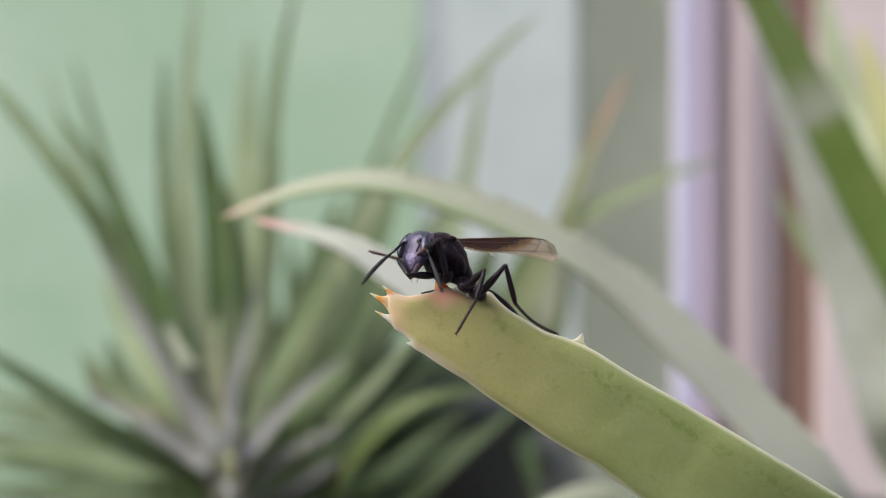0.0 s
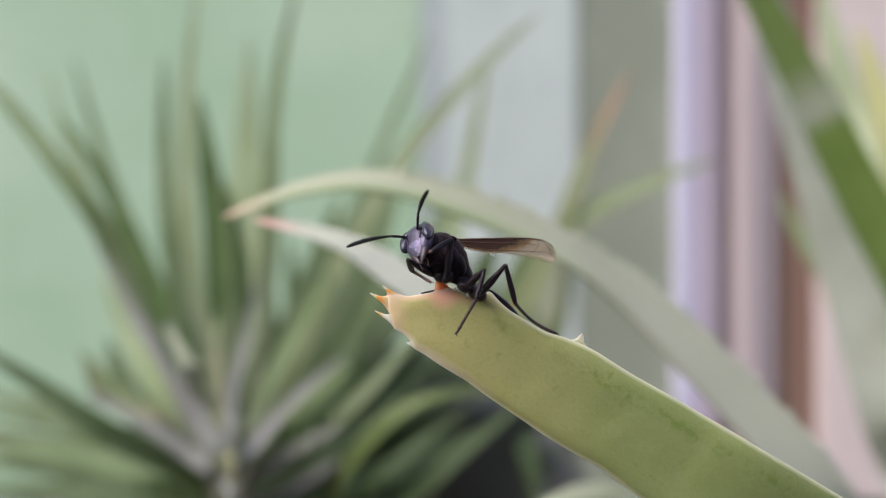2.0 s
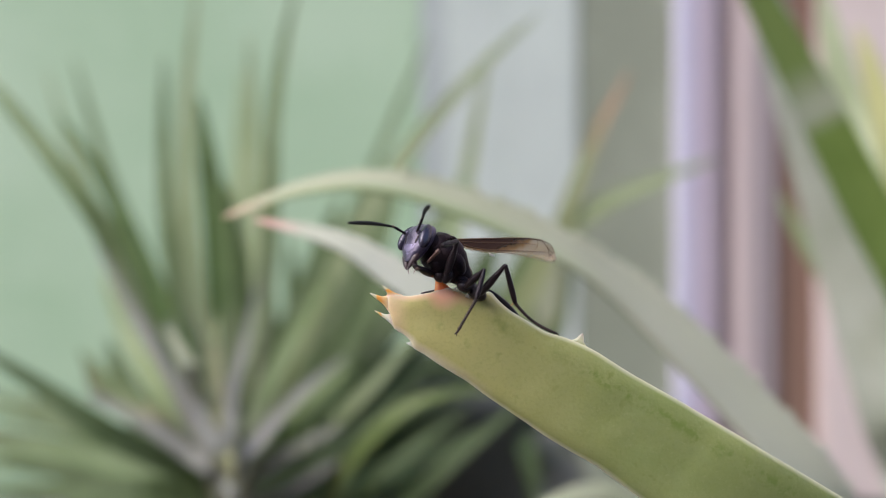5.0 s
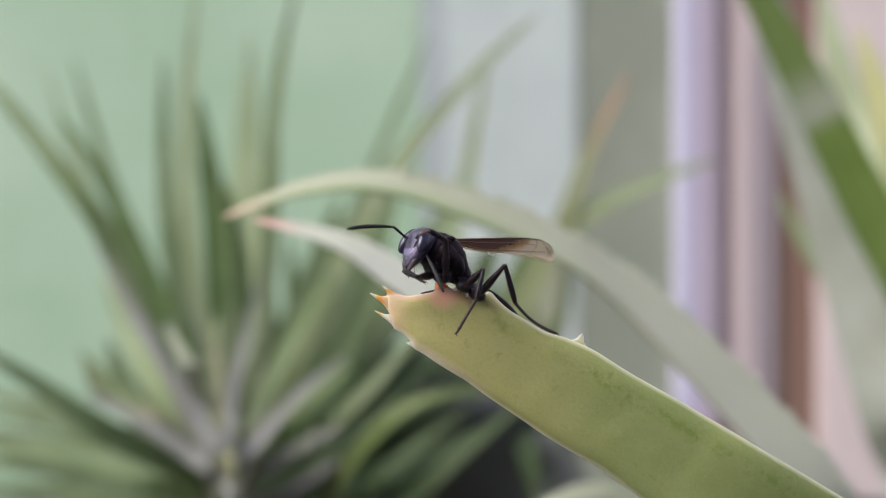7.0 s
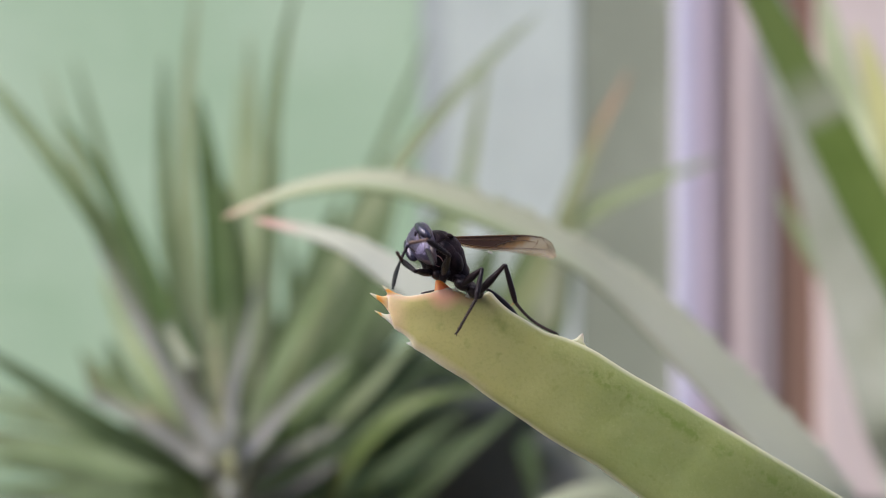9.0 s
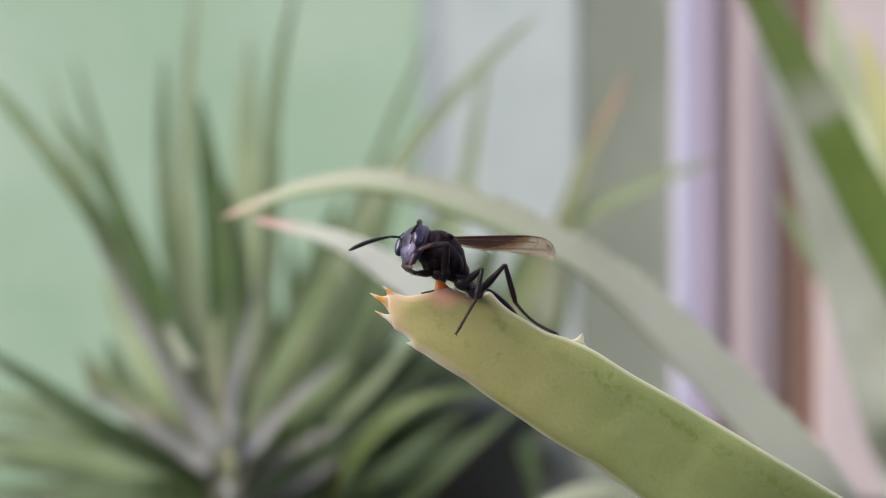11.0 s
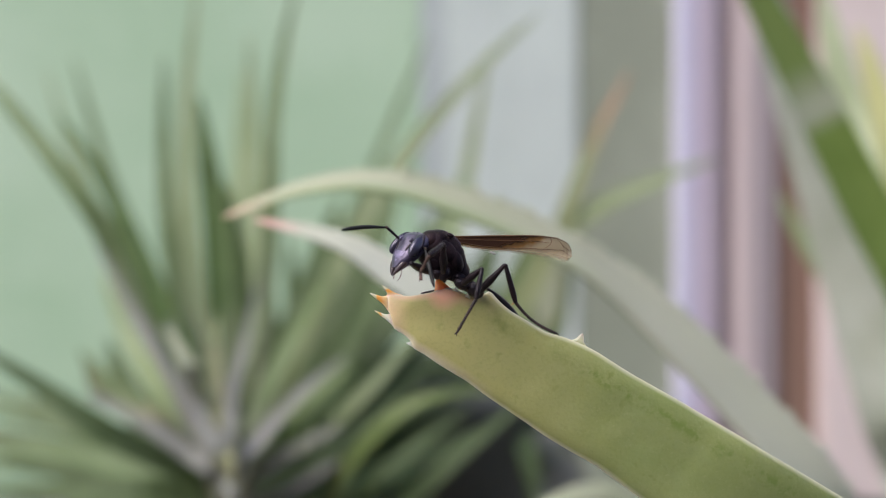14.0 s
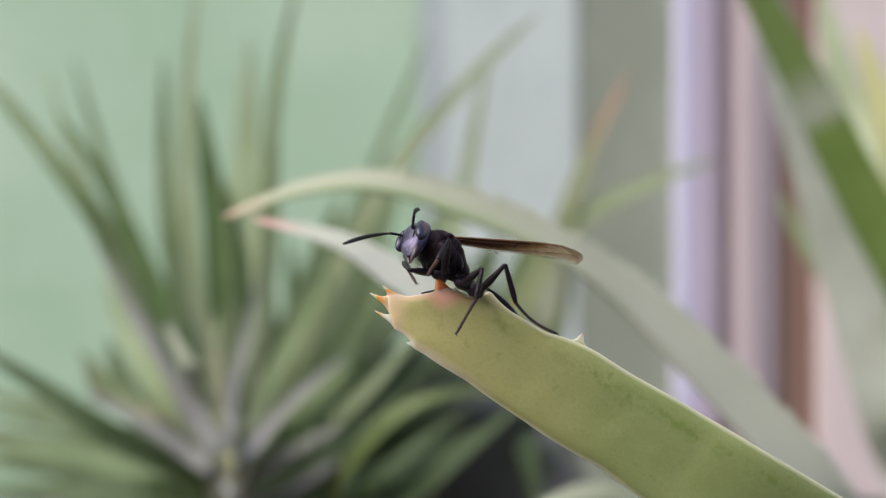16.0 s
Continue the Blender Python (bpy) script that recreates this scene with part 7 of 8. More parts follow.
    walk(foreleg_r_tarsus, [
        (0, bent2((-2.86, -2, 2.26), (-3.66, -2.06, 5.98), (-5.03, -4.39, 5.06), (-6.08, -1.62, 4.17))),
        (0.3, bent2((-2.56, -2, 2.14), (-1.29, -4.81, 4.37), (-3.16, -5.08, 2.23), (-4.77, -2.56, 1.46))),
        (0.4, bent2((-2.68, -2, 2.2), (-1.74, -4.8, 4.6), (-3.15, -5.9, 2.37), (-4.31, -3.13, 1.6))),
        (0.5, bent2((-2.86, -2, 2.26), (-2.59, -4.57, 5.05), (-3.16, -5.78, 2.53), (-3.73, -2.89, 1.59))),
        (0.8, bent2((-2.86, -2, 2.26), (-2.58, -3.97, 5.51), (-3.89, -5.87, 3.82), (-4.88, -3.04, 3.04))),
        (1, bent2((-2.86, -2, 2.26), (-2.58, -3.01, 5.92), (-4.29, -4.69, 4.37), (-5.49, -1.9, 3.77))),
        (1.5, bent2((-2.86, -2, 2.26), (-2.41, -2.05, 6.04), (-4.3, -3.77, 4.76), (-5.51, -0.93, 4.47))),
        (2, bent2((-2.86, -2, 2.26), (-2.31, -2.05, 6.02), (-4.3, -3.66, 4.77), (-5.51, -0.83, 4.46))),
        (2.5, bent2((-2.86, -2, 2.26), (-1.03, -3.63, 5.17), (-3.55, -4.25, 6.36), (-4.33, -1.27, 6.7))),
        (3, bent2((-2.86, -2, 2.26), (-1.03, -3.63, 5.17), (-3.55, -4.25, 6.36), (-4.33, -1.27, 6.7))),
        (3.3, bent2((-2.86, -2, 2.26), (-1.71, -3.01, 5.74), (-4.12, -4.42, 5.17), (-5.2, -1.53, 5.06))),
        (3.5, bent2((-2.86, -2, 2.26), (-2.47, -2.05, 6.04), (-4.82, -2.1, 4.41), (-5.97, 0.69, 3.74))),
        (4, bent2((-2.86, -2, 2.26), (-2.28, -2.05, 6.02), (-3.73, -3.7, 4.19), (-5.08, -1.56, 2.42))),
        (6.3, bent2((-2.92, -2, 2.26), (-1.25, -3.05, 5.51), (-3.55, -4.6, 6.19), (-4.15, -1.62, 5.64))),
        (6.5, bent2((-2.92, -2, 2.26), (-1.04, -2.07, 5.57), (-3.44, -3.3, 6.49), (-4.04, -0.63, 5.05))),
        (6.8, bent2((-2.98, -2, 2.26), (-2.32, -2.05, 6.01), (-4.3, -3.82, 7.05), (-5.51, -0.97, 6.94))),
        (7, bent2((-2.98, -2, 2.26), (-2.87, -3.03, 5.92), (-4.57, -5.12, 6.86), (-5.48, -2.19, 6.51))),
        (7.2, bent2((-3.04, -2, 2.32), (-2.47, -3.79, 5.63), (-3.32, -3.84, 2.9), (-4.33, -1.2, 1.65))),
        (7.5, bent2((-3.16, -2, 2.49), (-2.3, -3.79, 5.74), (-3.15, -4.27, 3.06), (-4.14, -1.82, 1.44))),
        (8, bent2((-3.16, -2, 2.49), (-2.3, -3.99, 5.63), (-4.28, -6.05, 5.61), (-5.17, -3.1, 5.34))),
        (8.5, bent2((-3.16, -2, 2.49), (-3.16, -4.82, 5.05), (-4.37, -7.16, 3.95), (-5.25, -4.75, 2.22))),
        (8.8, bent2((-3.16, -2, 2.49), (-2.61, -2.06, 6.26), (-3.73, -4.47, 7.33), (-5.17, -3.04, 9.66))),
        (9, bent2((-3.16, -2, 2.49), (-2.59, -5.26, 4.37), (-4.71, -6.44, 5.89), (-6.58, -3.99, 5.62))),
        (9.2, bent2((-3.16, -2, 2.49), (-2.59, -4.77, 5.05), (-4.55, -6.85, 5.05), (-5.72, -4.04, 4.48))),
        (11.3, bent2((-3.16, -2, 2.49), (-2.75, -3.95, 5.74), (-4.55, -6.17, 5.61), (-5.63, -3.28, 5.28))),
        (11.5, bent2((-3.1, -2, 2.49), (-2.88, -2.06, 6.3), (-5.05, -3.82, 6.89), (-6.1, -0.96, 6.35))),
        (12, bent2((-3.34, -2, 2.55), (-2.7, -5.15, 4.6), (-3.71, -6.45, 2.27), (-4.87, -3.9, 0.94))),
        (12.5, bent2((-3.34, -2, 2.61), (-2.87, -4.89, 5.05), (-4.26, -7.38, 5.16), (-5.43, -4.52, 5.05))),
        (12.7, bent2((-3.34, -2, 2.61), (-2.87, -4.29, 5.62), (-4.99, -6.2, 5.61), (-6.3, -3.78, 4.2))),
        (13, bent2((-3.34, -2, 2.55), (-4.49, -2.1, 6.18), (-7.19, -3.04, 6.09), (-9.78, -1.35, 5.94))),
        (13.5, bent2((-3.34, -2, 2.55), (-3.77, -2.09, 6.34), (-6.02, -3.56, 7.29), (-8.69, -2, 7.39))),
        (13.8, bent2((-3.22, -2, 2.55), (-3.15, -3.07, 6.21), (-5.02, -5.19, 6.63), (-6.06, -2.36, 5.92))),
        (14, bent2((-3.16, -2, 2.55), (-3.15, -4.41, 5.51), (-4.54, -6.64, 4.39), (-5.43, -4.15, 2.77))),
        (14.5, bent2((-3.16, -2, 2.55), (-3.56, -3.75, 5.91), (-5.7, -5.11, 4.6), (-8.04, -3.34, 3.62))),
        (15, bent2((-3.16, -2, 2.55), (-2.41, -3.63, 5.91), (-4.28, -5.46, 4.77), (-5.47, -2.67, 4.18))),
        (15.5, bent2((-3.16, -2, 2.55), (-2.4, -2.75, 6.21), (-4.3, -4.33, 4.77), (-5.5, -1.49, 4.47))),
        (16, bent2((-3.16, -2, 2.55), (-2.58, -3.71, 5.91), (-3.72, -5.42, 3.93), (-4.77, -2.98, 2.34))),
    ])
    walk(midleg, [
        (0, aimed((-0.87, -1.6, 1.07), (1.06, -3, 2.92))), (0.3, aimed((-0.57, -1.6, 0.96), (1.35, -2.99, 2.81))), (0.4, aimed((-0.69, -1.6, 1.02), (1.24, -3, 2.86))),
        (0.5, aimed((-0.87, -1.6, 1.07), (1.06, -3, 2.92))), (0.8, aimed((-0.87, -1.6, 1.07), (1.06, -3, 2.92))), (1, aimed((-0.87, -1.6, 1.07), (1.06, -3, 2.92))),
        (1.5, aimed((-0.87, -1.6, 1.07), (1.06, -3, 2.92))), (2, aimed((-0.87, -1.6, 1.07), (1.06, -3, 2.92))), (2.5, aimed((-0.87, -1.6, 1.07), (1.06, -3, 2.92))),
        (3, aimed((-0.87, -1.6, 1.07), (1.06, -3, 2.92))), (3.3, aimed((-0.87, -1.6, 1.07), (1.06, -3, 2.92))), (3.5, aimed((-0.87, -1.6, 1.07), (1.06, -3, 2.92))),
        (4, aimed((-0.87, -1.6, 1.07), (1.06, -3, 2.92))), (6.3, aimed((-0.93, -1.6, 1.07), (1, -2.99, 2.93))), (6.5, aimed((-0.93, -1.6, 1.07), (1, -2.99, 2.93))),
        (6.8, aimed((-0.99, -1.6, 1.07), (0.93, -2.98, 2.94))), (7, aimed((-0.99, -1.6, 1.07), (0.93, -2.98, 2.94))), (7.2, aimed((-1.05, -1.6, 1.13), (0.88, -3.01, 2.97))),
        (7.5, aimed((-1.17, -1.6, 1.31), (0.8, -3.11, 3.03))), (8, aimed((-1.17, -1.6, 1.31), (0.8, -3.11, 3.03))), (8.5, aimed((-1.17, -1.6, 1.31), (0.8, -3.11, 3.03))),
        (8.8, aimed((-1.17, -1.6, 1.31), (0.8, -3.11, 3.03))), (9, aimed((-1.17, -1.6, 1.31), (0.8, -3.11, 3.03))), (9.2, aimed((-1.17, -1.6, 1.31), (0.8, -3.11, 3.03))),
        (11.3, aimed((-1.17, -1.6, 1.31), (0.8, -3.11, 3.03))), (11.5, aimed((-1.11, -1.6, 1.31), (0.86, -3.12, 3.02))), (12, aimed((-1.35, -1.6, 1.37), (0.63, -3.12, 3.06))),
        (12.5, aimed((-1.35, -1.6, 1.43), (0.65, -3.16, 3.07))), (12.7, aimed((-1.35, -1.6, 1.43), (0.65, -3.16, 3.07))), (13, aimed((-1.35, -1.6, 1.37), (0.63, -3.12, 3.06))),
        (13.5, aimed((-1.35, -1.6, 1.37), (0.63, -3.12, 3.06))), (13.8, aimed((-1.23, -1.6, 1.37), (0.75, -3.14, 3.05))), (14, aimed((-1.17, -1.6, 1.37), (0.81, -3.15, 3.04))),
        (14.5, aimed((-1.17, -1.6, 1.37), (0.81, -3.15, 3.04))), (15, aimed((-1.17, -1.6, 1.37), (0.81, -3.15, 3.04))), (15.5, aimed((-1.17, -1.6, 1.37), (0.81, -3.15, 3.04))),
        (16, aimed((-1.17, -1.6, 1.37), (0.81, -3.15, 3.04))),
    ])
    walk(midleg_tibia, [
        (0, bent((-0.87, -1.6, 1.07), (1.06, -3, 2.92), (0.16, -3.9, -0.09))), (0.3, bent((-0.57, -1.6, 0.96), (1.35, -2.99, 2.81), (0.16, -3.9, -0.09))),
        (0.4, bent((-0.69, -1.6, 1.02), (1.24, -3, 2.86), (0.16, -3.9, -0.09))), (0.5, bent((-0.87, -1.6, 1.07), (1.06, -3, 2.92), (0.16, -3.9, -0.09))),
        (0.8, bent((-0.87, -1.6, 1.07), (1.06, -3, 2.92), (0.16, -3.9, -0.09))), (1, bent((-0.87, -1.6, 1.07), (1.06, -3, 2.92), (0.16, -3.9, -0.09))),
        (1.5, bent((-0.87, -1.6, 1.07), (1.06, -3, 2.92), (0.16, -3.9, -0.09))), (2, bent((-0.87, -1.6, 1.07), (1.06, -3, 2.92), (0.16, -3.9, -0.09))),
        (2.5, bent((-0.87, -1.6, 1.07), (1.06, -3, 2.92), (0.16, -3.9, -0.09))), (3, bent((-0.87, -1.6, 1.07), (1.06, -3, 2.92), (0.16, -3.9, -0.09))),
        (3.3, bent((-0.87, -1.6, 1.07), (1.06, -3, 2.92), (0.16, -3.9, -0.09))), (3.5, bent((-0.87, -1.6, 1.07), (1.06, -3, 2.92), (0.16, -3.9, -0.09))),
        (4, bent((-0.87, -1.6, 1.07), (1.06, -3, 2.92), (0.16, -3.9, -0.09))), (6.3, bent((-0.93, -1.6, 1.07), (1, -2.99, 2.93), (0.16, -3.9, -0.09))),
        (6.5, bent((-0.93, -1.6, 1.07), (1, -2.99, 2.93), (0.16, -3.9, -0.09))), (6.8, bent((-0.99, -1.6, 1.07), (0.93, -2.98, 2.94), (0.16, -3.91, -0.09))),
        (7, bent((-0.99, -1.6, 1.07), (0.93, -2.98, 2.94), (0.16, -3.91, -0.09))), (7.2, bent((-1.05, -1.6, 1.13), (0.88, -3.01, 2.97), (0.16, -3.9, -0.09))),
        (7.5, bent((-1.17, -1.6, 1.31), (0.8, -3.11, 3.03), (0.14, -3.88, -0.08))), (8, bent((-1.17, -1.6, 1.31), (0.8, -3.11, 3.03), (0.14, -3.88, -0.08))),
        (8.5, bent((-1.17, -1.6, 1.31), (0.8, -3.11, 3.03), (0.14, -3.88, -0.08))), (8.8, bent((-1.17, -1.6, 1.31), (0.8, -3.11, 3.03), (0.14, -3.88, -0.08))),
        (9, bent((-1.17, -1.6, 1.31), (0.8, -3.11, 3.03), (0.14, -3.88, -0.08))), (9.2, bent((-1.17, -1.6, 1.31), (0.8, -3.11, 3.03), (0.14, -3.88, -0.08))),
        (11.3, bent((-1.17, -1.6, 1.31), (0.8, -3.11, 3.03), (0.14, -3.88, -0.08))), (11.5, bent((-1.11, -1.6, 1.31), (0.86, -3.12, 3.02), (0.14, -3.88, -0.08))),
        (12, bent((-1.35, -1.6, 1.37), (0.63, -3.12, 3.06), (0.14, -3.88, -0.08))), (12.5, bent((-1.35, -1.6, 1.43), (0.65, -3.16, 3.07), (0.14, -3.88, -0.08))),
        (12.7, bent((-1.35, -1.6, 1.43), (0.65, -3.16, 3.07), (0.14, -3.88, -0.08))), (13, bent((-1.35, -1.6, 1.37), (0.63, -3.12, 3.06), (0.14, -3.88, -0.08))),
        (13.5, bent((-1.35, -1.6, 1.37), (0.63, -3.12, 3.06), (0.14, -3.88, -0.08))), (13.8, bent((-1.23, -1.6, 1.37), (0.75, -3.14, 3.05), (0.14, -3.88, -0.08))),
        (14, bent((-1.17, -1.6, 1.37), (0.81, -3.15, 3.04), (0.14, -3.88, -0.08))), (14.5, bent((-1.17, -1.6, 1.37), (0.81, -3.15, 3.04), (0.14, -3.88, -0.08))),
        (15, bent((-1.17, -1.6, 1.37), (0.81, -3.15, 3.04), (0.14, -3.88, -0.08))), (15.5, bent((-1.17, -1.6, 1.37), (0.81, -3.15, 3.04), (0.14, -3.88, -0.08))),
        (16, bent((-1.17, -1.6, 1.37), (0.81, -3.15, 3.04), (0.14, -3.88, -0.08))),
    ])
    walk(midleg_tarsus, [
        (0, bent2((-0.87, -1.6, 1.07), (1.06, -3, 2.92), (0.16, -3.9, -0.09), (-1.84, -3.6, -3.55))),
        (0.3, bent2((-0.57, -1.6, 0.96), (1.35, -2.99, 2.81), (0.16, -3.9, -0.09), (-1.84, -3.6, -3.55))),
        (0.4, bent2((-0.69, -1.6, 1.02), (1.24, -3, 2.86), (0.16, -3.9, -0.09), (-1.84, -3.6, -3.55))),
        (0.5, bent2((-0.87, -1.6, 1.07), (1.06, -3, 2.92), (0.16, -3.9, -0.09), (-1.84, -3.6, -3.55))),
        (0.8, bent2((-0.87, -1.6, 1.07), (1.06, -3, 2.92), (0.16, -3.9, -0.09), (-1.84, -3.6, -3.55))),
        (1, bent2((-0.87, -1.6, 1.07), (1.06, -3, 2.92), (0.16, -3.9, -0.09), (-1.84, -3.6, -3.55))),
        (1.5, bent2((-0.87, -1.6, 1.07), (1.06, -3, 2.92), (0.16, -3.9, -0.09), (-1.84, -3.6, -3.55))),
        (2, bent2((-0.87, -1.6, 1.07), (1.06, -3, 2.92), (0.16, -3.9, -0.09), (-1.84, -3.6, -3.55))),
        (2.5, bent2((-0.87, -1.6, 1.07), (1.06, -3, 2.92), (0.16, -3.9, -0.09), (-1.84, -3.6, -3.55))),
        (3, bent2((-0.87, -1.6, 1.07), (1.06, -3, 2.92), (0.16, -3.9, -0.09), (-1.84, -3.6, -3.55))),
        (3.3, bent2((-0.87, -1.6, 1.07), (1.06, -3, 2.92), (0.16, -3.9, -0.09), (-1.84, -3.6, -3.55))),
        (3.5, bent2((-0.87, -1.6, 1.07), (1.06, -3, 2.92), (0.16, -3.9, -0.09), (-1.84, -3.6, -3.55))),
        (4, bent2((-0.87, -1.6, 1.07), (1.06, -3, 2.92), (0.16, -3.9, -0.09), (-1.84, -3.6, -3.55))),
        (6.3, bent2((-0.93, -1.6, 1.07), (1, -2.99, 2.93), (0.16, -3.9, -0.09), (-1.84, -3.6, -3.55))),
        (6.5, bent2((-0.93, -1.6, 1.07), (1, -2.99, 2.93), (0.16, -3.9, -0.09), (-1.84, -3.6, -3.55))),
        (6.8, bent2((-0.99, -1.6, 1.07), (0.93, -2.98, 2.94), (0.16, -3.91, -0.09), (-1.84, -3.6, -3.55))),
        (7, bent2((-0.99, -1.6, 1.07), (0.93, -2.98, 2.94), (0.16, -3.91, -0.09), (-1.84, -3.6, -3.55))),
        (7.2, bent2((-1.05, -1.6, 1.13), (0.88, -3.01, 2.97), (0.16, -3.9, -0.09), (-1.84, -3.6, -3.55))),
        (7.5, bent2((-1.17, -1.6, 1.31), (0.8, -3.11, 3.03), (0.14, -3.88, -0.08), (-1.84, -3.6, -3.55))),
        (8, bent2((-1.17, -1.6, 1.31), (0.8, -3.11, 3.03), (0.14, -3.88, -0.08), (-1.84, -3.6, -3.55))),
        (8.5, bent2((-1.17, -1.6, 1.31), (0.8, -3.11, 3.03), (0.14, -3.88, -0.08), (-1.84, -3.6, -3.55))),
        (8.8, bent2((-1.17, -1.6, 1.31), (0.8, -3.11, 3.03), (0.14, -3.88, -0.08), (-1.84, -3.6, -3.55))),
        (9, bent2((-1.17, -1.6, 1.31), (0.8, -3.11, 3.03), (0.14, -3.88, -0.08), (-1.84, -3.6, -3.55))),
        (9.2, bent2((-1.17, -1.6, 1.31), (0.8, -3.11, 3.03), (0.14, -3.88, -0.08), (-1.84, -3.6, -3.55))),
        (11.3, bent2((-1.17, -1.6, 1.31), (0.8, -3.11, 3.03), (0.14, -3.88, -0.08), (-1.84, -3.6, -3.55))),
        (11.5, bent2((-1.11, -1.6, 1.31), (0.86, -3.12, 3.02), (0.14, -3.88, -0.08), (-1.84, -3.6, -3.55))),
        (12, bent2((-1.35, -1.6, 1.37), (0.63, -3.12, 3.06), (0.14, -3.88, -0.08), (-1.84, -3.6, -3.55))),
        (12.5, bent2((-1.35, -1.6, 1.43), (0.65, -3.16, 3.07), (0.14, -3.88, -0.08), (-1.84, -3.6, -3.55))),
        (12.7, bent2((-1.35, -1.6, 1.43), (0.65, -3.16, 3.07), (0.14, -3.88, -0.08), (-1.84, -3.6, -3.55))),
        (13, bent2((-1.35, -1.6, 1.37), (0.63, -3.12, 3.06), (0.14, -3.88, -0.08), (-1.84, -3.6, -3.55))),
        (13.5, bent2((-1.35, -1.6, 1.37), (0.63, -3.12, 3.06), (0.14, -3.88, -0.08), (-1.84, -3.6, -3.55))),
        (13.8, bent2((-1.23, -1.6, 1.37), (0.75, -3.14, 3.05), (0.14, -3.88, -0.08), (-1.84, -3.6, -3.55))),
        (14, bent2((-1.17, -1.6, 1.37), (0.81, -3.15, 3.04), (0.14, -3.88, -0.08), (-1.84, -3.6, -3.55))),
        (14.5, bent2((-1.17, -1.6, 1.37), (0.81, -3.15, 3.04), (0.14, -3.88, -0.08), (-1.84, -3.6, -3.55))),
        (15, bent2((-1.17, -1.6, 1.37), (0.81, -3.15, 3.04), (0.14, -3.88, -0.08), (-1.84, -3.6, -3.55))),
        (15.5, bent2((-1.17, -1.6, 1.37), (0.81, -3.15, 3.04), (0.14, -3.88, -0.08), (-1.84, -3.6, -3.55))),
        (16, bent2((-1.17, -1.6, 1.37), (0.81, -3.15, 3.04), (0.14, -3.88, -0.08), (-1.84, -3.6, -3.55))),
    ])
    walk(hindleg, [
        (0, aimed((0.49, -1.2, 0.12), (3.22, -2.6, 3.37))), (0.3, aimed((0.67, -1.2, 0.05), (3.33, -2.6, 3.36))), (0.4, aimed((0.6, -1.2, 0.08), (3.29, -2.6, 3.37))),
        (0.5, aimed((0.49, -1.2, 0.12), (3.22, -2.6, 3.37))), (0.8, aimed((0.49, -1.2, 0.12), (3.22, -2.6, 3.37))), (1, aimed((0.49, -1.2, 0.12), (3.22, -2.6, 3.37))),
        (1.5, aimed((0.49, -1.2, 0.12), (3.22, -2.6, 3.37))), (2, aimed((0.49, -1.2, 0.12), (3.22, -2.6, 3.37))), (2.5, aimed((0.49, -1.2, 0.12), (3.22, -2.6, 3.37))),
        (3, aimed((0.49, -1.2, 0.12), (3.22, -2.6, 3.37))), (3.3, aimed((0.49, -1.2, 0.12), (3.22, -2.6, 3.37))), (3.5, aimed((0.49, -1.2, 0.12), (3.22, -2.6, 3.37))),
        (4, aimed((0.49, -1.2, 0.12), (3.22, -2.6, 3.37))), (6.3, aimed((0.45, -1.2, 0.12), (3.19, -2.6, 3.37))), (6.5, aimed((0.45, -1.2, 0.12), (3.19, -2.6, 3.37))),
        (6.8, aimed((0.42, -1.2, 0.12), (3.16, -2.6, 3.37))), (7, aimed((0.42, -1.2, 0.12), (3.16, -2.6, 3.37))), (7.2, aimed((0.38, -1.2, 0.15), (3.15, -2.6, 3.37))),
        (7.5, aimed((0.31, -1.2, 0.26), (3.18, -2.59, 3.4))), (8, aimed((0.31, -1.2, 0.26), (3.18, -2.59, 3.4))), (8.5, aimed((0.31, -1.2, 0.26), (3.18, -2.59, 3.4))),
        (8.8, aimed((0.31, -1.2, 0.26), (3.18, -2.59, 3.4))), (9, aimed((0.31, -1.2, 0.26), (3.18, -2.59, 3.4))), (9.2, aimed((0.31, -1.2, 0.26), (3.18, -2.59, 3.4))),
        (11.3, aimed((0.31, -1.2, 0.26), (3.18, -2.59, 3.4))), (11.5, aimed((0.35, -1.2, 0.26), (3.21, -2.58, 3.41))), (12, aimed((0.2, -1.2, 0.3), (3.12, -2.58, 3.4))),
        (12.5, aimed((0.2, -1.2, 0.33), (3.14, -2.58, 3.41))), (12.7, aimed((0.2, -1.2, 0.33), (3.14, -2.58, 3.41))), (13, aimed((0.2, -1.2, 0.3), (3.12, -2.58, 3.4))),
        (13.5, aimed((0.2, -1.2, 0.3), (3.12, -2.58, 3.4))), (13.8, aimed((0.28, -1.2, 0.3), (3.17, -2.58, 3.41))), (14, aimed((0.31, -1.2, 0.3), (3.2, -2.58, 3.42))),
        (14.5, aimed((0.31, -1.2, 0.3), (3.2, -2.58, 3.42))), (15, aimed((0.31, -1.2, 0.3), (3.2, -2.58, 3.42))), (15.5, aimed((0.31, -1.2, 0.3), (3.2, -2.58, 3.42))),
        (16, aimed((0.31, -1.2, 0.3), (3.2, -2.58, 3.42))),
    ])
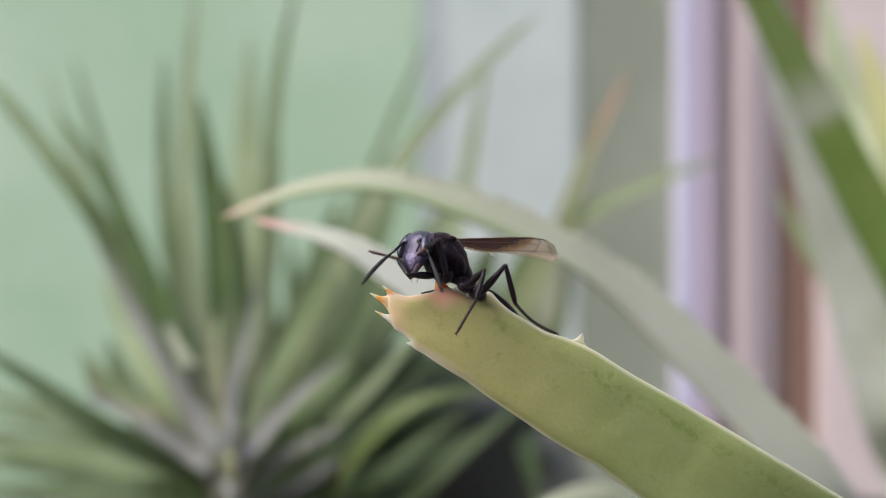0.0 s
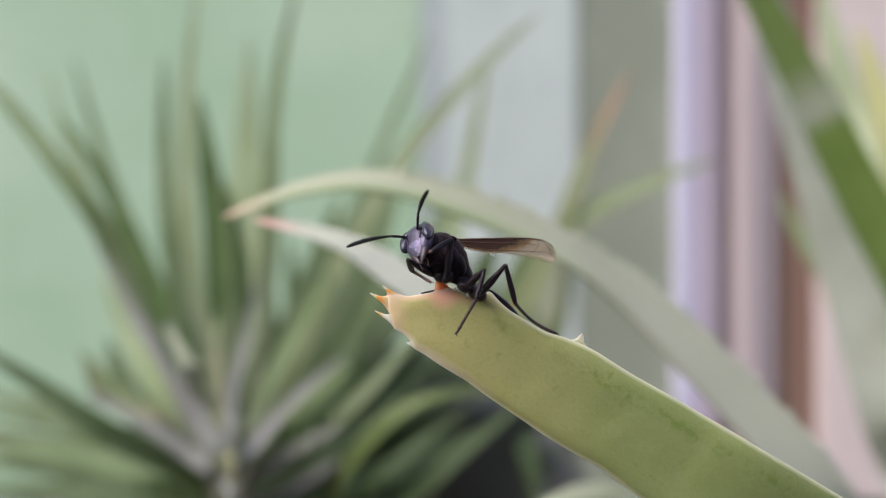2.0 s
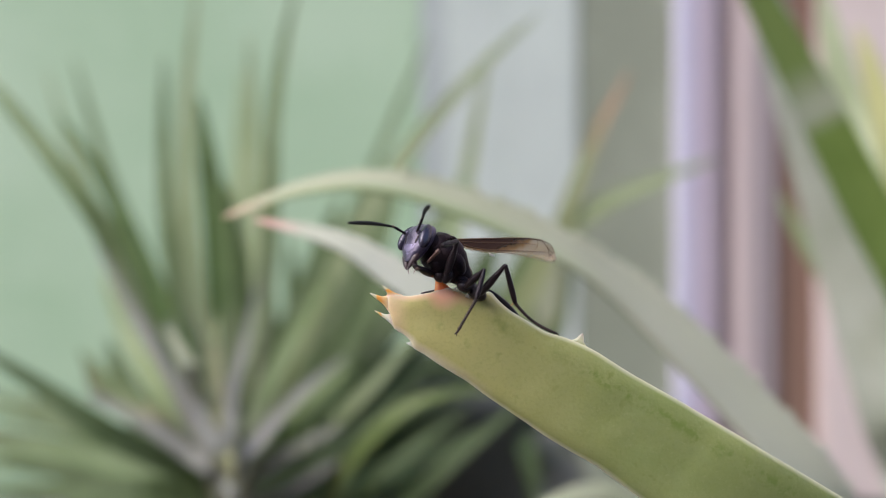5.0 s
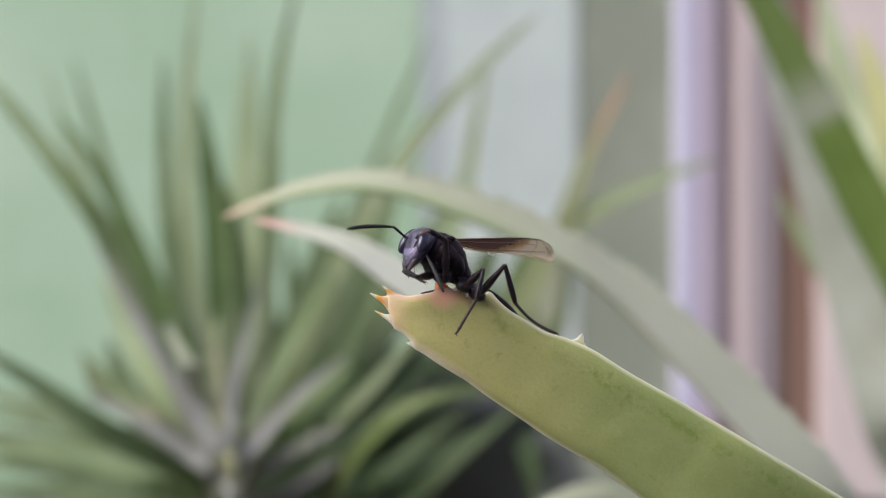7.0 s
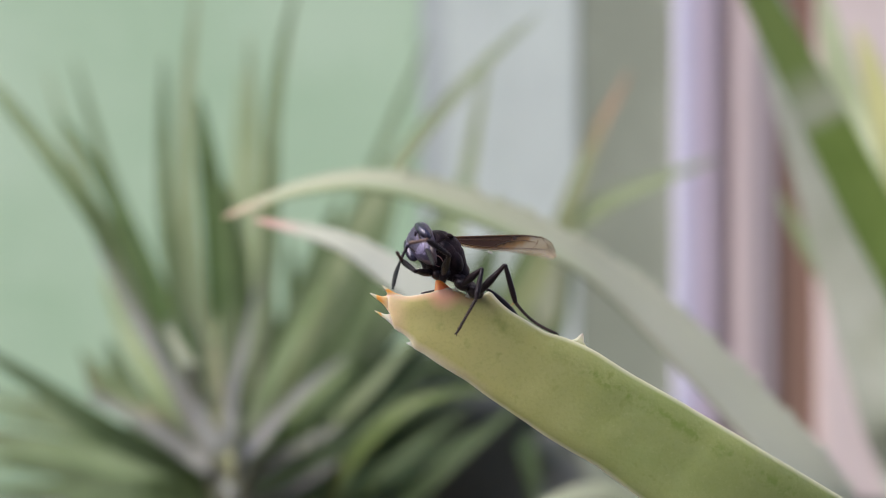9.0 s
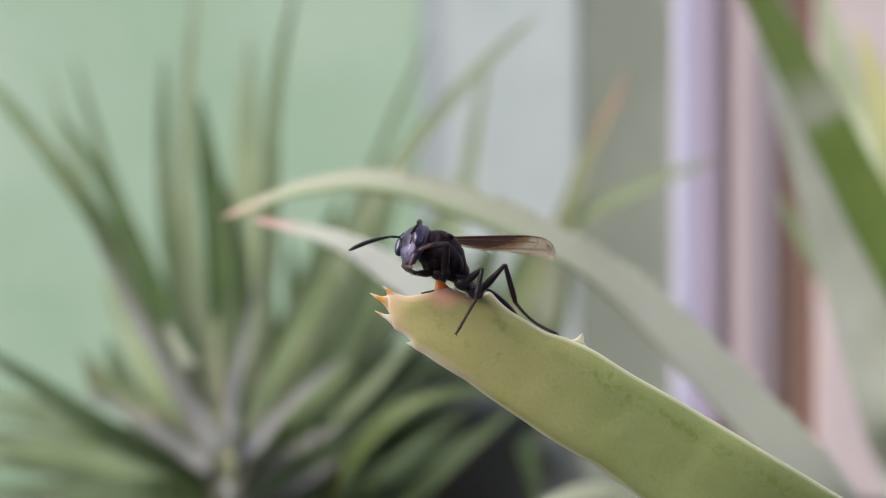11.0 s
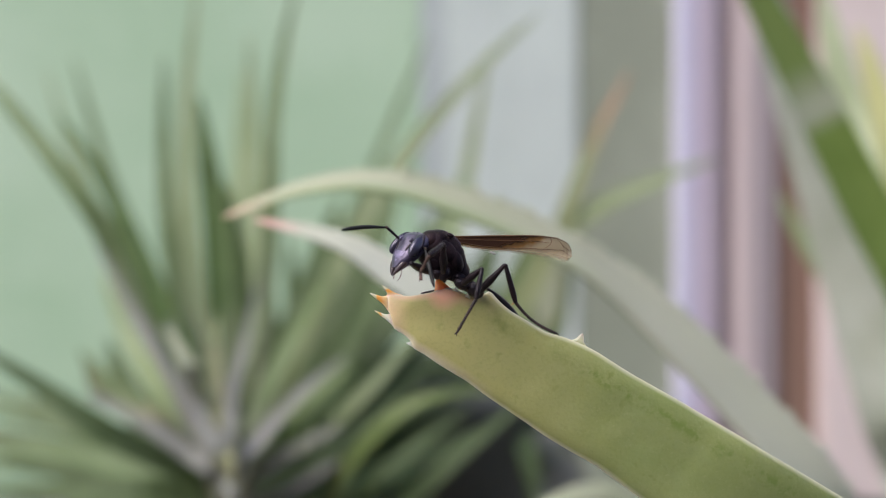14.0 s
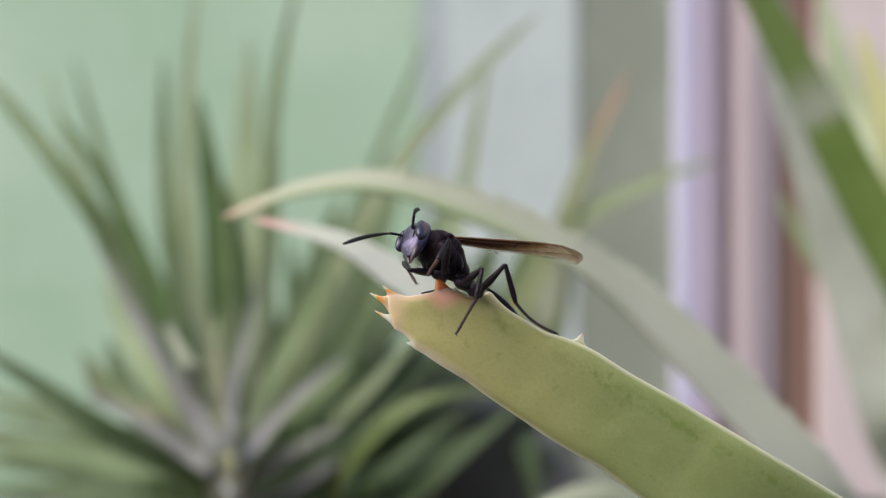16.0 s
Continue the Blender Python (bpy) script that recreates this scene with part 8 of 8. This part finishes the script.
    walk(hindleg_tibia, [
        (0, bent((0.49, -1.2, 0.12), (3.22, -2.6, 3.37), (4.28, -1.6, -0.62))), (0.3, bent((0.67, -1.2, 0.05), (3.33, -2.6, 3.36), (4.24, -1.59, -0.67))),
        (0.4, bent((0.6, -1.2, 0.08), (3.29, -2.6, 3.37), (4.26, -1.59, -0.65))), (0.5, bent((0.49, -1.2, 0.12), (3.22, -2.6, 3.37), (4.28, -1.6, -0.62))),
        (0.8, bent((0.49, -1.2, 0.12), (3.22, -2.6, 3.37), (4.28, -1.6, -0.62))), (1, bent((0.49, -1.2, 0.12), (3.22, -2.6, 3.37), (4.28, -1.6, -0.62))),
        (1.5, bent((0.49, -1.2, 0.12), (3.22, -2.6, 3.37), (4.28, -1.6, -0.62))), (2, bent((0.49, -1.2, 0.12), (3.22, -2.6, 3.37), (4.28, -1.6, -0.62))),
        (2.5, bent((0.49, -1.2, 0.12), (3.22, -2.6, 3.37), (4.28, -1.6, -0.62))), (3, bent((0.49, -1.2, 0.12), (3.22, -2.6, 3.37), (4.28, -1.6, -0.62))),
        (3.3, bent((0.49, -1.2, 0.12), (3.22, -2.6, 3.37), (4.28, -1.6, -0.62))), (3.5, bent((0.49, -1.2, 0.12), (3.22, -2.6, 3.37), (4.28, -1.6, -0.62))),
        (4, bent((0.49, -1.2, 0.12), (3.22, -2.6, 3.37), (4.28, -1.6, -0.62))), (6.3, bent((0.45, -1.2, 0.12), (3.19, -2.6, 3.37), (4.28, -1.6, -0.62))),
        (6.5, bent((0.45, -1.2, 0.12), (3.19, -2.6, 3.37), (4.28, -1.6, -0.62))), (6.8, bent((0.42, -1.2, 0.12), (3.16, -2.6, 3.37), (4.29, -1.6, -0.61))),
        (7, bent((0.42, -1.2, 0.12), (3.16, -2.6, 3.37), (4.29, -1.6, -0.61))), (7.2, bent((0.38, -1.2, 0.15), (3.15, -2.6, 3.37), (4.3, -1.6, -0.6))),
        (7.5, bent((0.31, -1.2, 0.26), (3.18, -2.59, 3.4), (4.31, -1.61, -0.58))), (8, bent((0.31, -1.2, 0.26), (3.18, -2.59, 3.4), (4.31, -1.61, -0.58))),
        (8.5, bent((0.31, -1.2, 0.26), (3.18, -2.59, 3.4), (4.31, -1.61, -0.58))), (8.8, bent((0.31, -1.2, 0.26), (3.18, -2.59, 3.4), (4.31, -1.61, -0.58))),
        (9, bent((0.31, -1.2, 0.26), (3.18, -2.59, 3.4), (4.31, -1.61, -0.58))), (9.2, bent((0.31, -1.2, 0.26), (3.18, -2.59, 3.4), (4.31, -1.61, -0.58))),
        (11.3, bent((0.31, -1.2, 0.26), (3.18, -2.59, 3.4), (4.31, -1.61, -0.58))), (11.5, bent((0.35, -1.2, 0.26), (3.21, -2.58, 3.41), (4.31, -1.61, -0.58))),
        (12, bent((0.2, -1.2, 0.3), (3.12, -2.58, 3.4), (4.32, -1.61, -0.56))), (12.5, bent((0.2, -1.2, 0.33), (3.14, -2.58, 3.41), (4.33, -1.61, -0.56))),
        (12.7, bent((0.2, -1.2, 0.33), (3.14, -2.58, 3.41), (4.33, -1.61, -0.56))), (13, bent((0.2, -1.2, 0.3), (3.12, -2.58, 3.4), (4.32, -1.61, -0.56))),
        (13.5, bent((0.2, -1.2, 0.3), (3.12, -2.58, 3.4), (4.32, -1.61, -0.56))), (13.8, bent((0.28, -1.2, 0.3), (3.17, -2.58, 3.41), (4.32, -1.61, -0.57))),
        (14, bent((0.31, -1.2, 0.3), (3.2, -2.58, 3.42), (4.32, -1.61, -0.57))), (14.5, bent((0.31, -1.2, 0.3), (3.2, -2.58, 3.42), (4.32, -1.61, -0.57))),
        (15, bent((0.31, -1.2, 0.3), (3.2, -2.58, 3.42), (4.32, -1.61, -0.57))), (15.5, bent((0.31, -1.2, 0.3), (3.2, -2.58, 3.42), (4.32, -1.61, -0.57))),
        (16, bent((0.31, -1.2, 0.3), (3.2, -2.58, 3.42), (4.32, -1.61, -0.57))),
    ])
    walk(hindleg_tarsus, [
        (0, bent2((0.49, -1.2, 0.12), (3.22, -2.6, 3.37), (4.28, -1.6, -0.62), (8.73, -0.6, -3.87))),
        (0.3, bent2((0.67, -1.2, 0.05), (3.33, -2.6, 3.36), (4.24, -1.59, -0.67), (8.73, -0.6, -3.87))),
        (0.4, bent2((0.6, -1.2, 0.08), (3.29, -2.6, 3.37), (4.26, -1.59, -0.65), (8.73, -0.6, -3.87))),
        (0.5, bent2((0.49, -1.2, 0.12), (3.22, -2.6, 3.37), (4.28, -1.6, -0.62), (8.73, -0.6, -3.87))),
        (0.8, bent2((0.49, -1.2, 0.12), (3.22, -2.6, 3.37), (4.28, -1.6, -0.62), (8.73, -0.6, -3.87))),
        (1, bent2((0.49, -1.2, 0.12), (3.22, -2.6, 3.37), (4.28, -1.6, -0.62), (8.73, -0.6, -3.87))),
        (1.5, bent2((0.49, -1.2, 0.12), (3.22, -2.6, 3.37), (4.28, -1.6, -0.62), (8.73, -0.6, -3.87))),
        (2, bent2((0.49, -1.2, 0.12), (3.22, -2.6, 3.37), (4.28, -1.6, -0.62), (8.73, -0.6, -3.87))),
        (2.5, bent2((0.49, -1.2, 0.12), (3.22, -2.6, 3.37), (4.28, -1.6, -0.62), (8.73, -0.6, -3.87))),
        (3, bent2((0.49, -1.2, 0.12), (3.22, -2.6, 3.37), (4.28, -1.6, -0.62), (8.73, -0.6, -3.87))),
        (3.3, bent2((0.49, -1.2, 0.12), (3.22, -2.6, 3.37), (4.28, -1.6, -0.62), (8.73, -0.6, -3.87))),
        (3.5, bent2((0.49, -1.2, 0.12), (3.22, -2.6, 3.37), (4.28, -1.6, -0.62), (8.73, -0.6, -3.87))),
        (4, bent2((0.49, -1.2, 0.12), (3.22, -2.6, 3.37), (4.28, -1.6, -0.62), (8.73, -0.6, -3.87))),
        (6.3, bent2((0.45, -1.2, 0.12), (3.19, -2.6, 3.37), (4.28, -1.6, -0.62), (8.73, -0.6, -3.87))),
        (6.5, bent2((0.45, -1.2, 0.12), (3.19, -2.6, 3.37), (4.28, -1.6, -0.62), (8.73, -0.6, -3.87))),
        (6.8, bent2((0.42, -1.2, 0.12), (3.16, -2.6, 3.37), (4.29, -1.6, -0.61), (8.73, -0.6, -3.87))),
        (7, bent2((0.42, -1.2, 0.12), (3.16, -2.6, 3.37), (4.29, -1.6, -0.61), (8.73, -0.6, -3.87))),
        (7.2, bent2((0.38, -1.2, 0.15), (3.15, -2.6, 3.37), (4.3, -1.6, -0.6), (8.73, -0.6, -3.87))),
        (7.5, bent2((0.31, -1.2, 0.26), (3.18, -2.59, 3.4), (4.31, -1.61, -0.58), (8.73, -0.6, -3.87))),
        (8, bent2((0.31, -1.2, 0.26), (3.18, -2.59, 3.4), (4.31, -1.61, -0.58), (8.73, -0.6, -3.87))),
        (8.5, bent2((0.31, -1.2, 0.26), (3.18, -2.59, 3.4), (4.31, -1.61, -0.58), (8.73, -0.6, -3.87))),
        (8.8, bent2((0.31, -1.2, 0.26), (3.18, -2.59, 3.4), (4.31, -1.61, -0.58), (8.73, -0.6, -3.87))),
        (9, bent2((0.31, -1.2, 0.26), (3.18, -2.59, 3.4), (4.31, -1.61, -0.58), (8.73, -0.6, -3.87))),
        (9.2, bent2((0.31, -1.2, 0.26), (3.18, -2.59, 3.4), (4.31, -1.61, -0.58), (8.73, -0.6, -3.87))),
        (11.3, bent2((0.31, -1.2, 0.26), (3.18, -2.59, 3.4), (4.31, -1.61, -0.58), (8.73, -0.6, -3.87))),
        (11.5, bent2((0.35, -1.2, 0.26), (3.21, -2.58, 3.41), (4.31, -1.61, -0.58), (8.73, -0.6, -3.87))),
        (12, bent2((0.2, -1.2, 0.3), (3.12, -2.58, 3.4), (4.32, -1.61, -0.56), (8.73, -0.6, -3.87))),
        (12.5, bent2((0.2, -1.2, 0.33), (3.14, -2.58, 3.41), (4.33, -1.61, -0.56), (8.73, -0.6, -3.87))),
        (12.7, bent2((0.2, -1.2, 0.33), (3.14, -2.58, 3.41), (4.33, -1.61, -0.56), (8.73, -0.6, -3.87))),
        (13, bent2((0.2, -1.2, 0.3), (3.12, -2.58, 3.4), (4.32, -1.61, -0.56), (8.73, -0.6, -3.87))),
        (13.5, bent2((0.2, -1.2, 0.3), (3.12, -2.58, 3.4), (4.32, -1.61, -0.56), (8.73, -0.6, -3.87))),
        (13.8, bent2((0.28, -1.2, 0.3), (3.17, -2.58, 3.41), (4.32, -1.61, -0.57), (8.73, -0.6, -3.87))),
        (14, bent2((0.31, -1.2, 0.3), (3.2, -2.58, 3.42), (4.32, -1.61, -0.57), (8.73, -0.6, -3.87))),
        (14.5, bent2((0.31, -1.2, 0.3), (3.2, -2.58, 3.42), (4.32, -1.61, -0.57), (8.73, -0.6, -3.87))),
        (15, bent2((0.31, -1.2, 0.3), (3.2, -2.58, 3.42), (4.32, -1.61, -0.57), (8.73, -0.6, -3.87))),
        (15.5, bent2((0.31, -1.2, 0.3), (3.2, -2.58, 3.42), (4.32, -1.61, -0.57), (8.73, -0.6, -3.87))),
        (16, bent2((0.31, -1.2, 0.3), (3.2, -2.58, 3.42), (4.32, -1.61, -0.57), (8.73, -0.6, -3.87))),
    ])
    walk(wing_near, [
        (0, rolled((-1.9, 0.4, 5.89), (9.77, 7.49, 3.85), 0)), (0.3, rolled((-1.6, 0.4, 5.77), (9.76, 7.98, 3.78), 0)), (0.4, rolled((-1.72, 0.4, 5.83), (9.74, 7.82, 3.78), 0)),
        (0.5, rolled((-1.9, 0.4, 5.89), (9.71, 7.56, 3.78), 0)), (0.8, rolled((-1.9, 0.4, 5.89), (9.71, 7.56, 3.78), 0)), (1, rolled((-1.9, 0.4, 5.89), (9.71, 7.56, 3.78), 0)),
        (1.5, rolled((-1.9, 0.4, 5.89), (9.66, 7.65, 3.78), 0)), (2, rolled((-1.9, 0.4, 5.89), (9.66, 7.65, 3.78), 0)), (2.5, rolled((-1.9, 0.4, 5.89), (9.66, 7.65, 3.78), 0)),
        (3, rolled((-1.9, 0.4, 5.89), (9.66, 7.65, 3.78), 0)), (3.3, rolled((-1.9, 0.4, 5.89), (9.66, 7.65, 3.78), 0)), (3.5, rolled((-1.9, 0.4, 5.89), (9.6, 7.74, 3.78), 0)),
        (4, rolled((-1.9, 0.4, 5.89), (9.6, 7.74, 3.78), 0)), (6.3, rolled((-1.96, 0.4, 5.89), (9.54, 7.74, 3.78), 0)), (6.5, rolled((-1.96, 0.4, 5.89), (9.54, 7.74, 3.78), 0)),
        (6.8, rolled((-2.02, 0.4, 5.89), (9.53, 7.66, 3.78), 0)), (7, rolled((-2.02, 0.4, 5.89), (9.47, 7.75, 3.78), 0)), (7.2, rolled((-2.08, 0.4, 5.95), (9.46, 7.67, 3.84), 0)),
        (7.5, rolled((-2.2, 0.4, 6.13), (9.45, 7.5, 3.97), 0)), (8, rolled((-2.2, 0.4, 6.13), (9.45, 7.51, 4.04), 0)), (8.5, rolled((-2.2, 0.4, 6.13), (9.51, 7.42, 4.04), 0)),
        (8.8, rolled((-2.2, 0.4, 6.13), (9.56, 7.34, 4.04), 0)), (9, rolled((-2.2, 0.4, 6.13), (9.56, 7.35, 4.1), 0)), (9.2, rolled((-2.2, 0.4, 6.13), (9.56, 7.35, 4.1), 0)),
        (11.3, rolled((-2.2, 0.4, 6.13), (9.56, 7.34, 4.04), 0)), (11.5, rolled((-2.14, 0.4, 6.13), (9.57, 7.42, 4.04), 0)), (12, rolled((-2.37, 0.4, 6.19), (9.48, 7.27, 4.55), 0)),
        (12.5, rolled((-2.37, 0.4, 6.25), (9.53, 7.17, 4.55), 0)), (12.7, rolled((-2.37, 0.4, 6.25), (9.53, 7.17, 4.55), 0)), (13, rolled((-2.37, 0.4, 6.19), (9.53, 7.16, 4.42), 0)),
        (13.5, rolled((-2.37, 0.4, 6.19), (9.64, 6.94, 4.3), 0)), (13.8, rolled((-2.26, 0.4, 6.19), (11.06, 3.44, 4.2), 14)), (14, rolled((-2.2, 0.4, 6.19), (10.87, 4.32, 4.07), 16)),
        (14.5, rolled((-2.2, 0.4, 6.19), (10.55, 5.2, 3.93), 20)), (15, rolled((-2.2, 0.4, 6.19), (10.37, 5.7, 4.05), 20)), (15.5, rolled((-2.2, 0.4, 6.19), (10.23, 6.11, 4.3), 22)),
        (16, rolled((-2.2, 0.4, 6.19), (11.26, -1.62, 3.85), 46)),
    ])
    walk(wing_far, [
        (0, rolled((-1.8, 1.4, 5.74), (9.61, 8.9, 3.7), 0)), (0.3, rolled((-1.5, 1.4, 5.62), (9.6, 9.36, 3.63), 0)), (0.4, rolled((-1.62, 1.4, 5.68), (9.59, 9.2, 3.63), 0)),
        (0.5, rolled((-1.8, 1.4, 5.74), (9.56, 8.96, 3.63), 0)), (0.8, rolled((-1.8, 1.4, 5.74), (9.56, 8.96, 3.63), 0)), (1, rolled((-1.8, 1.4, 5.74), (9.56, 8.96, 3.63), 0)),
        (1.5, rolled((-1.8, 1.4, 5.74), (9.5, 9.04, 3.63), 0)), (2, rolled((-1.8, 1.4, 5.74), (9.5, 9.04, 3.63), 0)), (2.5, rolled((-1.8, 1.4, 5.74), (9.5, 9.04, 3.63), 0)),
        (3, rolled((-1.8, 1.4, 5.74), (9.5, 9.04, 3.63), 0)), (3.3, rolled((-1.8, 1.4, 5.74), (9.5, 9.04, 3.63), 0)), (3.5, rolled((-1.8, 1.4, 5.74), (9.44, 9.13, 3.63), 0)),
        (4, rolled((-1.8, 1.4, 5.74), (9.44, 9.13, 3.63), 0)), (6.3, rolled((-1.86, 1.4, 5.74), (9.38, 9.13, 3.63), 0)), (6.5, rolled((-1.86, 1.4, 5.74), (9.38, 9.13, 3.63), 0)),
        (6.8, rolled((-1.92, 1.4, 5.74), (9.37, 9.06, 3.63), 0)), (7, rolled((-1.92, 1.4, 5.74), (9.32, 9.14, 3.63), 0)), (7.2, rolled((-1.98, 1.4, 5.8), (9.3, 9.07, 3.7), 0)),
        (7.5, rolled((-2.1, 1.4, 5.98), (9.29, 8.9, 3.83), 0)), (8, rolled((-2.1, 1.4, 5.98), (9.29, 8.92, 3.89), 0)), (8.5, rolled((-2.1, 1.4, 5.98), (9.35, 8.84, 3.9), 0)),
        (8.8, rolled((-2.1, 1.4, 5.98), (9.4, 8.75, 3.9), 0)), (9, rolled((-2.1, 1.4, 5.98), (9.41, 8.76, 3.96), 0)), (9.2, rolled((-2.1, 1.4, 5.98), (9.41, 8.76, 3.96), 0)),
        (11.3, rolled((-2.1, 1.4, 5.98), (9.4, 8.75, 3.9), 0)), (11.5, rolled((-2.04, 1.4, 5.98), (9.41, 8.83, 3.9), 0)), (12, rolled((-2.27, 1.4, 6.04), (9.33, 8.7, 4.41), 0)),
        (12.5, rolled((-2.27, 1.4, 6.1), (9.38, 8.6, 4.41), 0)), (12.7, rolled((-2.27, 1.4, 6.1), (9.38, 8.6, 4.41), 0)), (13, rolled((-2.27, 1.4, 6.04), (9.39, 8.58, 4.29), 0)),
        (13.5, rolled((-2.27, 1.4, 6.04), (9.49, 8.38, 4.16), 0)), (13.8, rolled((-2.16, 1.4, 6.04), (10.99, 5.14, 4.06), 14)), (14, rolled((-2.1, 1.4, 6.04), (10.78, 5.92, 3.92), 16)),
        (14.5, rolled((-2.1, 1.4, 6.04), (10.44, 6.74, 3.79), 20)), (15, rolled((-2.1, 1.4, 6.04), (10.24, 7.22, 3.91), 20)), (15.5, rolled((-2.1, 1.4, 6.04), (10.1, 7.59, 4.16), 22)),
        (16, rolled((-2.1, 1.4, 6.04), (11.5, 0.94, 3.68), 46)),
    ])



motions()
